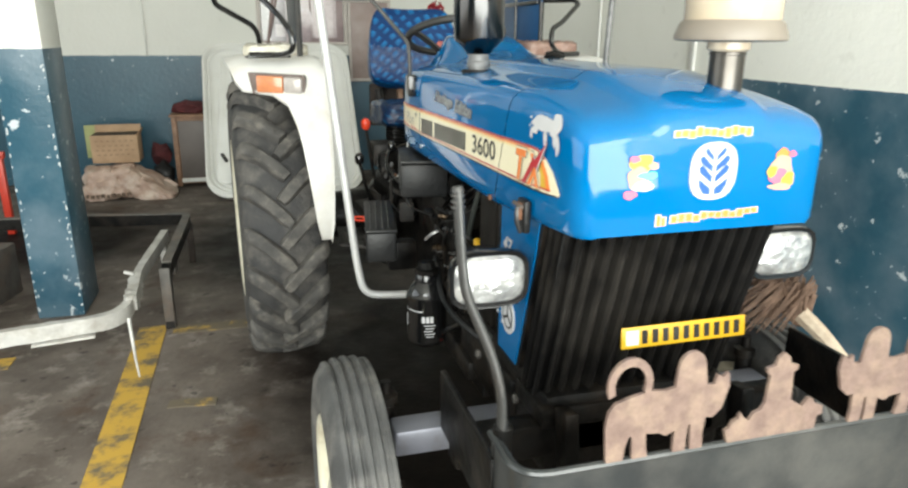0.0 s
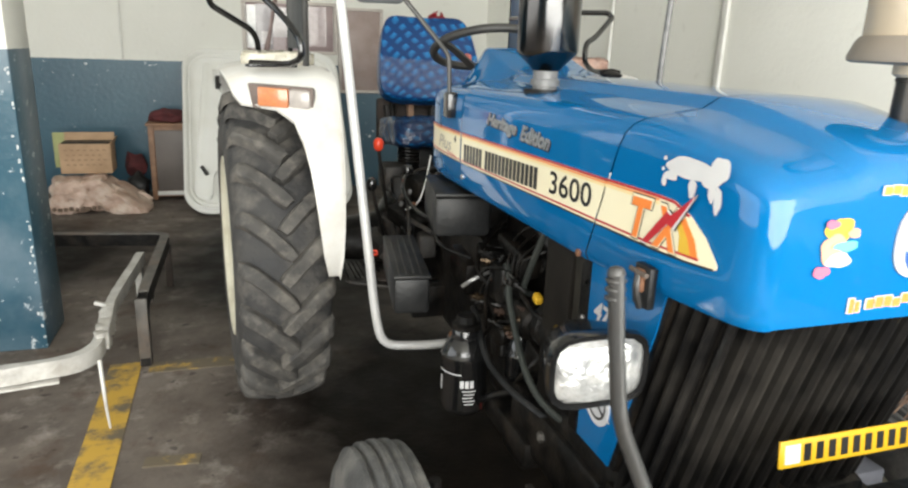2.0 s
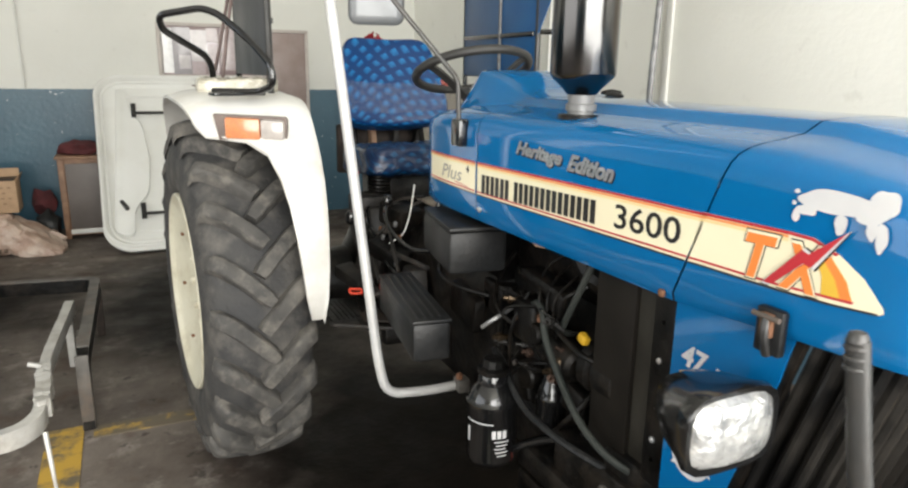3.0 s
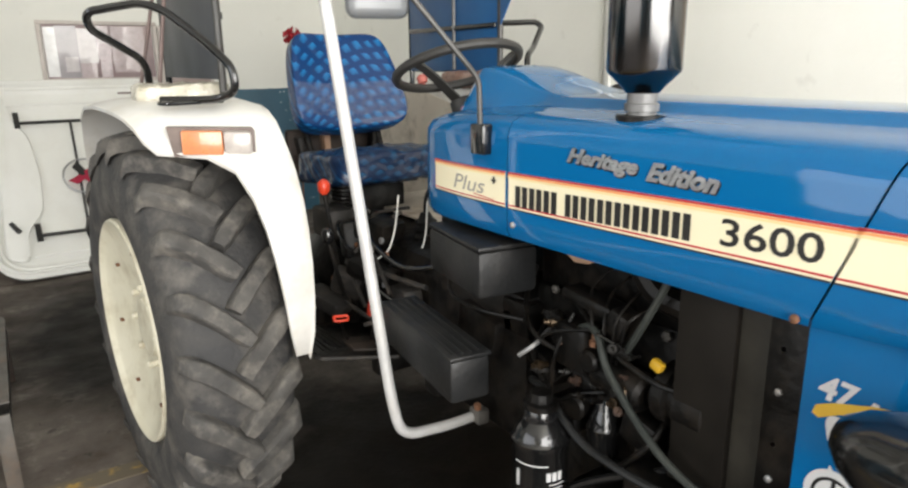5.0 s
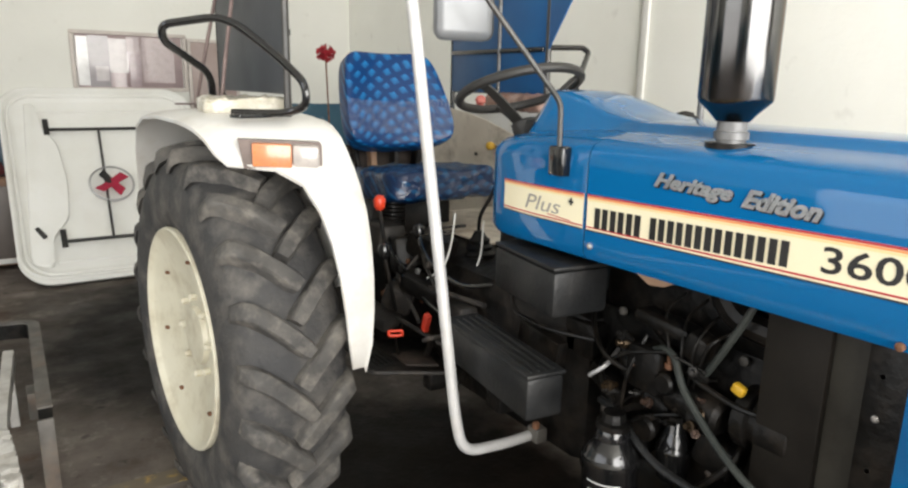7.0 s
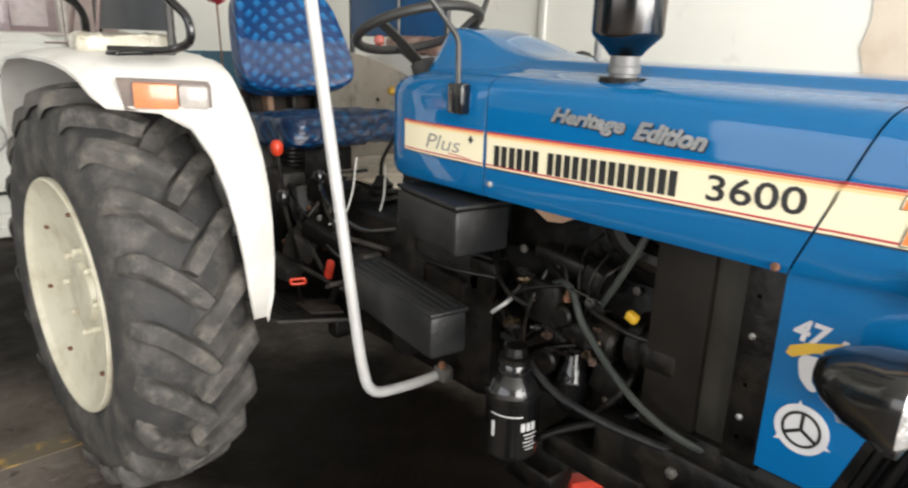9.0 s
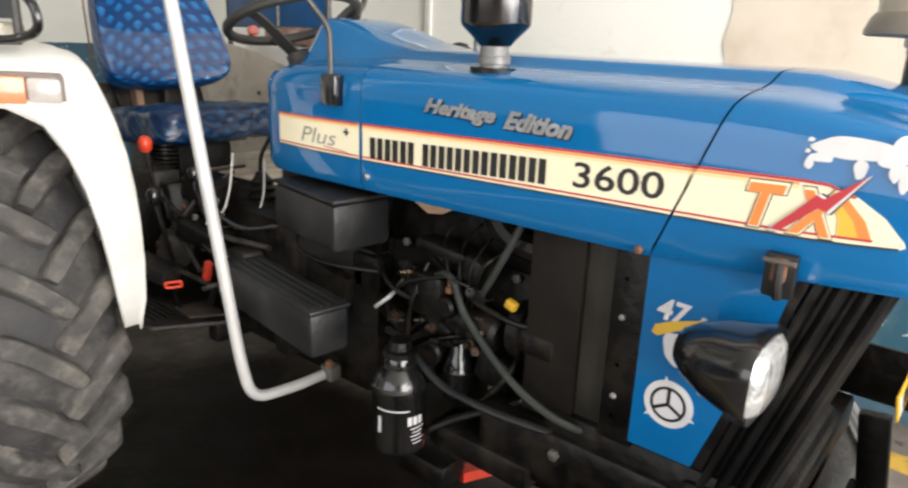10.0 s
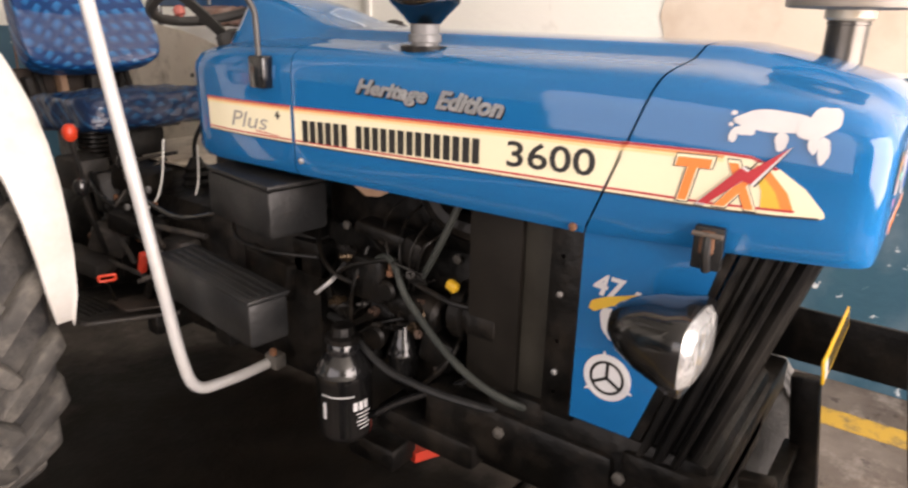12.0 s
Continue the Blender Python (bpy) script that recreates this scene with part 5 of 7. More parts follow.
RUSTY = mat("dusty_rust", (0.034, 0.021, 0.014), (0.016, 0.011, 0.008), 22, 0.7, 0, 0.3, 60)
se = new("driver_seat")
se.parent = tractor
bm = bmesh.new()
bulge_box(bm, (0, 0, 0), (0.44, 0.10, 0.38), 14)
for v in bm.verts:
    k = max(0.0, (v.co.z + 0.18) / 0.36)
    v.co.x *= 1.04 - 0.22 * k ** 2.2
    v.co.y += 0.05 * (v.co.x / 0.22) ** 2 * -1
bmesh.ops.transform(bm, matrix=Matrix.Translation((0.0, 0.186, 1.402)) @ Matrix.Rotation(radians(-22), 4, 'X'), verts=bm.verts[:])
part("backrest", bm, SEATM, se, "blue figured backrest cushion")
bm = bmesh.new()
bulge_box(bm, (0, 0, 0), (0.45, 0.42, 0.118), 26)
bm.normal_update()
bmesh.ops.transform(bm, matrix=Matrix.Translation((0.0, -0.06, 1.124)) @ Matrix.Rotation(radians(-4.5), 4, 'X'), verts=bm.verts[:])
for v in bm.verts:
    v.co += v.normal * (0.010 * noise.noise(v.co * 13) + 0.006 * noise.noise(v.co * 31))
part("cushion", bm, CUSHM, se, "blue figured seat cushion under clear film")
part("seat_pan", boxbm((0, -0.02, 1.075), (0.28, 0.28, 0.03), 0.01), BLACK, se)
part("seat_spring", boxbm((0, 0.05, 0.98), (0.24, 0.30, 0.18), 0.03), BLACK, se)
for k in range(9):
    part("spring_coil", lathebm([(-0.006, 0.040), (-0.004, 0.046), (0.004, 0.046), (0.006, 0.040)], (-0.14, -0.10, 0.955 + k * 0.014), (0.06, 0, 1), 16), BLACK, se)
FILM, _nt, _p = principled("clear_plastic_film")
_p.inputs["Base Color"].default_value = (0.22, 0.27, 0.42, 1)
_p.inputs["Roughness"].default_value = 0.14
_n = _nt.nodes.new("ShaderNodeTexNoise")
_n.inputs["Scale"].default_value, _n.inputs["Detail"].default_value = 9, 3
_bp = _nt.nodes.new("ShaderNodeBump")
_bp.inputs["Strength"].default_value, _bp.inputs["Distance"].default_value = 0.5, 0.010
_nt.links.new(_n.outputs[0], _bp.inputs["Height"])
_nt.links.new(_bp.outputs[0], _p.inputs["Normal"])
_rp = _nt.nodes.new("ShaderNodeMapRange")
_rp.inputs["From Min"].default_value, _rp.inputs["From Max"].default_value, _rp.inputs["To Min"].default_value, _rp.inputs["To Max"].default_value = 0.3, 0.7, 0.10, 0.27
_nt.links.new(_n.outputs[0], _rp.inputs["Value"])
_nt.links.new(_rp.outputs[0], _p.inputs["Alpha"])
src = bpy.data.objects["backrest"].data
bm = bmesh.new()
bm.from_mesh(src)
_c = Vector((0, 0.19, 1.412))
_d = Vector((0, -math.sin(radians(22)) * -1, math.cos(radians(22))))
bmesh.ops.delete(bm, geom=[v for v in bm.verts if not (-0.150 < (v.co - _c).dot(_d) < -0.005 and (v.co - _c).dot(Vector((0, -_d.z, _d.y))) > -0.03)], context='VERTS')
for v in bm.verts:
    v.co += (v.co - _c).normalized() * 0.003 + Vector((0, -0.003, 0))
part("back_film", bm, FILM, se, "clear torn plastic film")
part("back_frame", boxbm((0.0, 0.275, 1.13), (0.40, 0.035, 0.21), 0.012), RUSTY, se, "dusty brown seat back frame")
for k in range(4):
    part("frame_stay", boxbm((-0.15 + 0.1 * k, 0.235, 1.13 + 0.012 * (k % 2)), (0.026, 0.05, 0.16), 0.006, Matrix.Rotation(radians(-9 + 6 * k), 4, 'Y')), (DUSTY, TAN, DUSTY, BLACK)[k], se)
for sx in (-0.15, 0.15):
    part("back_bracket", tubebm([(sx, 0.12, 1.10), (sx, 0.17, 1.20), (sx, 0.24, 1.40)], 0.012, 8), BLACK, se)

# levers
lv = new("gear_levers")
lv.parent = tractor
for x, y, z, kmat, h in ((-0.312, -0.329, 1.106, ORANGEKNOB, 0.32), (-0.26, -0.30, 0.79, ORANGEKNOB, 0.1), (-0.22, -0.42, 1.02, GLOSSBLACK, 0.2), (-0.36, -0.45, 0.98, GLOSSBLACK, 0.2)):
    l_ = part("lever", tubebm([(x + 0.05, y + 0.02, z - h), (x + 0.02, y, z - h * 0.5), (x, y, z - 0.01)], 0.007, 8, 0.05), BLACK, lv)
    part("knob", lathebm([(-0.02, 0.010), (-0.01, 0.018), (0.012, 0.020), (0.024, 0.013), (0.028, 0.004)], (x, y, z), (0, 0, 1), 14), kmat, lv, "orange red knob" if kmat is ORANGEKNOB else "")
# platform plates, control brackets and rods beside the gearbox
BEIGE = mat("dusty_beige_plate", (0.66, 0.60, 0.51), (0.57, 0.51, 0.43), 5, 0.6, 0, 0.1, 50, dirt=(0.24, 0.19, 0.145), dscale=7, damt=0.34)
plat = new("foot_platform")
plat.parent = tractor
part("foot_board", prism([(-0.455, -0.30), (-0.462, -0.585), (-0.272, -0.702), (-0.185, -0.42)], 0.652, 0.664, 0.004), BLACK, plat, "dusty black foot board")
part("front_lip", tubebm([(-0.468, -0.56, 0.660), (-0.462, -0.588, 0.662), (-0.272, -0.704, 0.662)], 0.0065, 8, 0.01), DUSTY, plat)
part("rust_plate", prism([(-0.36, -0.50), (-0.365, -0.60), (-0.285, -0.650), (-0.262, -0.53)], 0.664, 0.672, 0.003), RUSTY, plat, "rusty brown plate")
for k in range(5):
    part("tread_rib", boxbm((-0.435 + k * 0.016, -0.45, 0.666), (0.005, 0.20, 0.006), 0.002), BLACK, plat)
part("board_bracket", boxbm((-0.24, -0.62, 0.615), (0.14, 0.05, 0.06), 0.01), BLACK, plat)
part("beige_plate", boxbm((0.24, -0.18, 0.962), (0.44, 0.56, 0.010), 0.004), BEIGE, plat, "dusty beige platform plate")
part("beige_plate", slabbm([(0.468, y, z) for y, z in ((-0.56, 0.87), (1.00, 0.87), (1.00, 1.20), (0.88, 1.30), (0.74, 1.35), (0.60, 1.368), (0.46, 1.370), (0.30, 1.352), (0.163, 1.325), (0.05, 1.298), (-0.10, 1.255), (-0.30, 1.19), (-0.46, 1.09), (-0.54, 0.98))], (0.006, 0, 0)), BEIGE, plat)
ctl = new("control_linkage")
ctl.parent = tractor
part("red_handle", tubebm([Vector((-0.382, -0.562, 0.752)) + Vector(v) for v in ((0, 0, 0), (-0.017, 0.010, 0.0), (-0.018, 0.011, 0.014), (0.016, -0.010, 0.016), (0.017, -0.010, 0.002), (0, 0, 0))], 0.0042, 8, 0.004), ORANGEKNOB, ctl, "orange red loop handle")
part("handle_stem", tubebm([(-0.382, -0.560, 0.75), (-0.365, -0.54, 0.70), (-0.34, -0.51, 0.66)], 0.005, 8), BLACK, ctl)
part("red_clip", boxbm((-0.30, -0.60, 0.79), (0.018, 0.022, 0.06), 0.004, Matrix.Rotation(radians(20), 4, 'X')), REDPAINT, ctl, "small red clip")
part("brake_pedal", boxbm((-0.35, -0.74, 0.80), (0.07, 0.06, 0.012), 0.004, Matrix.Rotation(radians(-25), 4, 'X')), DUSTY, ctl)
part("pedal_arm", tubebm([(-0.35, -0.72, 0.79), (-0.31, -0.62, 0.70), (-0.24, -0.52, 0.66)], 0.010, 8), BLACK, ctl)
part("rubber_boot", lathebm([(0.0, 0.046), (0.012, 0.050), (0.022, 0.040), (0.034, 0.044), (0.044, 0.033), (0.056, 0.036), (0.066, 0.024), (0.085, 0.014)], (-0.06, -0.53, 0.945), (0, 0.1, 1), 20), BLACK, ctl, "black rubber bellows")
part("bent_lever", tubebm([(-0.06, -0.52, 1.02), (-0.055, -0.515, 1.075), (-0.02, -0.53, 1.14), (0.0, -0.55, 1.22)], 0.006, 8, 0.03), BLACK, ctl)
part("yellow_knob", lathebm([(-0.016, 0.010), (-0.008, 0.016), (0.010, 0.018), (0.020, 0.012), (0.023, 0.003)], (0.43, 0.085, 1.228), (-1, -0.2, 0.2), 14), YELCAP, ctl, "small yellow knob")
part("knob_rod", tubebm([(0.44, 0.085, 1.226), (0.472, 0.09, 1.222)], 0.006, 8), BLACK, ctl)
for y, z in ((0.02, 1.12), (0.16, 1.09), (0.24, 1.18), (-0.10, 1.05)):
    part("plate_bolt", lathebm([(0, 0.010), (0.006, 0.009), (0.009, 0.005)], (0.467, y, z), (-1, 0, 0), 6), DARKBAR, ctl)
rnd = random.Random(12)
for c, s, a in (((-0.17, -0.42, 0.97), (0.10, 0.14, 0.08), 10), ((-0.20, -0.30, 0.92), (0.09, 0.12, 0.12), -12), ((-0.24, -0.50, 0.86), (0.07, 0.16, 0.06), 20), ((-0.22, -0.18, 0.96), (0.10, 0.14, 0.10), 0), ((-0.27, -0.38, 0.80), (0.05, 0.10, 0.09), 30), ((-0.20, -0.62, 0.80), (0.06, 0.18, 0.08), -8), ((-0.30, -0.28, 0.72), (0.08, 0.16, 0.05), 12)):
    part("control_bracket", boxbm(c, s, 0.012, Matrix.Rotation(radians(a), 4, 'X') @ Matrix.Rotation(radians(a * 1.4), 4, 'Z')), DUSTY if rnd.random() < 0.4 else BLACK, ctl)
for p, q, r in (((-0.16, -0.30, 1.0), (-0.27, -0.66, 0.84), 0.006), ((-0.20, -0.22, 0.90), (-0.30, -0.56, 0.78), 0.007), ((-0.10, -0.44, 1.02), (-0.25, -0.40, 0.90), 0.006), ((-0.24, -0.30, 0.84), (-0.22, -0.78, 0.88), 0.008), ((-0.14, -0.56, 1.06), (-0.20, -0.34, 0.98), 0.005), ((-0.31, -0.44, 0.76), (-0.26, -0.70, 0.72), 0.007)):
    m_ = (Vector(p) + Vector(q)) / 2 + Vector((-0.02, 0, 0.015))
    part("control_rod", tubebm([p, m_, q], r, 8, 0.04), DUSTY, ctl)
for k in range(12):
    part("control_nut", lathebm([(0, 0.010), (0.008, 0.010), (0.010, 0.006)], (-0.235 + rnd.uniform(-0.05, 0.03), rnd.uniform(-0.66, -0.22), rnd.uniform(0.78, 1.0)), (-1, 0, 0.2), 6), (RUST, DUSTY, WORNGREY)[k % 3], ctl)
for z0, y0 in ((0.98, -0.30), (0.90, -0.46), (1.02, -0.5)):
    part("control_hose", tubebm([(-0.13, y0 + 0.12, z0 - 0.02), (-0.24, y0 + 0.06, z0), (-0.27, y0 - 0.06, z0 - 0.06), (-0.22, y0 - 0.16, z0 - 0.12), (-0.14, y0 - 0.24, z0 - 0.10)], 0.007, 8, 0.06), GLOSSBLACK, ctl)
part("wiring_loop", tubebm([(-0.17, -0.55, 1.10), (-0.19, -0.56, 1.0), (-0.21, -0.55, 0.93), (-0.25, -0.52, 0.90)], 0.0028, 6), CONDUIT, tractor, "pale hanging wire")
part("wiring_loop", tubebm([(-0.10, -0.60, 1.08), (-0.12, -0.62, 0.98), (-0.13, -0.60, 0.92)], 0.0028, 6), CONDUIT, tractor)

# front tray, guard bars
tr = new("front_tray")
tr.parent = tractor
TZ, TY, TX = 0.865, -2.46, 0.42
# bent front sheet with a rounded corner and a rolled lip
bend = rounded_path([Vector((-TX, -2.335, 0)), Vector((-TX, TY, 0)), Vector((TX - 0.06, TY, 0))], 0.115, 10)
bm = bmesh.new()
rings = []
for i_, p in enumerate(bend):
    d = (bend[min(i_ + 1, len(bend) - 1)] - bend[max(i_ - 1, 0)]).normalized()
    q = Vector((-d.y, d.x, 0)) * 0.010
    z0 = Vector((0, 0, TZ - 0.28))
    z1 = Vector((0, 0, TZ))
    rings.append([p + z0, p + z1, p + q + z1, p + q + z0])
ring_skin(bm, rings, True, True)
part("front_plate", bm, TRAY, tr, "satin black tray front plate", angle=30)
part("rolled_lip", tubebm([p + Vector((0, 0.005, TZ - 0.002)) for p in bend], 0.0065, 8, 0), TRAY, tr)
for sg in (-1, 1):
    part("side_plate", boxbm((sg * TX, -2.19, TZ - 0.105), (0.012, 0.32, 0.13), 0.003), BLACK, tr)
    near = sg < 0
    bm = tubebm([(-0.408, -2.352, 0.80), (-0.408, -2.345, 0.94), (-0.423, -2.331, 1.005), (-0.461, -2.315, 1.10), (-0.465, -2.305, 1.16), (-0.467, -2.290, 1.252)] if near else [(0.405, -2.345, 0.80), (0.428, -2.333, 0.95), (0.447, -2.321, 1.10), (0.468, -2.308, 1.255)], 0.0112 if near else 0.0085, 14, 0.05)
    if near:
        # flat oval section
        bm.verts.ensure_lookup_table()
        for i in range(0, len(bm.verts), 14):
            ring = [bm.verts[i + j] for j in range(14)]
            mx_ = sum(v.co.x for v in ring) / 14
            for v in ring:
                v.co.x = mx_ + (v.co.x - mx_) * 0.68
    bar = part("guard_bar", bm, GREYBAR, tr, "grey bent guard bar")
    if near:
        part("end_cap", lathebm([(0.0, 0.0095), (0.004, 0.0090), (0.008, 0.0070), (0.0095, 0.003)], (-0.467, -2.290, 1.251), (0, 0.1, 1), 16), GREYBAR, bar)
        for k in range(3):
            part("end_ring", lathebm([(-0.0022, 0.0098), (-0.001, 0.0108), (0.001, 0.0108), (0.0022, 0.0098)], (-0.467, -2.2905 - 0.0009 * k, 1.246 - 0.009 * k), (0, 0.12, 1), 16), GREYBAR, bar)
    part("bar_socket", lathebm([(-0.03, 0.016), (0.05, 0.016), (0.055, 0.012)], (sg * 0.405, -2.345, 0.83), seg=14), BLACK, tr)
part("tray_bracket", boxbm((0, -2.06, 0.66), (0.82, 0.06, 0.08), 0.01), BLACK, tr)


# ---- decals and badges ----
def on_side(y, z, off=0.0015):
    return (-hood_w(y) - off, y, z)


def band_z(y):
    """Lower and upper edge of the long decal."""
    t = -y
    if t < 1.239:
        k = (t - 0.885) / 0.354
        return 1.181 + 0.002 * k, 1.256 + 0.005 * k
    k = (t - 1.239) / 0.661
    return 1.183 + 0.009 * k, 1.261 + 0.012 * k


def side_poly(pts, off, thick=0.0008):
    """A thin sticker on the hood's side; pts are (y, z)."""
    bm = bmesh.new()
    slab(bm, [on_side(y, z, off) for y, z in pts], (-thick, 0, 0))
    return bm


JOINT = (-1.8455, -1.8505)


def strip(y0, y1, f0, f1, off, n=8):
    """Part of the long decal between the shares f0 and f1 of its height; ends at the nose follow the slanted joint."""
    bm = bmesh.new()
    rows = []
    for i in range(n + 1):
        y = y0 + (y1 - y0) * i / n
        b, t = band_z(y)
        z0, z1 = b + (t - b) * f0, b + (t - b) * f1
        ya = yb = y
        if (i == n and y1 == JOINT[0]) or (i == 0 and y0 == JOINT[1]):
            ya, yb = y - 0.38 * (z0 - 1.118), y - 0.38 * (z1 - 1.118)
        rows.append([on_side(ya, z0, off), on_side(yb, z1, off), on_side(yb, z1, off + 0.0006), on_side(ya, z0, off + 0.0006)])
    ring_skin(bm, rows, True, True)
    return bm


PEACHD = mat("soft_orange_decal", (0.80, 0.36, 0.13), (0.78, 0.32, 0.11), 6, 0.35, coat=0.3)
dec = new("side_decal")
dec.parent = tractor
for y0, y1, n in ((-0.905, -1.197, 10), (-1.208, JOINT[0], 6), (JOINT[1], -2.045, 4)):
    part("cream_band", strip(y0, y1, 0.0, 1.0, 0.0015, n), CREAM, dec, "cream decal band")
    part("lower_line", strip(y0, y1, 0.085, 0.125, 0.0026, n), RED, dec)
    part("lower_edge", strip(y0, y1, 0.0, 0.035, 0.0026, n), INK, dec)
    part("upper_edge", strip(y0, y1, 0.95, 1.0, 0.0026, n), RED, dec)
    part("upper_orange", strip(y0, y1, 0.895, 0.94, 0.0026, n), PEACHD, dec)
    part("upper_yellow", strip(y0, y1, 0.835, 0.885, 0.0026, n), mat("pale_yellow_decal", (0.82, 0.67, 0.36), (0.80, 0.63, 0.32), 6, 0.35) if y0 > -1.0 else bpy.data.materials["pale_yellow_decal"], dec)
b_, t_ = band_z(-2.045)
tail = [(-2.045, b_), (-2.12, b_ + 0.004), (-2.172, 1.2030), (-2.178, 1.207), (-2.176, 1.213), (-2.150, 1.240), (-2.115, 1.262), (-2.08, t_ - 0.001), (-2.045, t_)]
part("tail", side_poly(tail, 0.0015), CREAM, dec)
part("tail_line", side_poly([(-2.045, b_ + 0.0075), (-2.14, b_ + 0.013), (-2.143, b_ + 0.0165), (-2.045, b_ + 0.0105)], 0.0026), RED, dec)
part("tail_edge", side_poly([(-2.045, b_), (-2.12, b_ + 0.004), (-2.172, 1.2030), (-2.172, 1.2055), (-2.12, b_ + 0.0066), (-2.045, b_ + 0.003)], 0.0026), INK, dec)
part("tail_top", side_poly([(-2.045, t_), (-2.08, t_ - 0.001), (-2.115, 1.262), (-2.112, 1.259), (-2.08, t_ - 0.005), (-2.045, t_ - 0.004)], 0.0026), RED, dec)
part("yellow_sweep", side_poly([(-2.100, b_ + 0.014), (-2.125, b_ + 0.0155), (-2.116, 1.230), (-2.098, 1.250), (-2.090, 1.246), (-2.098, 1.230)], 0.0026), YELLOW, dec)
part("orange_sweep", side_poly([(-2.125, b_ + 0.0155), (-2.140, b_ + 0.0165), (-2.130, 1.232), (-2.106, 1.257), (-2.098, 1.250), (-2.116, 1.230)], 0.0026), ORANGE, dec)


def text_faces(body, shear=0.0, bold=0.0):
    """Outline of a word in the built-in font as points and faces, one unit high capitals."""
    cu = bpy.data.curves.new("word", 'FONT')
    cu.body = body
    cu.shear = shear
    cu.offset = bold
    cu.resolution_u = 3
    ob = bpy.data.objects.new("word", cu)
    scene.collection.objects.link(ob)
    dg = bpy.context.evaluated_depsgraph_get()
    me = bpy.data.meshes.new_from_object(ob.evaluated_get(dg))
    vs = [tuple(v.co) for v in me.vertices]
    fs = [tuple(p.vertices) for p in me.polygons]
    bpy.data.objects.remove(ob)
    bpy.data.meshes.remove(me)
    return vs, fs


def text_bm(body, place, w, h, shear=0.0, grow=0.0, bold=0.0):
    """Word laid by place(u, v), stretched to w by h."""
    vs, fs = text_faces(body, shear, bold)
    x0, x1 = min(v[0] for v in vs), max(v[0] for v in vs)
    y0, y1 = min(v[1] for v in vs), max(v[1] for v in vs)
    bm = bmesh.new()
    bv = [bm.verts.new(place((v[0] - x0) / (x1 - x0) * w, (v[1] - y0) / (y1 - y0) * h)) for v in vs]
    for f in fs:
        try:
            bm.faces.new([bv[i] for i in f])
        except ValueError:
            pass
    if grow:
        bmesh.ops.solidify(bm, geom=bm.faces[:], thickness=grow)
    return bm


def side_place(y0, z0, slope, off):
    return lambda u, v: on_side(y0 - u, z0 + slope * u + v, off)


part("word_plus", text_bm("Plus", side_place(-1.000, 1.2, 0.012, 0.003), 0.125, 0.034, 0.25), GREYINK, dec, "grey italic word on the decal")
part("plus_sign", side_poly([(y - 0.043, z) for y, z in ((-1.108, 1.234), (-1.113, 1.234), (-1.113, 1.229), (-1.118, 1.229), (-1.118, 1.234), (-1.123, 1.234), (-1.123, 1.239), (-1.118, 1.239), (-1.118, 1.245), (-1.113, 1.245), (-1.113, 1.239), (-1.108, 1.239))], 0.003), INK, dec)
part("plus_stroke", side_poly([(-1.085, 1.197), (-1.160, 1.1935), (-1.160, 1.195), (-1.085, 1.199)], 0.003), RED, dec)
part("model_number", text_bm("3600", side_place(-1.706, 1.2085, 0.03, 0.003), 0.155, 0.043, 0.0, 0.0, 0.012), INK, dec, "black model number on the decal")


# maker's name as plain upright bars
def name_bars(y, n, w, gap):
    for k in range(n):
        for q in (0, 1):
            ya = y - k * (w + gap) - q * w * 0.58
            z = 1.1915 + 0.03 * (-1.222 - ya)
            part("name_bar", side_poly([(ya, z), (ya - w * 0.40, z), (ya - w * 0.40, z + 0.043), (ya, z + 0.043)], 0.003), INK, dec)


name_bars(-1.232, 3, 0.036, 0.0065)
name_bars(-1.376, 7, 0.0345, 0.0060)
# two-letter type mark
for ltr, yy, wdt, m_ in (("T", -1.981, 0.050, ORANGE), ("X", -2.040, 0.062, ORANGE)):
    part("letter_edge", text_bm(ltr, side_place(yy + 0.004, 1.1975, 0.03, 0.0034), wdt + 0.010, 0.070, 0.22, 0.0, 0.075), INK, dec)
    part("letter_halo", text_bm(ltr, side_place(yy + 0.002, 1.1993, 0.03, 0.0038), wdt + 0.006, 0.0665, 0.22, 0.0, 0.055), CREAM, dec)
    part("letter", text_bm(ltr, side_place(yy, 1.201, 0.03, 0.0042), wdt, 0.061, 0.22, 0.0, 0.04), m_, dec, "orange type letter")
bolt = [(-2.018, 1.2015), (-2.031, 1.2015), (-2.073, 1.2405), (-2.084, 1.2375), (-2.124, 1.2905), (-2.078, 1.2535), (-2.069, 1.2575)]
bc = [sum(k) / len(bolt) for k in zip(*bolt)]
for name, grow, off, m_ in (("bolt_edge", 0.0055, 0.0046, INK), ("bolt_halo", 0.0035, 0.0050, DECALWHITE), ("bolt", 0.0, 0.0054, RED)):
    part(name, side_poly([(y + math.copysign(grow, y - bc[0]), z + math.copysign(grow * 0.7, z - bc[1])) for y, z in bolt], off), m_, dec, "red bolt stroke" if name == "bolt" else "")


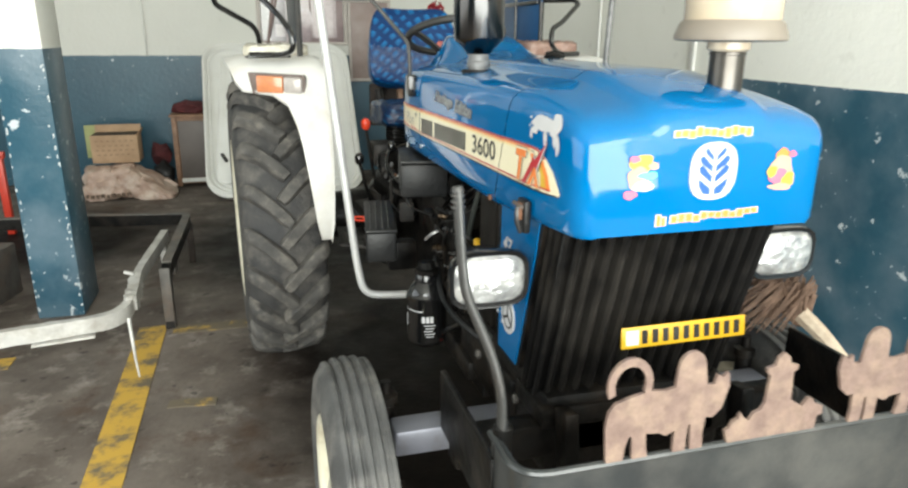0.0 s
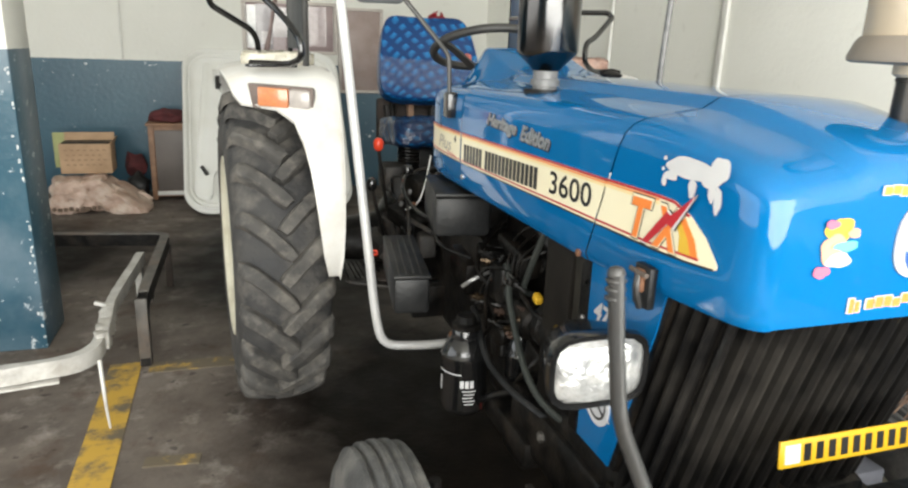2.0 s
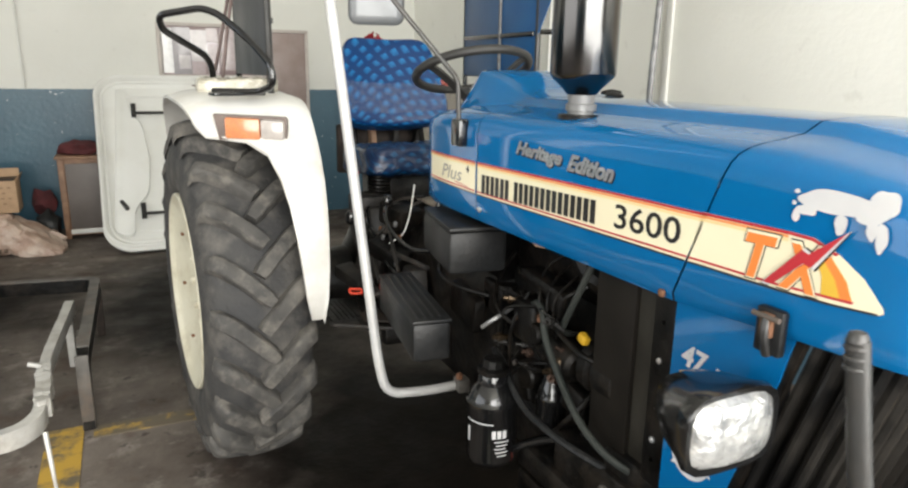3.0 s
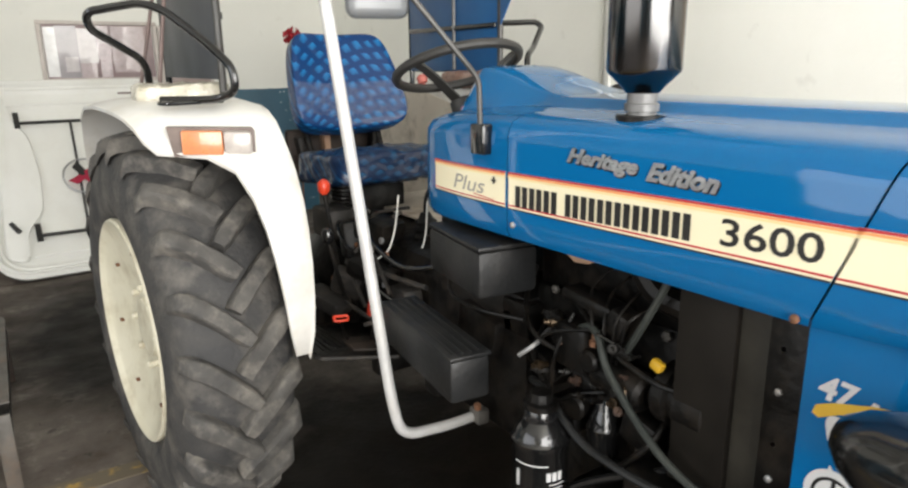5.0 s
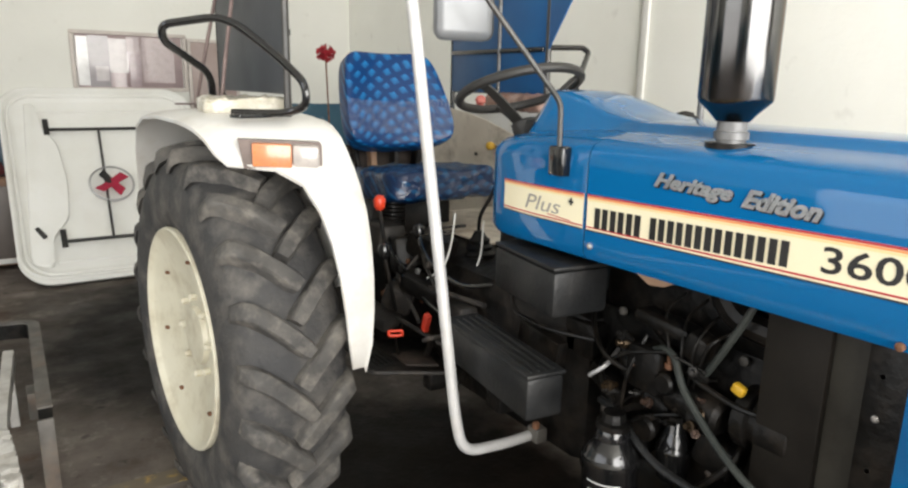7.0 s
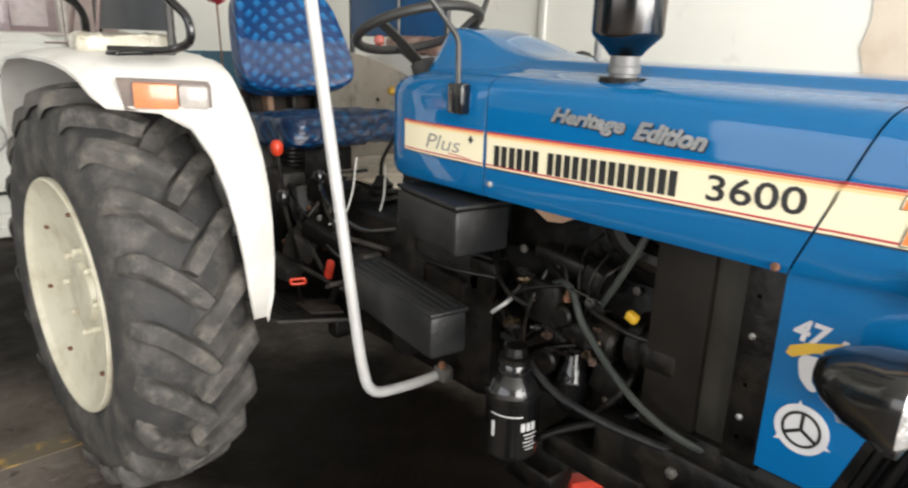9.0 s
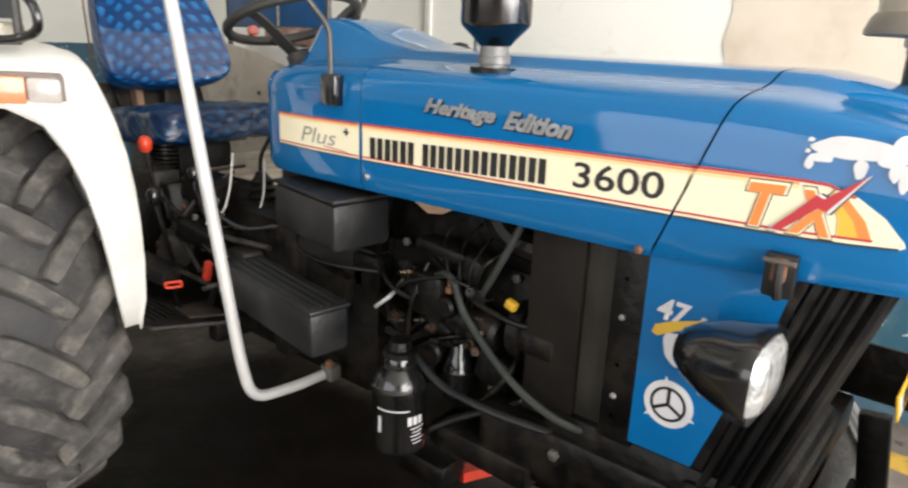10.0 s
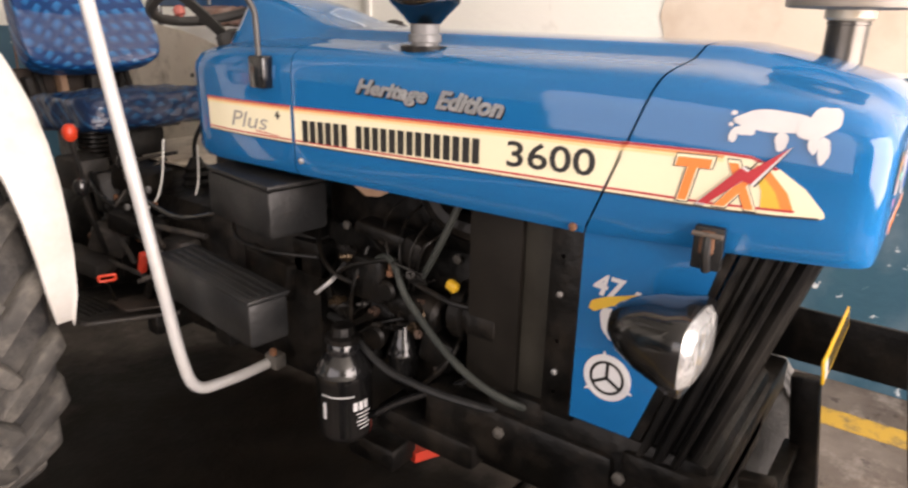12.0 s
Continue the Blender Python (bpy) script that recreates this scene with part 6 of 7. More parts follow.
def blob(name, cy, cz, ry, rz, lobes, seed, m_, parent, place, off, label=""):
    """A plain rounded sticker patch."""
    rnd = random.Random(seed)
    ph = [rnd.uniform(0, 6.28) for _ in range(4)]
    bm = bmesh.new()
    vs = []
    for i in range(36):
        a = 2 * math.pi * i / 36
        k = 1 + lobes * (math.sin(2 * a + ph[0]) * 0.5 + math.sin(3 * a + ph[1]) * 0.6 + math.sin(5 * a + ph[2]) * 0.4)
        vs.append(bm.verts.new(place(cy + ry * k * math.cos(a), cz + rz * k * math.sin(a), off)))
    bm.faces.new(vs)
    return part(name, bm, m_, parent, label)


SIDE = lambda y, z, o: on_side(y, z, o)
stk = new("side_sticker")
stk.parent = tractor
for i, (yc, zc, ry, rz, lob, lb) in enumerate(((-2.103, 1.322, 0.050, 0.0150, 0.10, "plain white sticker patch"), (-2.160, 1.331, 0.0165, 0.0165, 0.12, ""), (-2.146, 1.318, 0.020, 0.014, 0.12, ""), (-2.162, 1.292, 0.0075, 0.0165, 0.12, ""), (-2.150, 1.300, 0.0065, 0.014, 0.1, ""),
                                                   (-2.112, 1.298, 0.0075, 0.0135, 0.12, ""), (-2.066, 1.308, 0.014, 0.0075, 0.15, ""), (-2.052, 1.299, 0.0055, 0.009, 0.1, ""), (-2.050, 1.329, 0.004, 0.003, 0.1, ""), (-2.057, 1.320, 0.0045, 0.003, 0.1, ""), (-2.048, 1.314, 0.003, 0.003, 0.1, ""))):
    blob("sticker_patch", yc, zc, ry, rz, lob, 3 + i, DECALWHITE, stk, SIDE, 0.002 + 0.0003 * i, lb)
for word, yy, zz, sl, wd, hg, lb in (("Heritage", -1.376, 1.2915, -0.035, 0.168, 0.037, "raised chrome script word"), ("Edition", -1.560, 1.288, -0.03, 0.138, 0.033, "")):
    # inky copy set lower paints the raised letters' shadow and lower sides
    part("word_shadow", text_bm(word, side_place(yy - 0.0018, zz - 0.0025, sl, 0.002), wd, hg, 0.42, 0.001, 0.055), INK, tractor)
    part("edition_word", text_bm(word, side_place(yy, zz, sl, 0.0035), wd, hg, 0.42, 0.002, 0.045), SILVERTEXT, tractor, lb)

# side panel stickers
PAN = lambda y, z, o: (-0.2365 - o, y, z)
PANP = lambda y0, z0, sl, o: (lambda u, v: (-0.2365 - o, y0 - u, z0 + sl * u + v))
part("number_mark", text_bm("47", PANP(-1.866, 1.016, -0.05, 0.002), 0.056, 0.038, 0.2, 0.0, 0.03), DECALWHITE, tractor, "white number on the side panel")
part("unread_mark", slabbm([PAN(y, z, 0.002) for y, z in ((-1.928, 1.014), (-1.936, 1.012), (-1.948, 1.036), (-1.940, 1.038))], (-0.0006, 0, 0)), DECALWHITE, tractor)
bm = bmesh.new()
slab(bm, [PAN(y, z, 0.0025) for y, z in ((-1.862, 0.990), (-1.872, 0.986), (-1.90, 1.002), (-1.95, 1.022), (-2.0, 1.036), (-1.99, 1.041), (-1.94, 1.032), (-1.89, 1.016), (-1.866, 1.004))], (-0.0006, 0, 0))
part("yellow_stroke", bm, YELLOW, tractor)
blob("sticker_patch", -1.905, 0.972, 0.022, 0.028, 0.12, 15, DECALWHITE, tractor, PAN, 0.002)
rs = new("round_sticker")
rs.parent = tractor
RC = Vector((-0.2365, -1.905, 0.872))
part("disc", lathebm([(0.0, 0.042), (0.0016, 0.042)], RC, (-1, 0, 0), 32), DECALWHITE, rs, "white round sticker")
for a in (80, 200, 320):
    o = Vector((0, math.cos(radians(a)), math.sin(radians(a))))
    q = Vector((0, -o.z, o.y))
    part("mark", slabbm([RC + o * 0.036 + q * 0.006 + Vector((-0.002, 0, 0)), RC + o * 0.050 + Vector((-0.002, 0, 0)), RC + o * 0.036 - q * 0.006 + Vector((-0.002, 0, 0))], (-0.0006, 0, 0)), DECALWHITE, rs)
bm = bmesh.new()
n = 32
r0 = [(RC.x - 0.0022, RC.y + 0.026 * math.cos(2 * math.pi * i / n), RC.z + 0.026 * math.sin(2 * math.pi * i / n)) for i in range(n)]
r1 = [(RC.x - 0.0022, RC.y + 0.031 * math.cos(2 * math.pi * i / n), RC.z + 0.031 * math.sin(2 * math.pi * i / n)) for i in range(n)]
ring_skin(bm, [r0, r1], True, False)
part("ring", bm, INK, rs)
for a in (90, 210, 330):
    o = Vector((0, math.cos(radians(a)), math.sin(radians(a))))
    q = Vector((0, -o.z, o.y)) * 0.0028
    e = Vector((-0.0022, 0, 0))
    bm = bmesh.new()
    slab(bm, [RC + e - q, RC + e + o * 0.027 - q, RC + e + o * 0.027 + q, RC + e + q], (-0.0004, 0, 0))
    part("spoke", bm, INK, rs)

# latch on the nose's lower edge
lt = new("hood_latch")
lt.parent = tractor
part("latch_plate", boxbm((-0.263, -2.043, 1.140), (0.014, 0.042, 0.064), 0.004), BOXGREY, lt, "dark steel latch plate")
part("latch_hook", boxbm((-0.273, -2.043, 1.150), (0.008, 0.020, 0.034), 0.003), RUST, lt)
part("latch_pin", tubebm([(-0.276, -2.022, 1.162), (-0.276, -2.064, 1.162)], 0.004, 8), DARKBAR, lt)
part("latch_tongue", tubebm([(-0.272, -2.043, 1.165), (-0.278, -2.044, 1.135), (-0.268, -2.045, 1.108)], 0.007, 8, 0.02), INK, lt)
for y, z in ((-1.222, 1.150), (-1.832, 1.128)):
    part("hood_screw", lathebm([(0, 0.007), (0.004, 0.007), (0.006, 0.003)], (-hood_w(y), y, z), (-1, 0, 0), 12), STEEL if y > -1.5 else RUST, tractor)
for z in (1.06, 0.90, 0.80):
    part("panel_screw", lathebm([(0, 0.006), (0.004, 0.004)], (-0.216, -1.80, z), (-1, 0, 0), 10), STEEL, tractor)

# ---- front of the nose ----
FY = -2.2405
FRONTP = lambda x, z, o: (x, FY - o, z)
bd = new("front_badge")
bd.parent = tractor


def super_ring(cx, cz, sx, sz, e, o, n=40):
    out = []
    for i in range(n):
        a = 2 * math.pi * i / n
        c, s = math.cos(a), math.sin(a)
        k = (abs(c) ** e + abs(s) ** e) ** (-1 / e)
        out.append(FRONTP(cx + c * k * sx, cz + s * k * sz, o))
    return out


bm = bmesh.new()
ring_skin(bm, [super_ring(0.003, 1.252, 0.046, 0.050, 2.6, 0.0), super_ring(0.003, 1.252, 0.046, 0.050, 2.6, 0.003)], True, True)
part("badge_plate", bm, DECALWHITE, bd, "white oval badge plate")
for sg in (-1, 1):
    for k in range(4):
        zb = 1.212 + k * 0.019
        w0 = (0.020, 0.027, 0.027, 0.018)[k]
        hgt = (0.026, 0.022, 0.020, 0.016)[k]
        pts = [(0.003 + sg * 0.003, zb), (0.003 + sg * (0.003 + w0 * 0.9), zb + hgt * 0.85), (0.003 + sg * (0.003 + w0), zb + hgt * 1.25), (0.003 + sg * (0.003 + w0 * 0.75), zb + hgt * 1.5), (0.003 + sg * 0.003, zb + hgt * 0.55)]
        if k == 0:
            pts = [(0.003 + sg * 0.004, 1.211), (0.003 + sg * 0.018, 1.213), (0.003 + sg * 0.027, 1.226), (0.003 + sg * 0.029, 1.240), (0.003 + sg * 0.004, 1.222)]
        part("badge_leaf", slabbm([FRONTP(x, z, 0.0034) for x, z in pts], (0, -0.0006, 0)), BADGEBLUE, bd)


def squiggle(name, x0, x1, z, hgt, n, seed, slope):
    """Writing that cannot be read: a row of small bars."""
    g = new(name)
    g.parent = tractor
    rnd = random.Random(seed)
    st_x = (x1 - x0) / n
    for k in range(n):
        x = x0 + k * st_x
        zz = z + slope * (x - x0) + rnd.uniform(-0.15, 0.15) * hgt
        h2 = hgt * rnd.uniform(0.55, 0.95)
        part("mark_back", slabbm([FRONTP(px, pz, 0.001) for px, pz in ((x - 0.001, zz - h2 / 2 - 0.001), (x + st_x, zz - h2 / 2 - 0.001), (x + st_x, zz + h2 / 2 + 0.001), (x - 0.001, zz + h2 / 2 + 0.001))], (0, -0.0008, 0)), DECALWHITE, g)
        part("mark", slabbm([FRONTP(px, pz, 0.002) for px, pz in ((x + 0.001, zz - h2 / 2), (x + st_x - 0.002, zz - h2 / 2), (x + st_x - 0.002, zz + h2 / 2), (x + 0.001, zz + h2 / 2))], (0, -0.0006, 0)), YELLOW if name == "upper_writing" else ORANGE, g)


squiggle("upper_writing", -0.080, 0.072, 1.3185, 0.017, 11, 4, 0.0)
squiggle("lower_writing", -0.100, -0.080, 1.168, 0.022, 2, 6, 0.0)
squiggle("lower_writing", -0.072, 0.104, 1.170, 0.015, 12, 5, 0.04)
PINKD = mat("pink_decal", (0.58, 0.15, 0.23), (0.52, 0.12, 0.19), 20, 0.35)
FLESH = mat("peach_decal", (0.62, 0.38, 0.25), (0.56, 0.32, 0.20), 20, 0.35)
GREEND = mat("mint_decal", (0.15, 0.60, 0.42), (0.13, 0.55, 0.38), 20, 0.35)
for nm, cx, pcs in (("left_sticker", -0.136, ((0.000, 0.018, 0.020, 0.016, YELLOW, 1), (-0.006, -0.006, 0.018, 0.020, FLESH, 2), (0.006, -0.020, 0.018, 0.010, DECALWHITE, 3), (-0.018, -0.034, 0.012, 0.008, PINKD, 4), (0.022, 0.014, 0.010, 0.006, FLESH, 5), (0.012, -0.002, 0.020, 0.006, GREEND, 6), (-0.014, 0.026, 0.010, 0.006, PINKD, 7))),
                    ("right_sticker", 0.143, ((0.000, 0.022, 0.014, 0.012, ORANGE, 11), (0.000, 0.002, 0.022, 0.020, FLESH, 12), (-0.004, -0.016, 0.018, 0.016, PINKD, 13), (0.016, -0.022, 0.012, 0.014, YELLOW, 14), (-0.020, -0.006, 0.010, 0.010, YELLOW, 15), (0.018, 0.024, 0.008, 0.006, PINKD, 16), (0.0, -0.034, 0.024, 0.006, FLESH, 17)))):
    g = new(nm)
    g.parent = tractor
    for i, (dx, dz, rx_, rz_, m_, sd) in enumerate(pcs):
        blob("colour_patch", cx + dx, 1.252 + dz, rx_, rz_, 0.14, sd, m_, g, FRONTP, 0.0012 + 0.0004 * i)

# number plate with plain bars
pl = new("number_plate")
pl.parent = tractor
PRX = Matrix.Translation((0.010, -2.203, 0.934)) @ Matrix.Rotation(radians(-8), 4, 'X')
bm = boxbm((0, 0, 0), (0.268, 0.004, 0.041), 0.002)
bmesh.ops.transform(bm, matrix=PRX, verts=bm.verts[:])
part("plate", bm, PLATEY, pl, "yellow plate")
bm = boxbm((-0.112, -0.0024, 0), (0.026, 0.001, 0.028))
bmesh.ops.transform(bm, matrix=PRX, verts=bm.verts[:])
part("pale_patch", bm, DECALWHITE, pl)
for k in range(10):
    bm = boxbm((-0.086 + k * 0.0222, -0.0026, 0), (0.012, 0.001, 0.026))
    bmesh.ops.transform(bm, matrix=PRX, verts=bm.verts[:])
    part("bar", bm, INK, pl)


# ---- ornaments standing on the tray ----
def ornament(name, cx, outline, label, z0=0.865, flip=1, scale=1.0):
    bm = bmesh.new()
    for pts in outline:
        slab(bm, [(cx + flip * x * scale, TY - 0.001, z0 + 0.003 + z * scale) for x, z in pts], (0, 0.006, 0))
    ob = part(name, bm, PINK, None, "", smooth=False)
    return tagged(ob, label, "ornament", "tray ornaments")


def arc(cx, cz, r, a0, a1, n=12, sx=1.0):
    return [(cx + sx * r * math.cos(radians(a0 + (a1 - a0) * i / n)), cz + r * math.sin(radians(a0 + (a1 - a0) * i / n))) for i in range(n + 1)]


bull = [[(-0.096, 0.0), (-0.099, 0.030), (-0.101, 0.055), (-0.097, 0.076), (-0.086, 0.088), (-0.055, 0.096), (-0.036, 0.099)] + arc(-0.063, 0.113, 0.027, -22, 205, 14) + arc(-0.063, 0.113, 0.039, 205, -18, 18) + [(-0.010, 0.099), (0.0, 0.098), (0.018, 0.101), (0.020, 0.126)] + arc(0.045, 0.126, 0.025, 175, 8, 8) + [(0.076, 0.098), (0.090, 0.097), (0.094, 0.112), (0.104, 0.106), (0.114, 0.113), (0.119, 0.092), (0.108, 0.058), (0.092, 0.046), (0.080, 0.048), (0.077, 0.022), (0.080, 0.0), (0.056, 0.0), (0.053, 0.040), (0.049, 0.040), (0.047, 0.018), (0.048, 0.0), (0.024, 0.0), (0.024, 0.034), (0.018, 0.032), (0.008, 0.028), (-0.004, 0.034), (-0.028, 0.036), (-0.026, 0.016), (-0.022, 0.0), (-0.050, 0.0), (-0.053, 0.034), (-0.058, 0.036), (-0.064, 0.020), (-0.066, 0.0)]]
bull = [[(x * 0.93, z * 1.10) for x, z in bull[0]]]
ornament("ornament", -0.196, bull, "glittery pink cut-out board ornament standing on the tray")
ornament("ornament", 0.228, bull, "glittery pink cut-out board ornament facing inwards on the tray", flip=-1)
tower = [[(-0.085, 0.0), (-0.092, 0.022), (-0.084, 0.026), (-0.080, 0.036), (-0.070, 0.040), (-0.066, 0.050), (-0.060, 0.040), (-0.050, 0.034), (-0.042, 0.046), (-0.030, 0.050), (-0.024, 0.060), (-0.021, 0.108), (-0.028, 0.112), (-0.028, 0.120), (-0.014, 0.124), (-0.010, 0.136), (0.0, 0.144), (0.010, 0.136), (0.014, 0.124), (0.028, 0.120), (0.028, 0.112), (0.021, 0.108), (0.024, 0.060), (0.036, 0.052), (0.048, 0.044), (0.058, 0.058), (0.066, 0.056), (0.072, 0.046), (0.088, 0.040), (0.090, 0.026), (0.080, 0.022), (0.078, 0.0)]]
ornament("ornament", 0.008, tower, "glittery pink tower-shaped cut-out board on the tray")


# ---- panels and pad on the fenders ----
for sg in (-1, 1):
    sp = new("canopy_side_sheet")
    sp.parent = tractor
    yf, yr = (-0.215, 0.48) if sg < 0 else (-0.10, 0.58)
    ym, yl = (yf + yr) / 2, yr - yf
    part("outer_sheet", boxbm((sg * 0.566, ym, 1.86), (0.008, yl, 0.84), 0.003), SLATE, sp, "dark slate outer sheet")
    part("inner_sheet", boxbm((sg * 0.556, ym, 1.86), (0.010, yl - 0.01, 0.83), 0.003), CANVASBLUE, sp, "blue inner sheet")
    part("front_edge", tubebm([(sg * 0.56, yf, 1.38), (sg * 0.56, yf, 2.28)], 0.012, 8), GREYBAR, sp)
    part("rear_edge", tubebm([(sg * 0.56, yr, 1.36), (sg * 0.56, yr, 2.28)], 0.012, 8), GLOSSBLACK, sp)
    part("cross_bar", boxbm((sg * 0.546, ym, 1.62), (0.012, yl - 0.02, 0.020), 0.003), GLOSSBLACK, sp)
    if sg > 0:
        part("mid_post", tubebm([(0.545, 0.20, 1.45), (0.545, 0.20, 2.28)], 0.008, 8), WORNGREY, sp)
        part("corner_gusset", slabbm([(0.552, -0.11, 1.62), (0.552, -0.11, 2.25), (0.552, -0.42, 2.25), (0.552, -0.40, 2.05)], (0.006, 0, 0)), CANVASBLUE, sp, "blue corner sheet")
FOAMW = mat("clear_wrapped_foam", (0.50, 0.47, 0.37), (0.62, 0.59, 0.52), 30, 0.25, 0, 0.9, 60, coat=0.6, dirt=(0.34, 0.30, 0.22), dscale=18, damt=0.3)
FOAMB = mat("brown_padding", (0.30, 0.17, 0.13), (0.42, 0.30, 0.25), 22, 0.5, 0, 0.6, 50, dirt=(0.10, 0.05, 0.04), dscale=14, damt=0.35)
for sg, c, m_, lb in ((-1, (-0.655, -0.10, 1.404), FOAMW, "foam pad wrapped in clear film"), (1, (0.60, 0.02, 1.41), FOAMB, "brown padded wrapping on the fender")):
    bm = bmesh.new()
    bulge_box(bm, c, (0.265, 0.15 if sg < 0 else 0.40, 0.050 if sg < 0 else 0.07), 16)
    for v in bm.verts:
        v.co += Vector((0.004, 0.004, 0.010)) * noise.noise(v.co * 32) + Vector((0.3, 0.3, 1)) * 0.006 * noise.noise(v.co * 80)
    part("wrapped_pad", bm, m_, tractor, lb)
PETAL = mat("dark_red_petal", (0.36, 0.010, 0.022), (0.22, 0.006, 0.014), 40, 0.7, 0, 0.2, 80)
bm = bmesh.new()
rnd = random.Random(3)
for k in range(140):
    d = Vector((rnd.gauss(0, 1), rnd.gauss(0, 1), rnd.gauss(0, 1))).normalized()
    p = Vector((0.66, 2.32, 1.665)) + Vector((d.x * 0.058, d.y * 0.058, d.z * 0.050)) * rnd.uniform(0.5, 1.0)
    u, v = frame_of(d)
    a = rnd.uniform(0, 6.28)
    e, g = u * math.cos(a) + v * math.sin(a), v * math.cos(a) - u * math.sin(a)
    slab(bm, [p - e * 0.007, p + g * 0.015 + d * 0.007, p + e * 0.015 + d * 0.017, p - g * 0.015 + d * 0.007], d * 0.0015)
fl = tagged(part("flower", bm, PETAL, None, smooth=False), "small dark red artificial flower tied on a thin stick", "flower")
part("stick", tubebm([(0.66, 2.32, 1.64), (0.675, 2.32, 1.2), (0.66, 2.34, 0.0)], 0.006, 6), RUST, fl)

# ---- broom and tape at the front ----
HANDLEM = mat("pale_bundled_straw", (0.46, 0.38, 0.29), (0.34, 0.27, 0.20), 40, 0.8, 0, 0.4, 120)
br = thing("broom", "dry coir broom stuck upside down beside the tray", "broom")
bm = bmesh.new()
rnd = random.Random(8)
for k in range(240):
    a, r = rnd.uniform(0, 6.28), rnd.random() ** 0.5
    p0 = Vector((0.545, -1.93, 0.775)) + Vector((math.cos(a) * r * 0.014, math.sin(a) * r * 0.014, 0))
    d = Vector((-0.040 + math.cos(a) * r * 0.060, 0.02 + math.sin(a) * r * 0.050, 0.105 + rnd.uniform(-0.03, 0.02)))
    droop = Vector((-0.045 + math.cos(a) * r * 0.03, 0.03 + math.sin(a) * r * 0.02, -0.055 - 0.05 * rnd.random()))
    tube(bm, [p0, p0 + d * 0.6, p0 + d, p0 + d + droop], (0.0032, 0.0016), 4, 0)
tagged(part("bristles", bm, STRAW, br, "brown coir bristles"), kind="stuff")
part("handle", tubebm([(0.53, -1.94, 0.81), (0.57, -1.99, 0.76), (0.63, -2.06, 0.66)], (0.022, 0.018), 8), HANDLEM, br)

# ---- roof canopy leaning on the wall ----
CANWHITE = mat("white_gelcoat", (0.82, 0.82, 0.79), (0.78, 0.78, 0.74), 2, 0.35, 0, 0.02, 60, coat=0.3, dirt=(0.60, 0.57, 0.50), dscale=2.5, damt=0.12)
can = thing("tractor_canopy", "white fibreglass tractor roof leaning against the wall", "canopy")
CM = Matrix.Translation((-0.56, 3.27, 0.02)) @ Matrix.Rotation(math.atan2(1.33, 1.14), 4, 'X')


def canp(u, v, n):
    return CM @ Vector((u, v, n))


def rrect(hx, v0, v1, r, n, k=8):
    out = []
    for cx, cv, a0 in ((hx - r, v1 - r, 0), (-hx + 0.05 + r, v1 - r, 90), (-hx + 0.05 + r, v0 + r, 180), (hx - r, v0 + r, 270)):
        for i in range(k + 1):
            a = radians(a0 + 90 * i / k)
            out.append(canp(cx + r * math.cos(a), cv + r * math.sin(a), n))
    return out


CL = 1.74
bm = bmesh.new()
ring_skin(bm, [rrect(0.68, 0.06, CL - 0.06, 0.2, -0.10), rrect(0.735, -0.01, CL - 0.01, 0.22, -0.03), rrect(0.75, -0.035, CL, 0.22, 0.05), rrect(0.745, -0.03, CL - 0.005, 0.22, 0.06), rrect(0.72, 0.0, CL - 0.03, 0.20, 0.06), rrect(0.70, 0.05, CL - 0.05, 0.19, 0.02), rrect(0.66, 0.09, CL - 0.09, 0.17, 0.0), rrect(0.64, 0.11, CL - 0.11, 0.16, -0.005)])
part("roof_shell", bm, CANWHITE, can, "white fibreglass shell")
part("edge_band", tubebm([canp(-0.685, 0.25, 0.058), canp(-0.685, CL * 0.5, 0.060), canp(-0.685, CL - 0.25, 0.058)], 0.008, 6), mat("perished_seal", (0.45, 0.38, 0.30), (0.25, 0.20, 0.15), 30, 0.7), can)
# moulded pocket along one edge, lips and ribs of the shell
pocket = rounded_path([Vector((-0.615, CL - 0.16, 0)), Vector((-0.615, 0.16, 0)), Vector((-0.47, 0.115, 0)), Vector((-0.46, 0.36, 0)), Vector((-0.33, 0.52, 0)), Vector((-0.30, 0.85, 0)), Vector((-0.33, CL - 0.52, 0)), Vector((-0.42, CL - 0.38, 0)), Vector((-0.45, CL - 0.115, 0)), Vector((-0.615, CL - 0.16, 0))], 0.07, 4)[1:-1]
bm = bmesh.new()
cen = sum(pocket, Vector()) / len(pocket)
ring_skin(bm, [[canp(p.x, p.y, -0.004) for p in pocket], [canp(p.x, p.y, 0.016) for p in pocket], [canp(p.x + (cen.x - p.x) * 0.05, p.y + (cen.y - p.y) * 0.02, 0.026) for p in pocket]], True, True)
part("side_pocket", bm, CANWHITE, can, "raised moulded pocket", angle=50)
for hx, r_, n_, q in ((0.735, 0.215, 0.060, 0.009), (0.690, 0.185, 0.022, 0.012)):
    loop = rrect(hx, 0.75 - hx, CL - 0.75 + hx, r_, n_)
    part("lip", tubebm(loop + [loop[0]], q, 8, 0), CANWHITE, can)
for v in (CL - 0.20, 0.17):
    part("shell_rib", tubebm([canp(-0.44, v, 0.0), canp(0.60, v, 0.0)], 0.010, 8), CANWHITE, can)
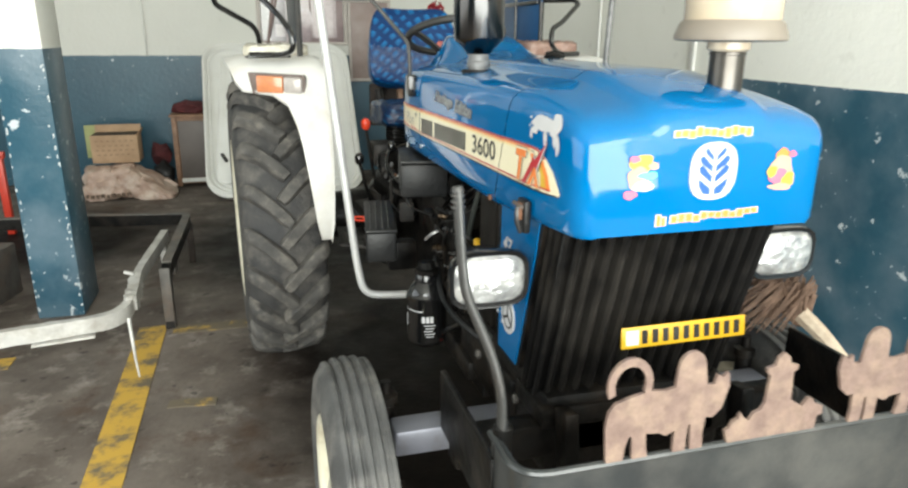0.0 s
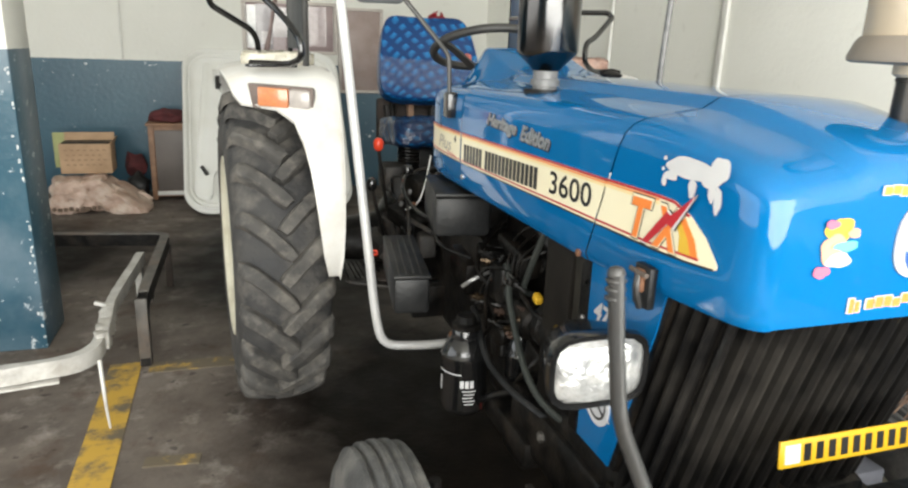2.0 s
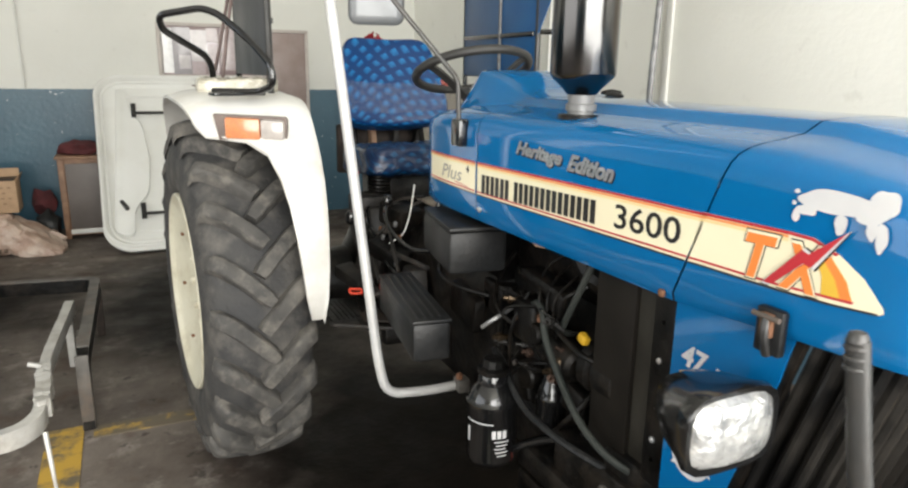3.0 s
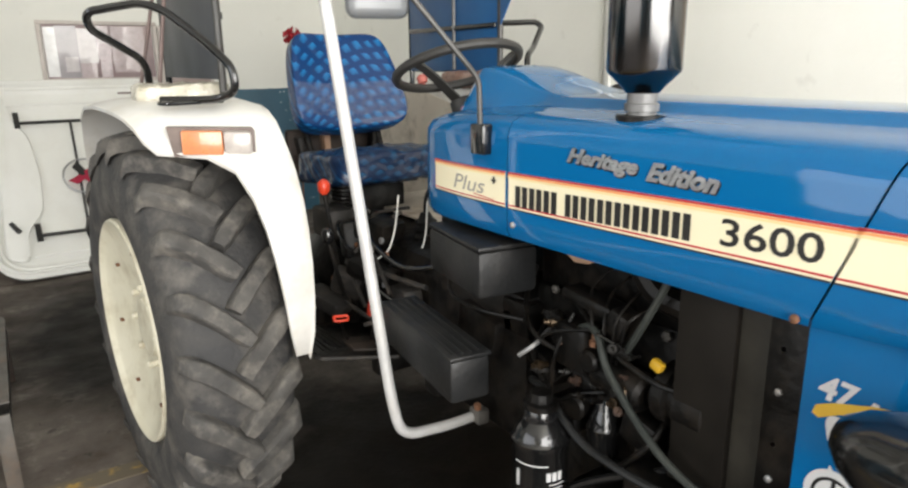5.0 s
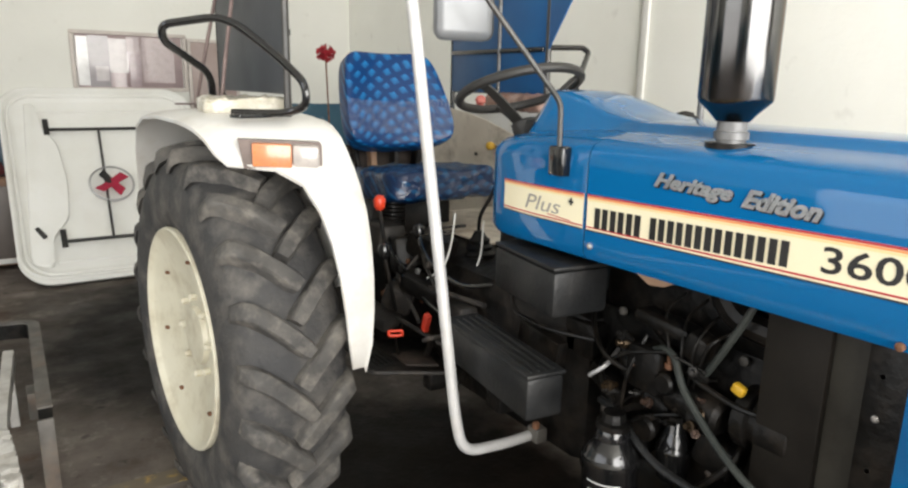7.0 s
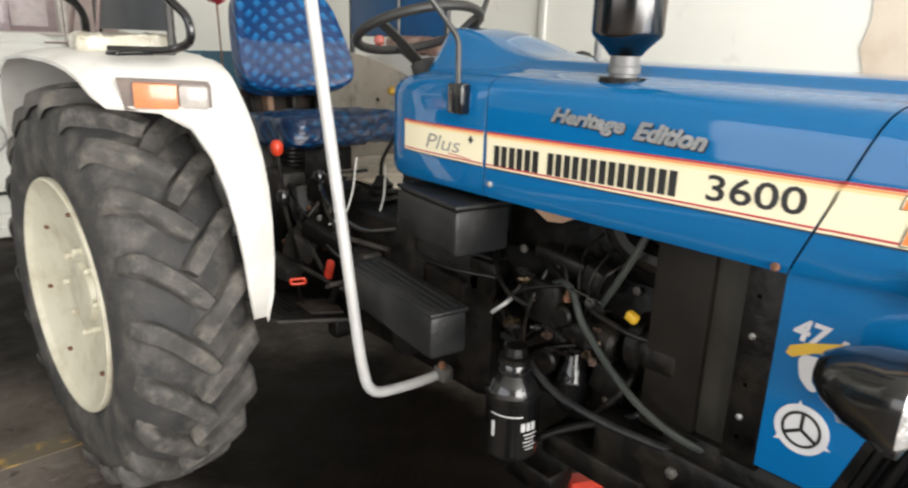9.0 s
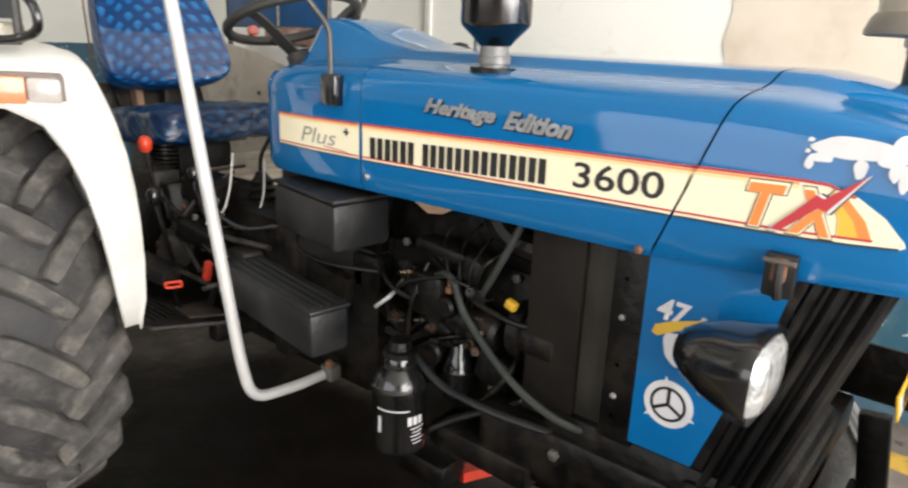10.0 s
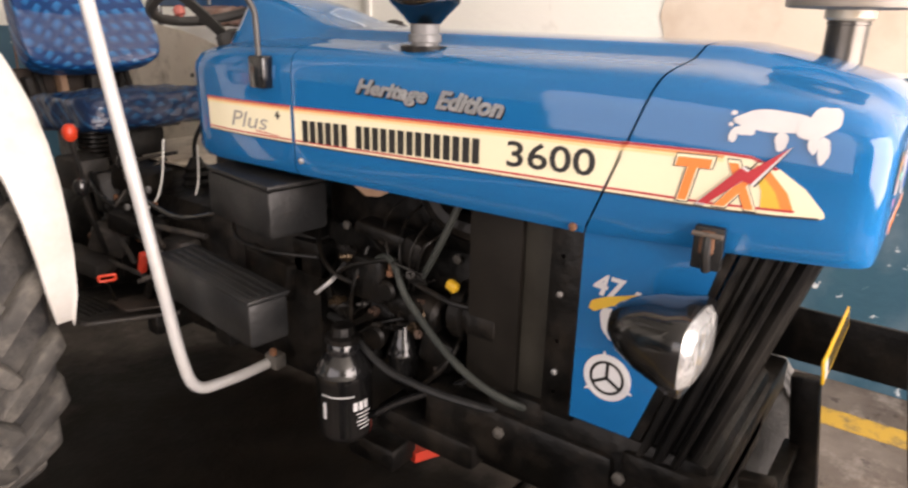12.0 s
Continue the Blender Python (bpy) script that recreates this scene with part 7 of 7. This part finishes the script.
for v in (CL - 0.40, 0.32):
    b_r = part("brace_bar", tubebm([canp(-0.37, v, 0.03), canp(0.42, v, 0.03)], 0.014, 6), INK, can, "black steel brace")
    part("brace_plate", slabbm([canp(-0.41, v - 0.05, 0.03), canp(-0.37, v - 0.05, 0.03), canp(-0.37, v + 0.10, 0.03), canp(-0.41, v + 0.10, 0.03)], (0, -0.004, 0.004)), INK, b_r)
part("brace_rod", tubebm([canp(-0.02, CL - 0.40, 0.035), canp(-0.06, 0.32, 0.035)], 0.010, 6), GREYBAR, can)
fan = part("fan_guard", lathebm([(-0.01, 0.16), (0.01, 0.165), (0.02, 0.155), (0.005, 0.15)], canp(0.0, 0.80, 0.03), CM.to_3x3() @ Vector((0, 0, 1)), 32, False), mat("grey_guard", (0.5, 0.5, 0.5), (0.42, 0.42, 0.42), 9, 0.4, 0.3), can)
FANRED = mat("dark_red_fan_plastic", (0.36, 0.012, 0.045), (0.28, 0.010, 0.035), 20, 0.4)
for k, m_ in enumerate((FANRED, INK, FANRED, FANRED)):
    a = radians(15 + 90 * k)
    u, v = math.cos(a), math.sin(a)
    part("fan_blade", slabbm([canp(0.03 * -v, 0.80 + 0.03 * u, 0.05), canp(0.09 * u - 0.065 * v, 0.80 + 0.09 * v + 0.065 * u, 0.06), canp(0.135 * u - 0.01 * v, 0.80 + 0.135 * v + 0.01 * u, 0.05), canp(0.03 * v, 0.80 - 0.03 * u, 0.045)], (0, -0.004, 0.003)), m_, fan, smooth=False)
part("dark_handle", tubebm([canp(-0.55, 0.45, 0.02), canp(-0.51, 0.36, 0.05)], 0.018, 8), INK, can)

# ---- things along the back wall ----
cab = thing("cabinet", "low brown wooden cabinet with a grey door against the wall", "cabinet")
part("carcass", boxbm((-1.30, 4.16, 0.36), (0.54, 0.40, 0.66), 0.006), WOODCAB, cab)
part("top_board", boxbm((-1.30, 4.15, 0.70), (0.58, 0.44, 0.022), 0.005), WOODCAB, cab)
part("door", boxbm((-1.30, 3.955, 0.37), (0.44, 0.016, 0.56), 0.004), CABPANEL, cab, "flat grey-brown door")
for x in (-1.55, -1.05):
    part("stile", boxbm((x, 3.955, 0.35), (0.045, 0.026, 0.69), 0.004), WOODCAB, cab)
part("rail", boxbm((-1.30, 3.956, 0.065), (0.46, 0.024, 0.04), 0.004), CONDUIT, cab)


def lump(bm, c, s, seed, amp=0.22, sub=3):
    vs = bmesh.ops.create_icosphere(bm, subdivisions=sub, radius=1.0)["verts"]
    for v in vs:
        p = v.co.copy()
        k = 1 + amp * noise.noise(p * 1.6 + Vector((seed, seed * 2, 0))) + amp * 0.5 * noise.noise(p * 4 + Vector((seed, 0, seed)))
        v.co = Vector((p.x * s[0] * k, p.y * s[1] * k, max(p.z * s[2] * k, -s[2] * 0.85)))
    bmesh.ops.translate(bm, vec=c, verts=vs)


CLOTH = mat("dark_red_cloth", (0.10, 0.018, 0.02), (0.05, 0.012, 0.014), 14, 0.85, 0, 0.3, 40)
bm = bmesh.new()
lump(bm, (-1.40, 4.12, 0.76), (0.16, 0.13, 0.07), 3, 0.4)
tagged(part("cloth", bm, CLOTH), "crumpled dark red cloth lying on the cabinet", "cloth")
bm = bmesh.new()
lump(bm, (-1.25, 4.14, 0.735), (0.12, 0.12, 0.04), 5, 0.3)
tagged(part("rag", bm, mat("dark_rag", (0.06, 0.03, 0.03), (0.03, 0.02, 0.02), 14, 0.9)), "dark rag lying on the cabinet", "rag")


def sack(c, size, tilt, yaw, seed, label, slump=0.0, printed=9):
    """Filled woven sack, slumped, creased and stitched along one seam."""
    bm = bmesh.new()
    bulge_box(bm, (0, 0, 0), size, 22)
    for v in bm.verts:
        p = v.co.copy()
        k = noise.noise(p * 5 + Vector((seed, 0, 0))) * 0.045 + noise.noise(p * 14 + Vector((0, seed, 0))) * 0.026 + abs(noise.noise(p * 22 + Vector((seed, seed, 0)))) * -0.024
        v.co += p.normalized() * k
        v.co.z += 0.05 * (p.x / size[0]) * (1 if seed % 2 else -1)
        v.co.z = -size[2] / 2 + (v.co.z + size[2] / 2) * (1 - slump * max(0.0, p.x / size[0] + 0.35))
    bmesh.ops.transform(bm, matrix=Matrix.Translation(c) @ Matrix.Rotation(radians(yaw), 4, 'Z') @ Matrix.Rotation(radians(tilt), 4, 'Y'), verts=bm.verts[:])
    for v in bm.verts:
        v.co.z = max(v.co.z, 0.002)
    ob = tagged(part("sack", bm, SACKM, angle=30), label, "sack", "sacks by the wall")
    rnd = random.Random(seed)
    m = Matrix.Translation(c) @ Matrix.Rotation(radians(yaw), 4, 'Z')
    for k in range(printed):
        x = -size[0] * 0.40 + size[0] * 0.80 * k / (printed - 1)
        w = rnd.uniform(0.010, 0.018)
        y = -size[1] / 2 - 0.028
        z0 = 0.035 - c[2] + rnd.uniform(-0.006, 0.006)
        part("printed_bar", slabbm([m @ Vector((x - w, y, z0)), m @ Vector((x + w, y, z0)), m @ Vector((x + w, y, z0 + 0.028)), m @ Vector((x - w, y, z0 + 0.028))], m.to_3x3() @ Vector((0, 0.05, 0))), SACKINK, ob, smooth=False)
    return ob


SACKINK = mat("faded_sack_print", (0.10, 0.07, 0.05), (0.20, 0.14, 0.10), 40, 0.8)
sack((-2.13, 3.64, 0.150), (0.42, 0.34, 0.30), 4, 4, 1, "puffy pinkish plastic sack standing on the floor")
sack((-1.77, 3.62, 0.115), (0.46, 0.36, 0.26), 8, -10, 2, "beige plastic sack slumped sideways on the floor", 0.72, 0)
cb = thing("cardboard_box", "open brown cardboard box standing on the sacks", "box")
part("carton", boxbm((-2.05, 3.80, 0.44), (0.40, 0.26, 0.255), 0.006), CARD, cb)
# the carton is solid; this black sheet paints its shaded inside
part("mouth_shade", boxbm((-2.05, 3.80, 0.5695), (0.37, 0.22, 0.005), 0.001), BLACK, cb, "black sheet for the shaded open mouth")
part("flap", boxbm((-2.05, 3.935, 0.600), (0.40, 0.005, 0.075), 0.001, Matrix.Rotation(radians(-14), 4, 'X')), CARD, cb)
part("flap", boxbm((-1.835, 3.80, 0.585), (0.005, 0.24, 0.05), 0.001, Matrix.Rotation(radians(22), 4, 'Y')), CARD, cb)
for r_ in range(4):
    for k in range(7 - r_ % 2):
        part("printed_bar", boxbm((-2.20 + k * 0.050 + 0.012 * (r_ % 2), 3.668, 0.515 - r_ * 0.042), (0.026, 0.002, 0.011)), CARDINK, cb)
gc = part("card_sheet", boxbm((-2.14, 3.97, 0.475), (0.42, 0.012, 0.31), 0.003), GREENY)
tagged(gc, "pale green card sheet standing behind the carton", "card")
for i, (c, s, sd) in enumerate((((-1.68, 3.95, 0.12), (0.09, 0.09, 0.14), 21), ((-1.72, 4.15, 0.30), (0.10, 0.1, 0.12), 22), ((-1.66, 3.76, 0.07), (0.10, 0.08, 0.07), 23))):
    bm = bmesh.new()
    lump(bm, c, s, sd, 0.5, 2)
    tagged(part("scrap", bm, (BOXGREY, CLOTH, SACKM)[i]), "crumpled scrap of packing on the floor", "scrap", "scraps by the wall")
nb = thing("notice_frame", "glazed notice frame with pinkish papers and a painted glare strip on the wall", "frame")
part("glass_sheet", boxbm((-0.24, BACK - 0.012, 1.60), (0.84, 0.008, 0.44), 0.001), PICT, nb)
for c, s in (((-0.24, BACK - 0.018, 1.835), (0.92, 0.03, 0.030)), ((-0.24, BACK - 0.018, 1.372), (0.92, 0.03, 0.030)), ((-0.685, BACK - 0.018, 1.603), (0.030, 0.03, 0.433)), ((0.205, BACK - 0.018, 1.603), (0.030, 0.03, 0.433))):
    part("frame_bar", boxbm(c, s, 0.005), FRAMEM, nb)
PAPERS_GLARE = [mat("paper_glare_" + n_, c_, tuple(k * 0.8 for k in c_), 20, 0.3, coat=0.6) for n_, c_ in (("grey", (0.22, 0.195, 0.21)), ("pale", (0.46, 0.42, 0.425)), ("mauve", (0.26, 0.185, 0.20)), ("pink", (0.36, 0.285, 0.29)), ("white", (0.66, 0.66, 0.66)))]
# the white strip, first in the list, is glare on the glass painted flat
for k, (x, z, w, h, i) in enumerate(((-0.61, 1.60, 0.09, 0.40, 4), (-0.49, 1.60, 0.16, 0.42, 0), (-0.47, 1.50, 0.10, 0.12, 1), (-0.34, 1.65, 0.14, 0.28, 1), (-0.35, 1.45, 0.12, 0.12, 3), (-0.21, 1.53, 0.09, 0.28, 2), (-0.22, 1.75, 0.10, 0.12, 3), (-0.02, 1.62, 0.26, 0.38, 3))):
    part("paper_glare", boxbm((x, BACK - 0.018 - 0.0006 * k, z), (w, 0.002, h)), PAPERS_GLARE[i], nb, smooth=False)
wb = thing("wall_board", "tall mauve-brown board in a pale frame on the wall", "board")
part("panel", boxbm((0.455, BACK - 0.012, 1.40), (0.40, 0.012, 0.78), 0.002), mat("mauve_brown_board", (0.27, 0.205, 0.185), (0.33, 0.255, 0.235), 6, 0.45, 0, 0.05, 40, dirt=(0.38, 0.32, 0.30), dscale=5, damt=0.25), wb)
for c, s in (((0.455, BACK - 0.018, 1.805), (0.46, 0.03, 0.030)), ((0.455, BACK - 0.018, 0.995), (0.46, 0.03, 0.030)), ((0.242, BACK - 0.018, 1.40), (0.030, 0.03, 0.78)), ((0.668, BACK - 0.018, 1.40), (0.030, 0.03, 0.78))):
    part("frame_bar", boxbm(c, s, 0.005), FRAMEM, wb)

# ---- implement frames on the floor ----
sf = thing("steel_frame", "silver painted channel frame resting beside the yellow line", "steel frame")
path = rounded_path([(-3.4, -0.60, 0.28), (-1.82, -0.295, 0.28), (-1.37, -0.20, 0.28), (-1.40, 0.38, 0.28), (-1.355, 1.146, 0.28)], 0.14, 6)


def bar_along(path, hw, hh, seed, amp, step=0.03):
    """A bar of flat section, dented and wrapped unevenly along its path."""
    pts = [path[0]]
    for a, b in zip(path, path[1:]):
        k = max(1, int((b - a).length / step))
        pts += [a.lerp(b, (i + 1) / k) for i in range(k)]
    rings = []
    for i, p in enumerate(pts):
        d = (pts[min(i + 1, len(pts) - 1)] - pts[max(i - 1, 0)]).normalized()
        q = Vector((-d.y, d.x, 0))
        q = q.normalized() if q.length > 0.3 else Vector((1, 0, 0))
        w = d.cross(q).normalized()
        sec = []
        for cx, cz in ((-1, -1), (0, -1), (1, -1), (1, 0), (1, 1), (0, 1), (-1, 1), (-1, 0)):
            k = 1 + amp * noise.noise(Vector((i * 0.9 + seed, cx * 2.1, cz * 1.7)))
            e = 0.97 if cx and cz else 1.0
            sec.append(p + q * cx * hw * k * e + w * cz * hh * k * e)
        rings.append(sec)
    bm = bmesh.new()
    ring_skin(bm, rings, True, True)
    return bm


part("channel", bar_along(path, 0.020, 0.034, 3, 0.10), SILVERPAINT, sf, "dented silver channel bar", angle=30)
part("wrapping", bar_along(rounded_path([(-1.372, -0.02, 0.28), (-1.398, 0.34, 0.28)], 0.1, 4), 0.025, 0.039, 9, 0.42, 0.018), SILVERPAINT, sf, "crumpled silver tape wrapping", angle=20)
part("prop", tubebm([(-1.346, -0.245, 0.30), (-1.330, -0.30, 0.13), (-1.321, -0.315, 0.052)], (0.0085, 0.004), 6, 0), SILVERPAINT, sf)
part("under_tab", boxbm((-1.60, -0.262, 0.238), (0.235, 0.070, 0.008), 0.003, Matrix.Rotation(radians(10), 4, 'Z')), SILVERPAINT, sf)
part("wing_nut", boxbm((-1.425, 0.30, 0.325), (0.05, 0.02, 0.016), 0.004, Matrix.Rotation(radians(20), 4, 'Y')), SILVERPAINT, sf)
part("wing_nut", boxbm((-1.375, -0.05, 0.318), (0.03, 0.03, 0.024), 0.004, Matrix.Rotation(radians(35), 4, 'Z')), SILVERPAINT, sf)
for x, y in ((-2.6, -0.445), (-1.363, 1.05)):
    part("foot", boxbm((x, y, 0.122), (0.034, 0.034, 0.244), 0.003), SILVERPAINT, sf)
df = thing("dark_frame", "dark brown steel frame standing behind the silver one", "steel frame")
bm = bmesh.new()
path = rounded_path([(-2.9, 1.60, 0.30), (-1.92, 1.545, 0.30), (-1.245, 1.44, 0.30), (-1.262, 0.36, 0.30), (-1.265, 0.345, 0.0)], 0.07, 5)
rings = []
for i, p in enumerate(path):
    d = (path[min(i + 1, len(path) - 1)] - path[max(i - 1, 0)]).normalized()
    q = Vector((-d.y, d.x, 0))
    q = (q.normalized() if q.length > 0.3 else Vector((1, 0, 0))) * 0.022
    w = d.cross(q).normalized() * 0.035
    rings.append([p - q - w, p + q - w, p + q + w, p - q + w])
ring_skin(bm, rings, True, True)
# sides in black, their shade included in the colour
part("bent_bar", bm, BLACK, df, "dark bent channel bar", angle=30)
# lighter strip laid over the bar puts its lit top into colour
bm = bmesh.new()
rings = []
level = [p for p in path if p.z > 0.295]
for i, p in enumerate(level):
    d = (level[min(i + 1, len(level) - 1)] - level[max(i - 1, 0)]).normalized()
    q = Vector((-d.y, d.x, 0)).normalized() * 0.024
    z0, z1 = Vector((0, 0, 0.0352)), Vector((0, 0, 0.041))
    rings.append([p - q + z0, p + q + z0, p + q + z1, p - q + z1])
ring_skin(bm, rings, True, True)
part("lit_top", bm, DARKBAR, df, "worn brown-grey strip for the bar's lit top", angle=30)
part("front_leg", boxbm((-1.265, 0.318, 0.165), (0.050, 0.012, 0.33), 0.003), DARKBAR, df)
part("leg", boxbm((-1.245, 1.45, 0.132), (0.04, 0.04, 0.264), 0.004), RUSTY, df)
part("leg", boxbm((-2.5, 1.58, 0.132), (0.04, 0.04, 0.264), 0.004), RUSTY, df)
part("tab", boxbm((-1.285, 0.75, 0.22), (0.05, 0.10, 0.11), 0.004), DARKBAR, df)
ob_ = thing("low_beam", "dark steel beam lying beside the pillar", "steel beam")
part("beam_bar", boxbm((-2.34, 0.55, 0.15), (0.10, 1.2, 0.30), 0.01, Matrix.Rotation(radians(-12), 4, 'Z')), DARKBAR, ob_)
rb = thing("red_stand", "red painted steel stand near the wall", "stand")
for x in (-2.95, -2.62):
    part("post", boxbm((x, 2.5, 0.30), (0.05, 0.05, 0.60), 0.004), REDPAINT, rb)
part("top_rail", boxbm((-2.79, 2.5, 0.60), (0.42, 0.05, 0.05), 0.004), REDPAINT, rb)
part("mid_rail", boxbm((-2.79, 2.5, 0.47), (0.30, 0.04, 0.05), 0.004), REDPAINT, rb)

# low knob on the hood's other shoulder
cp = new("hood_cap")
cp.parent = tractor
part("cap_disc", lathebm([(-0.022, 0.012), (-0.006, 0.014), (-0.003, 0.034), (0.004, 0.036), (0.012, 0.020), (0.015, 0.004)], (0.222, -1.045, 1.404), (0, 0, 1), 20), BLACK, cp, "flat black filler cap")
part("cap_handle", tubebm([(0.190, -1.045, 1.414), (0.222, -1.045, 1.420), (0.254, -1.045, 1.414)], 0.005, 8, 0.02), BLACK, cp)
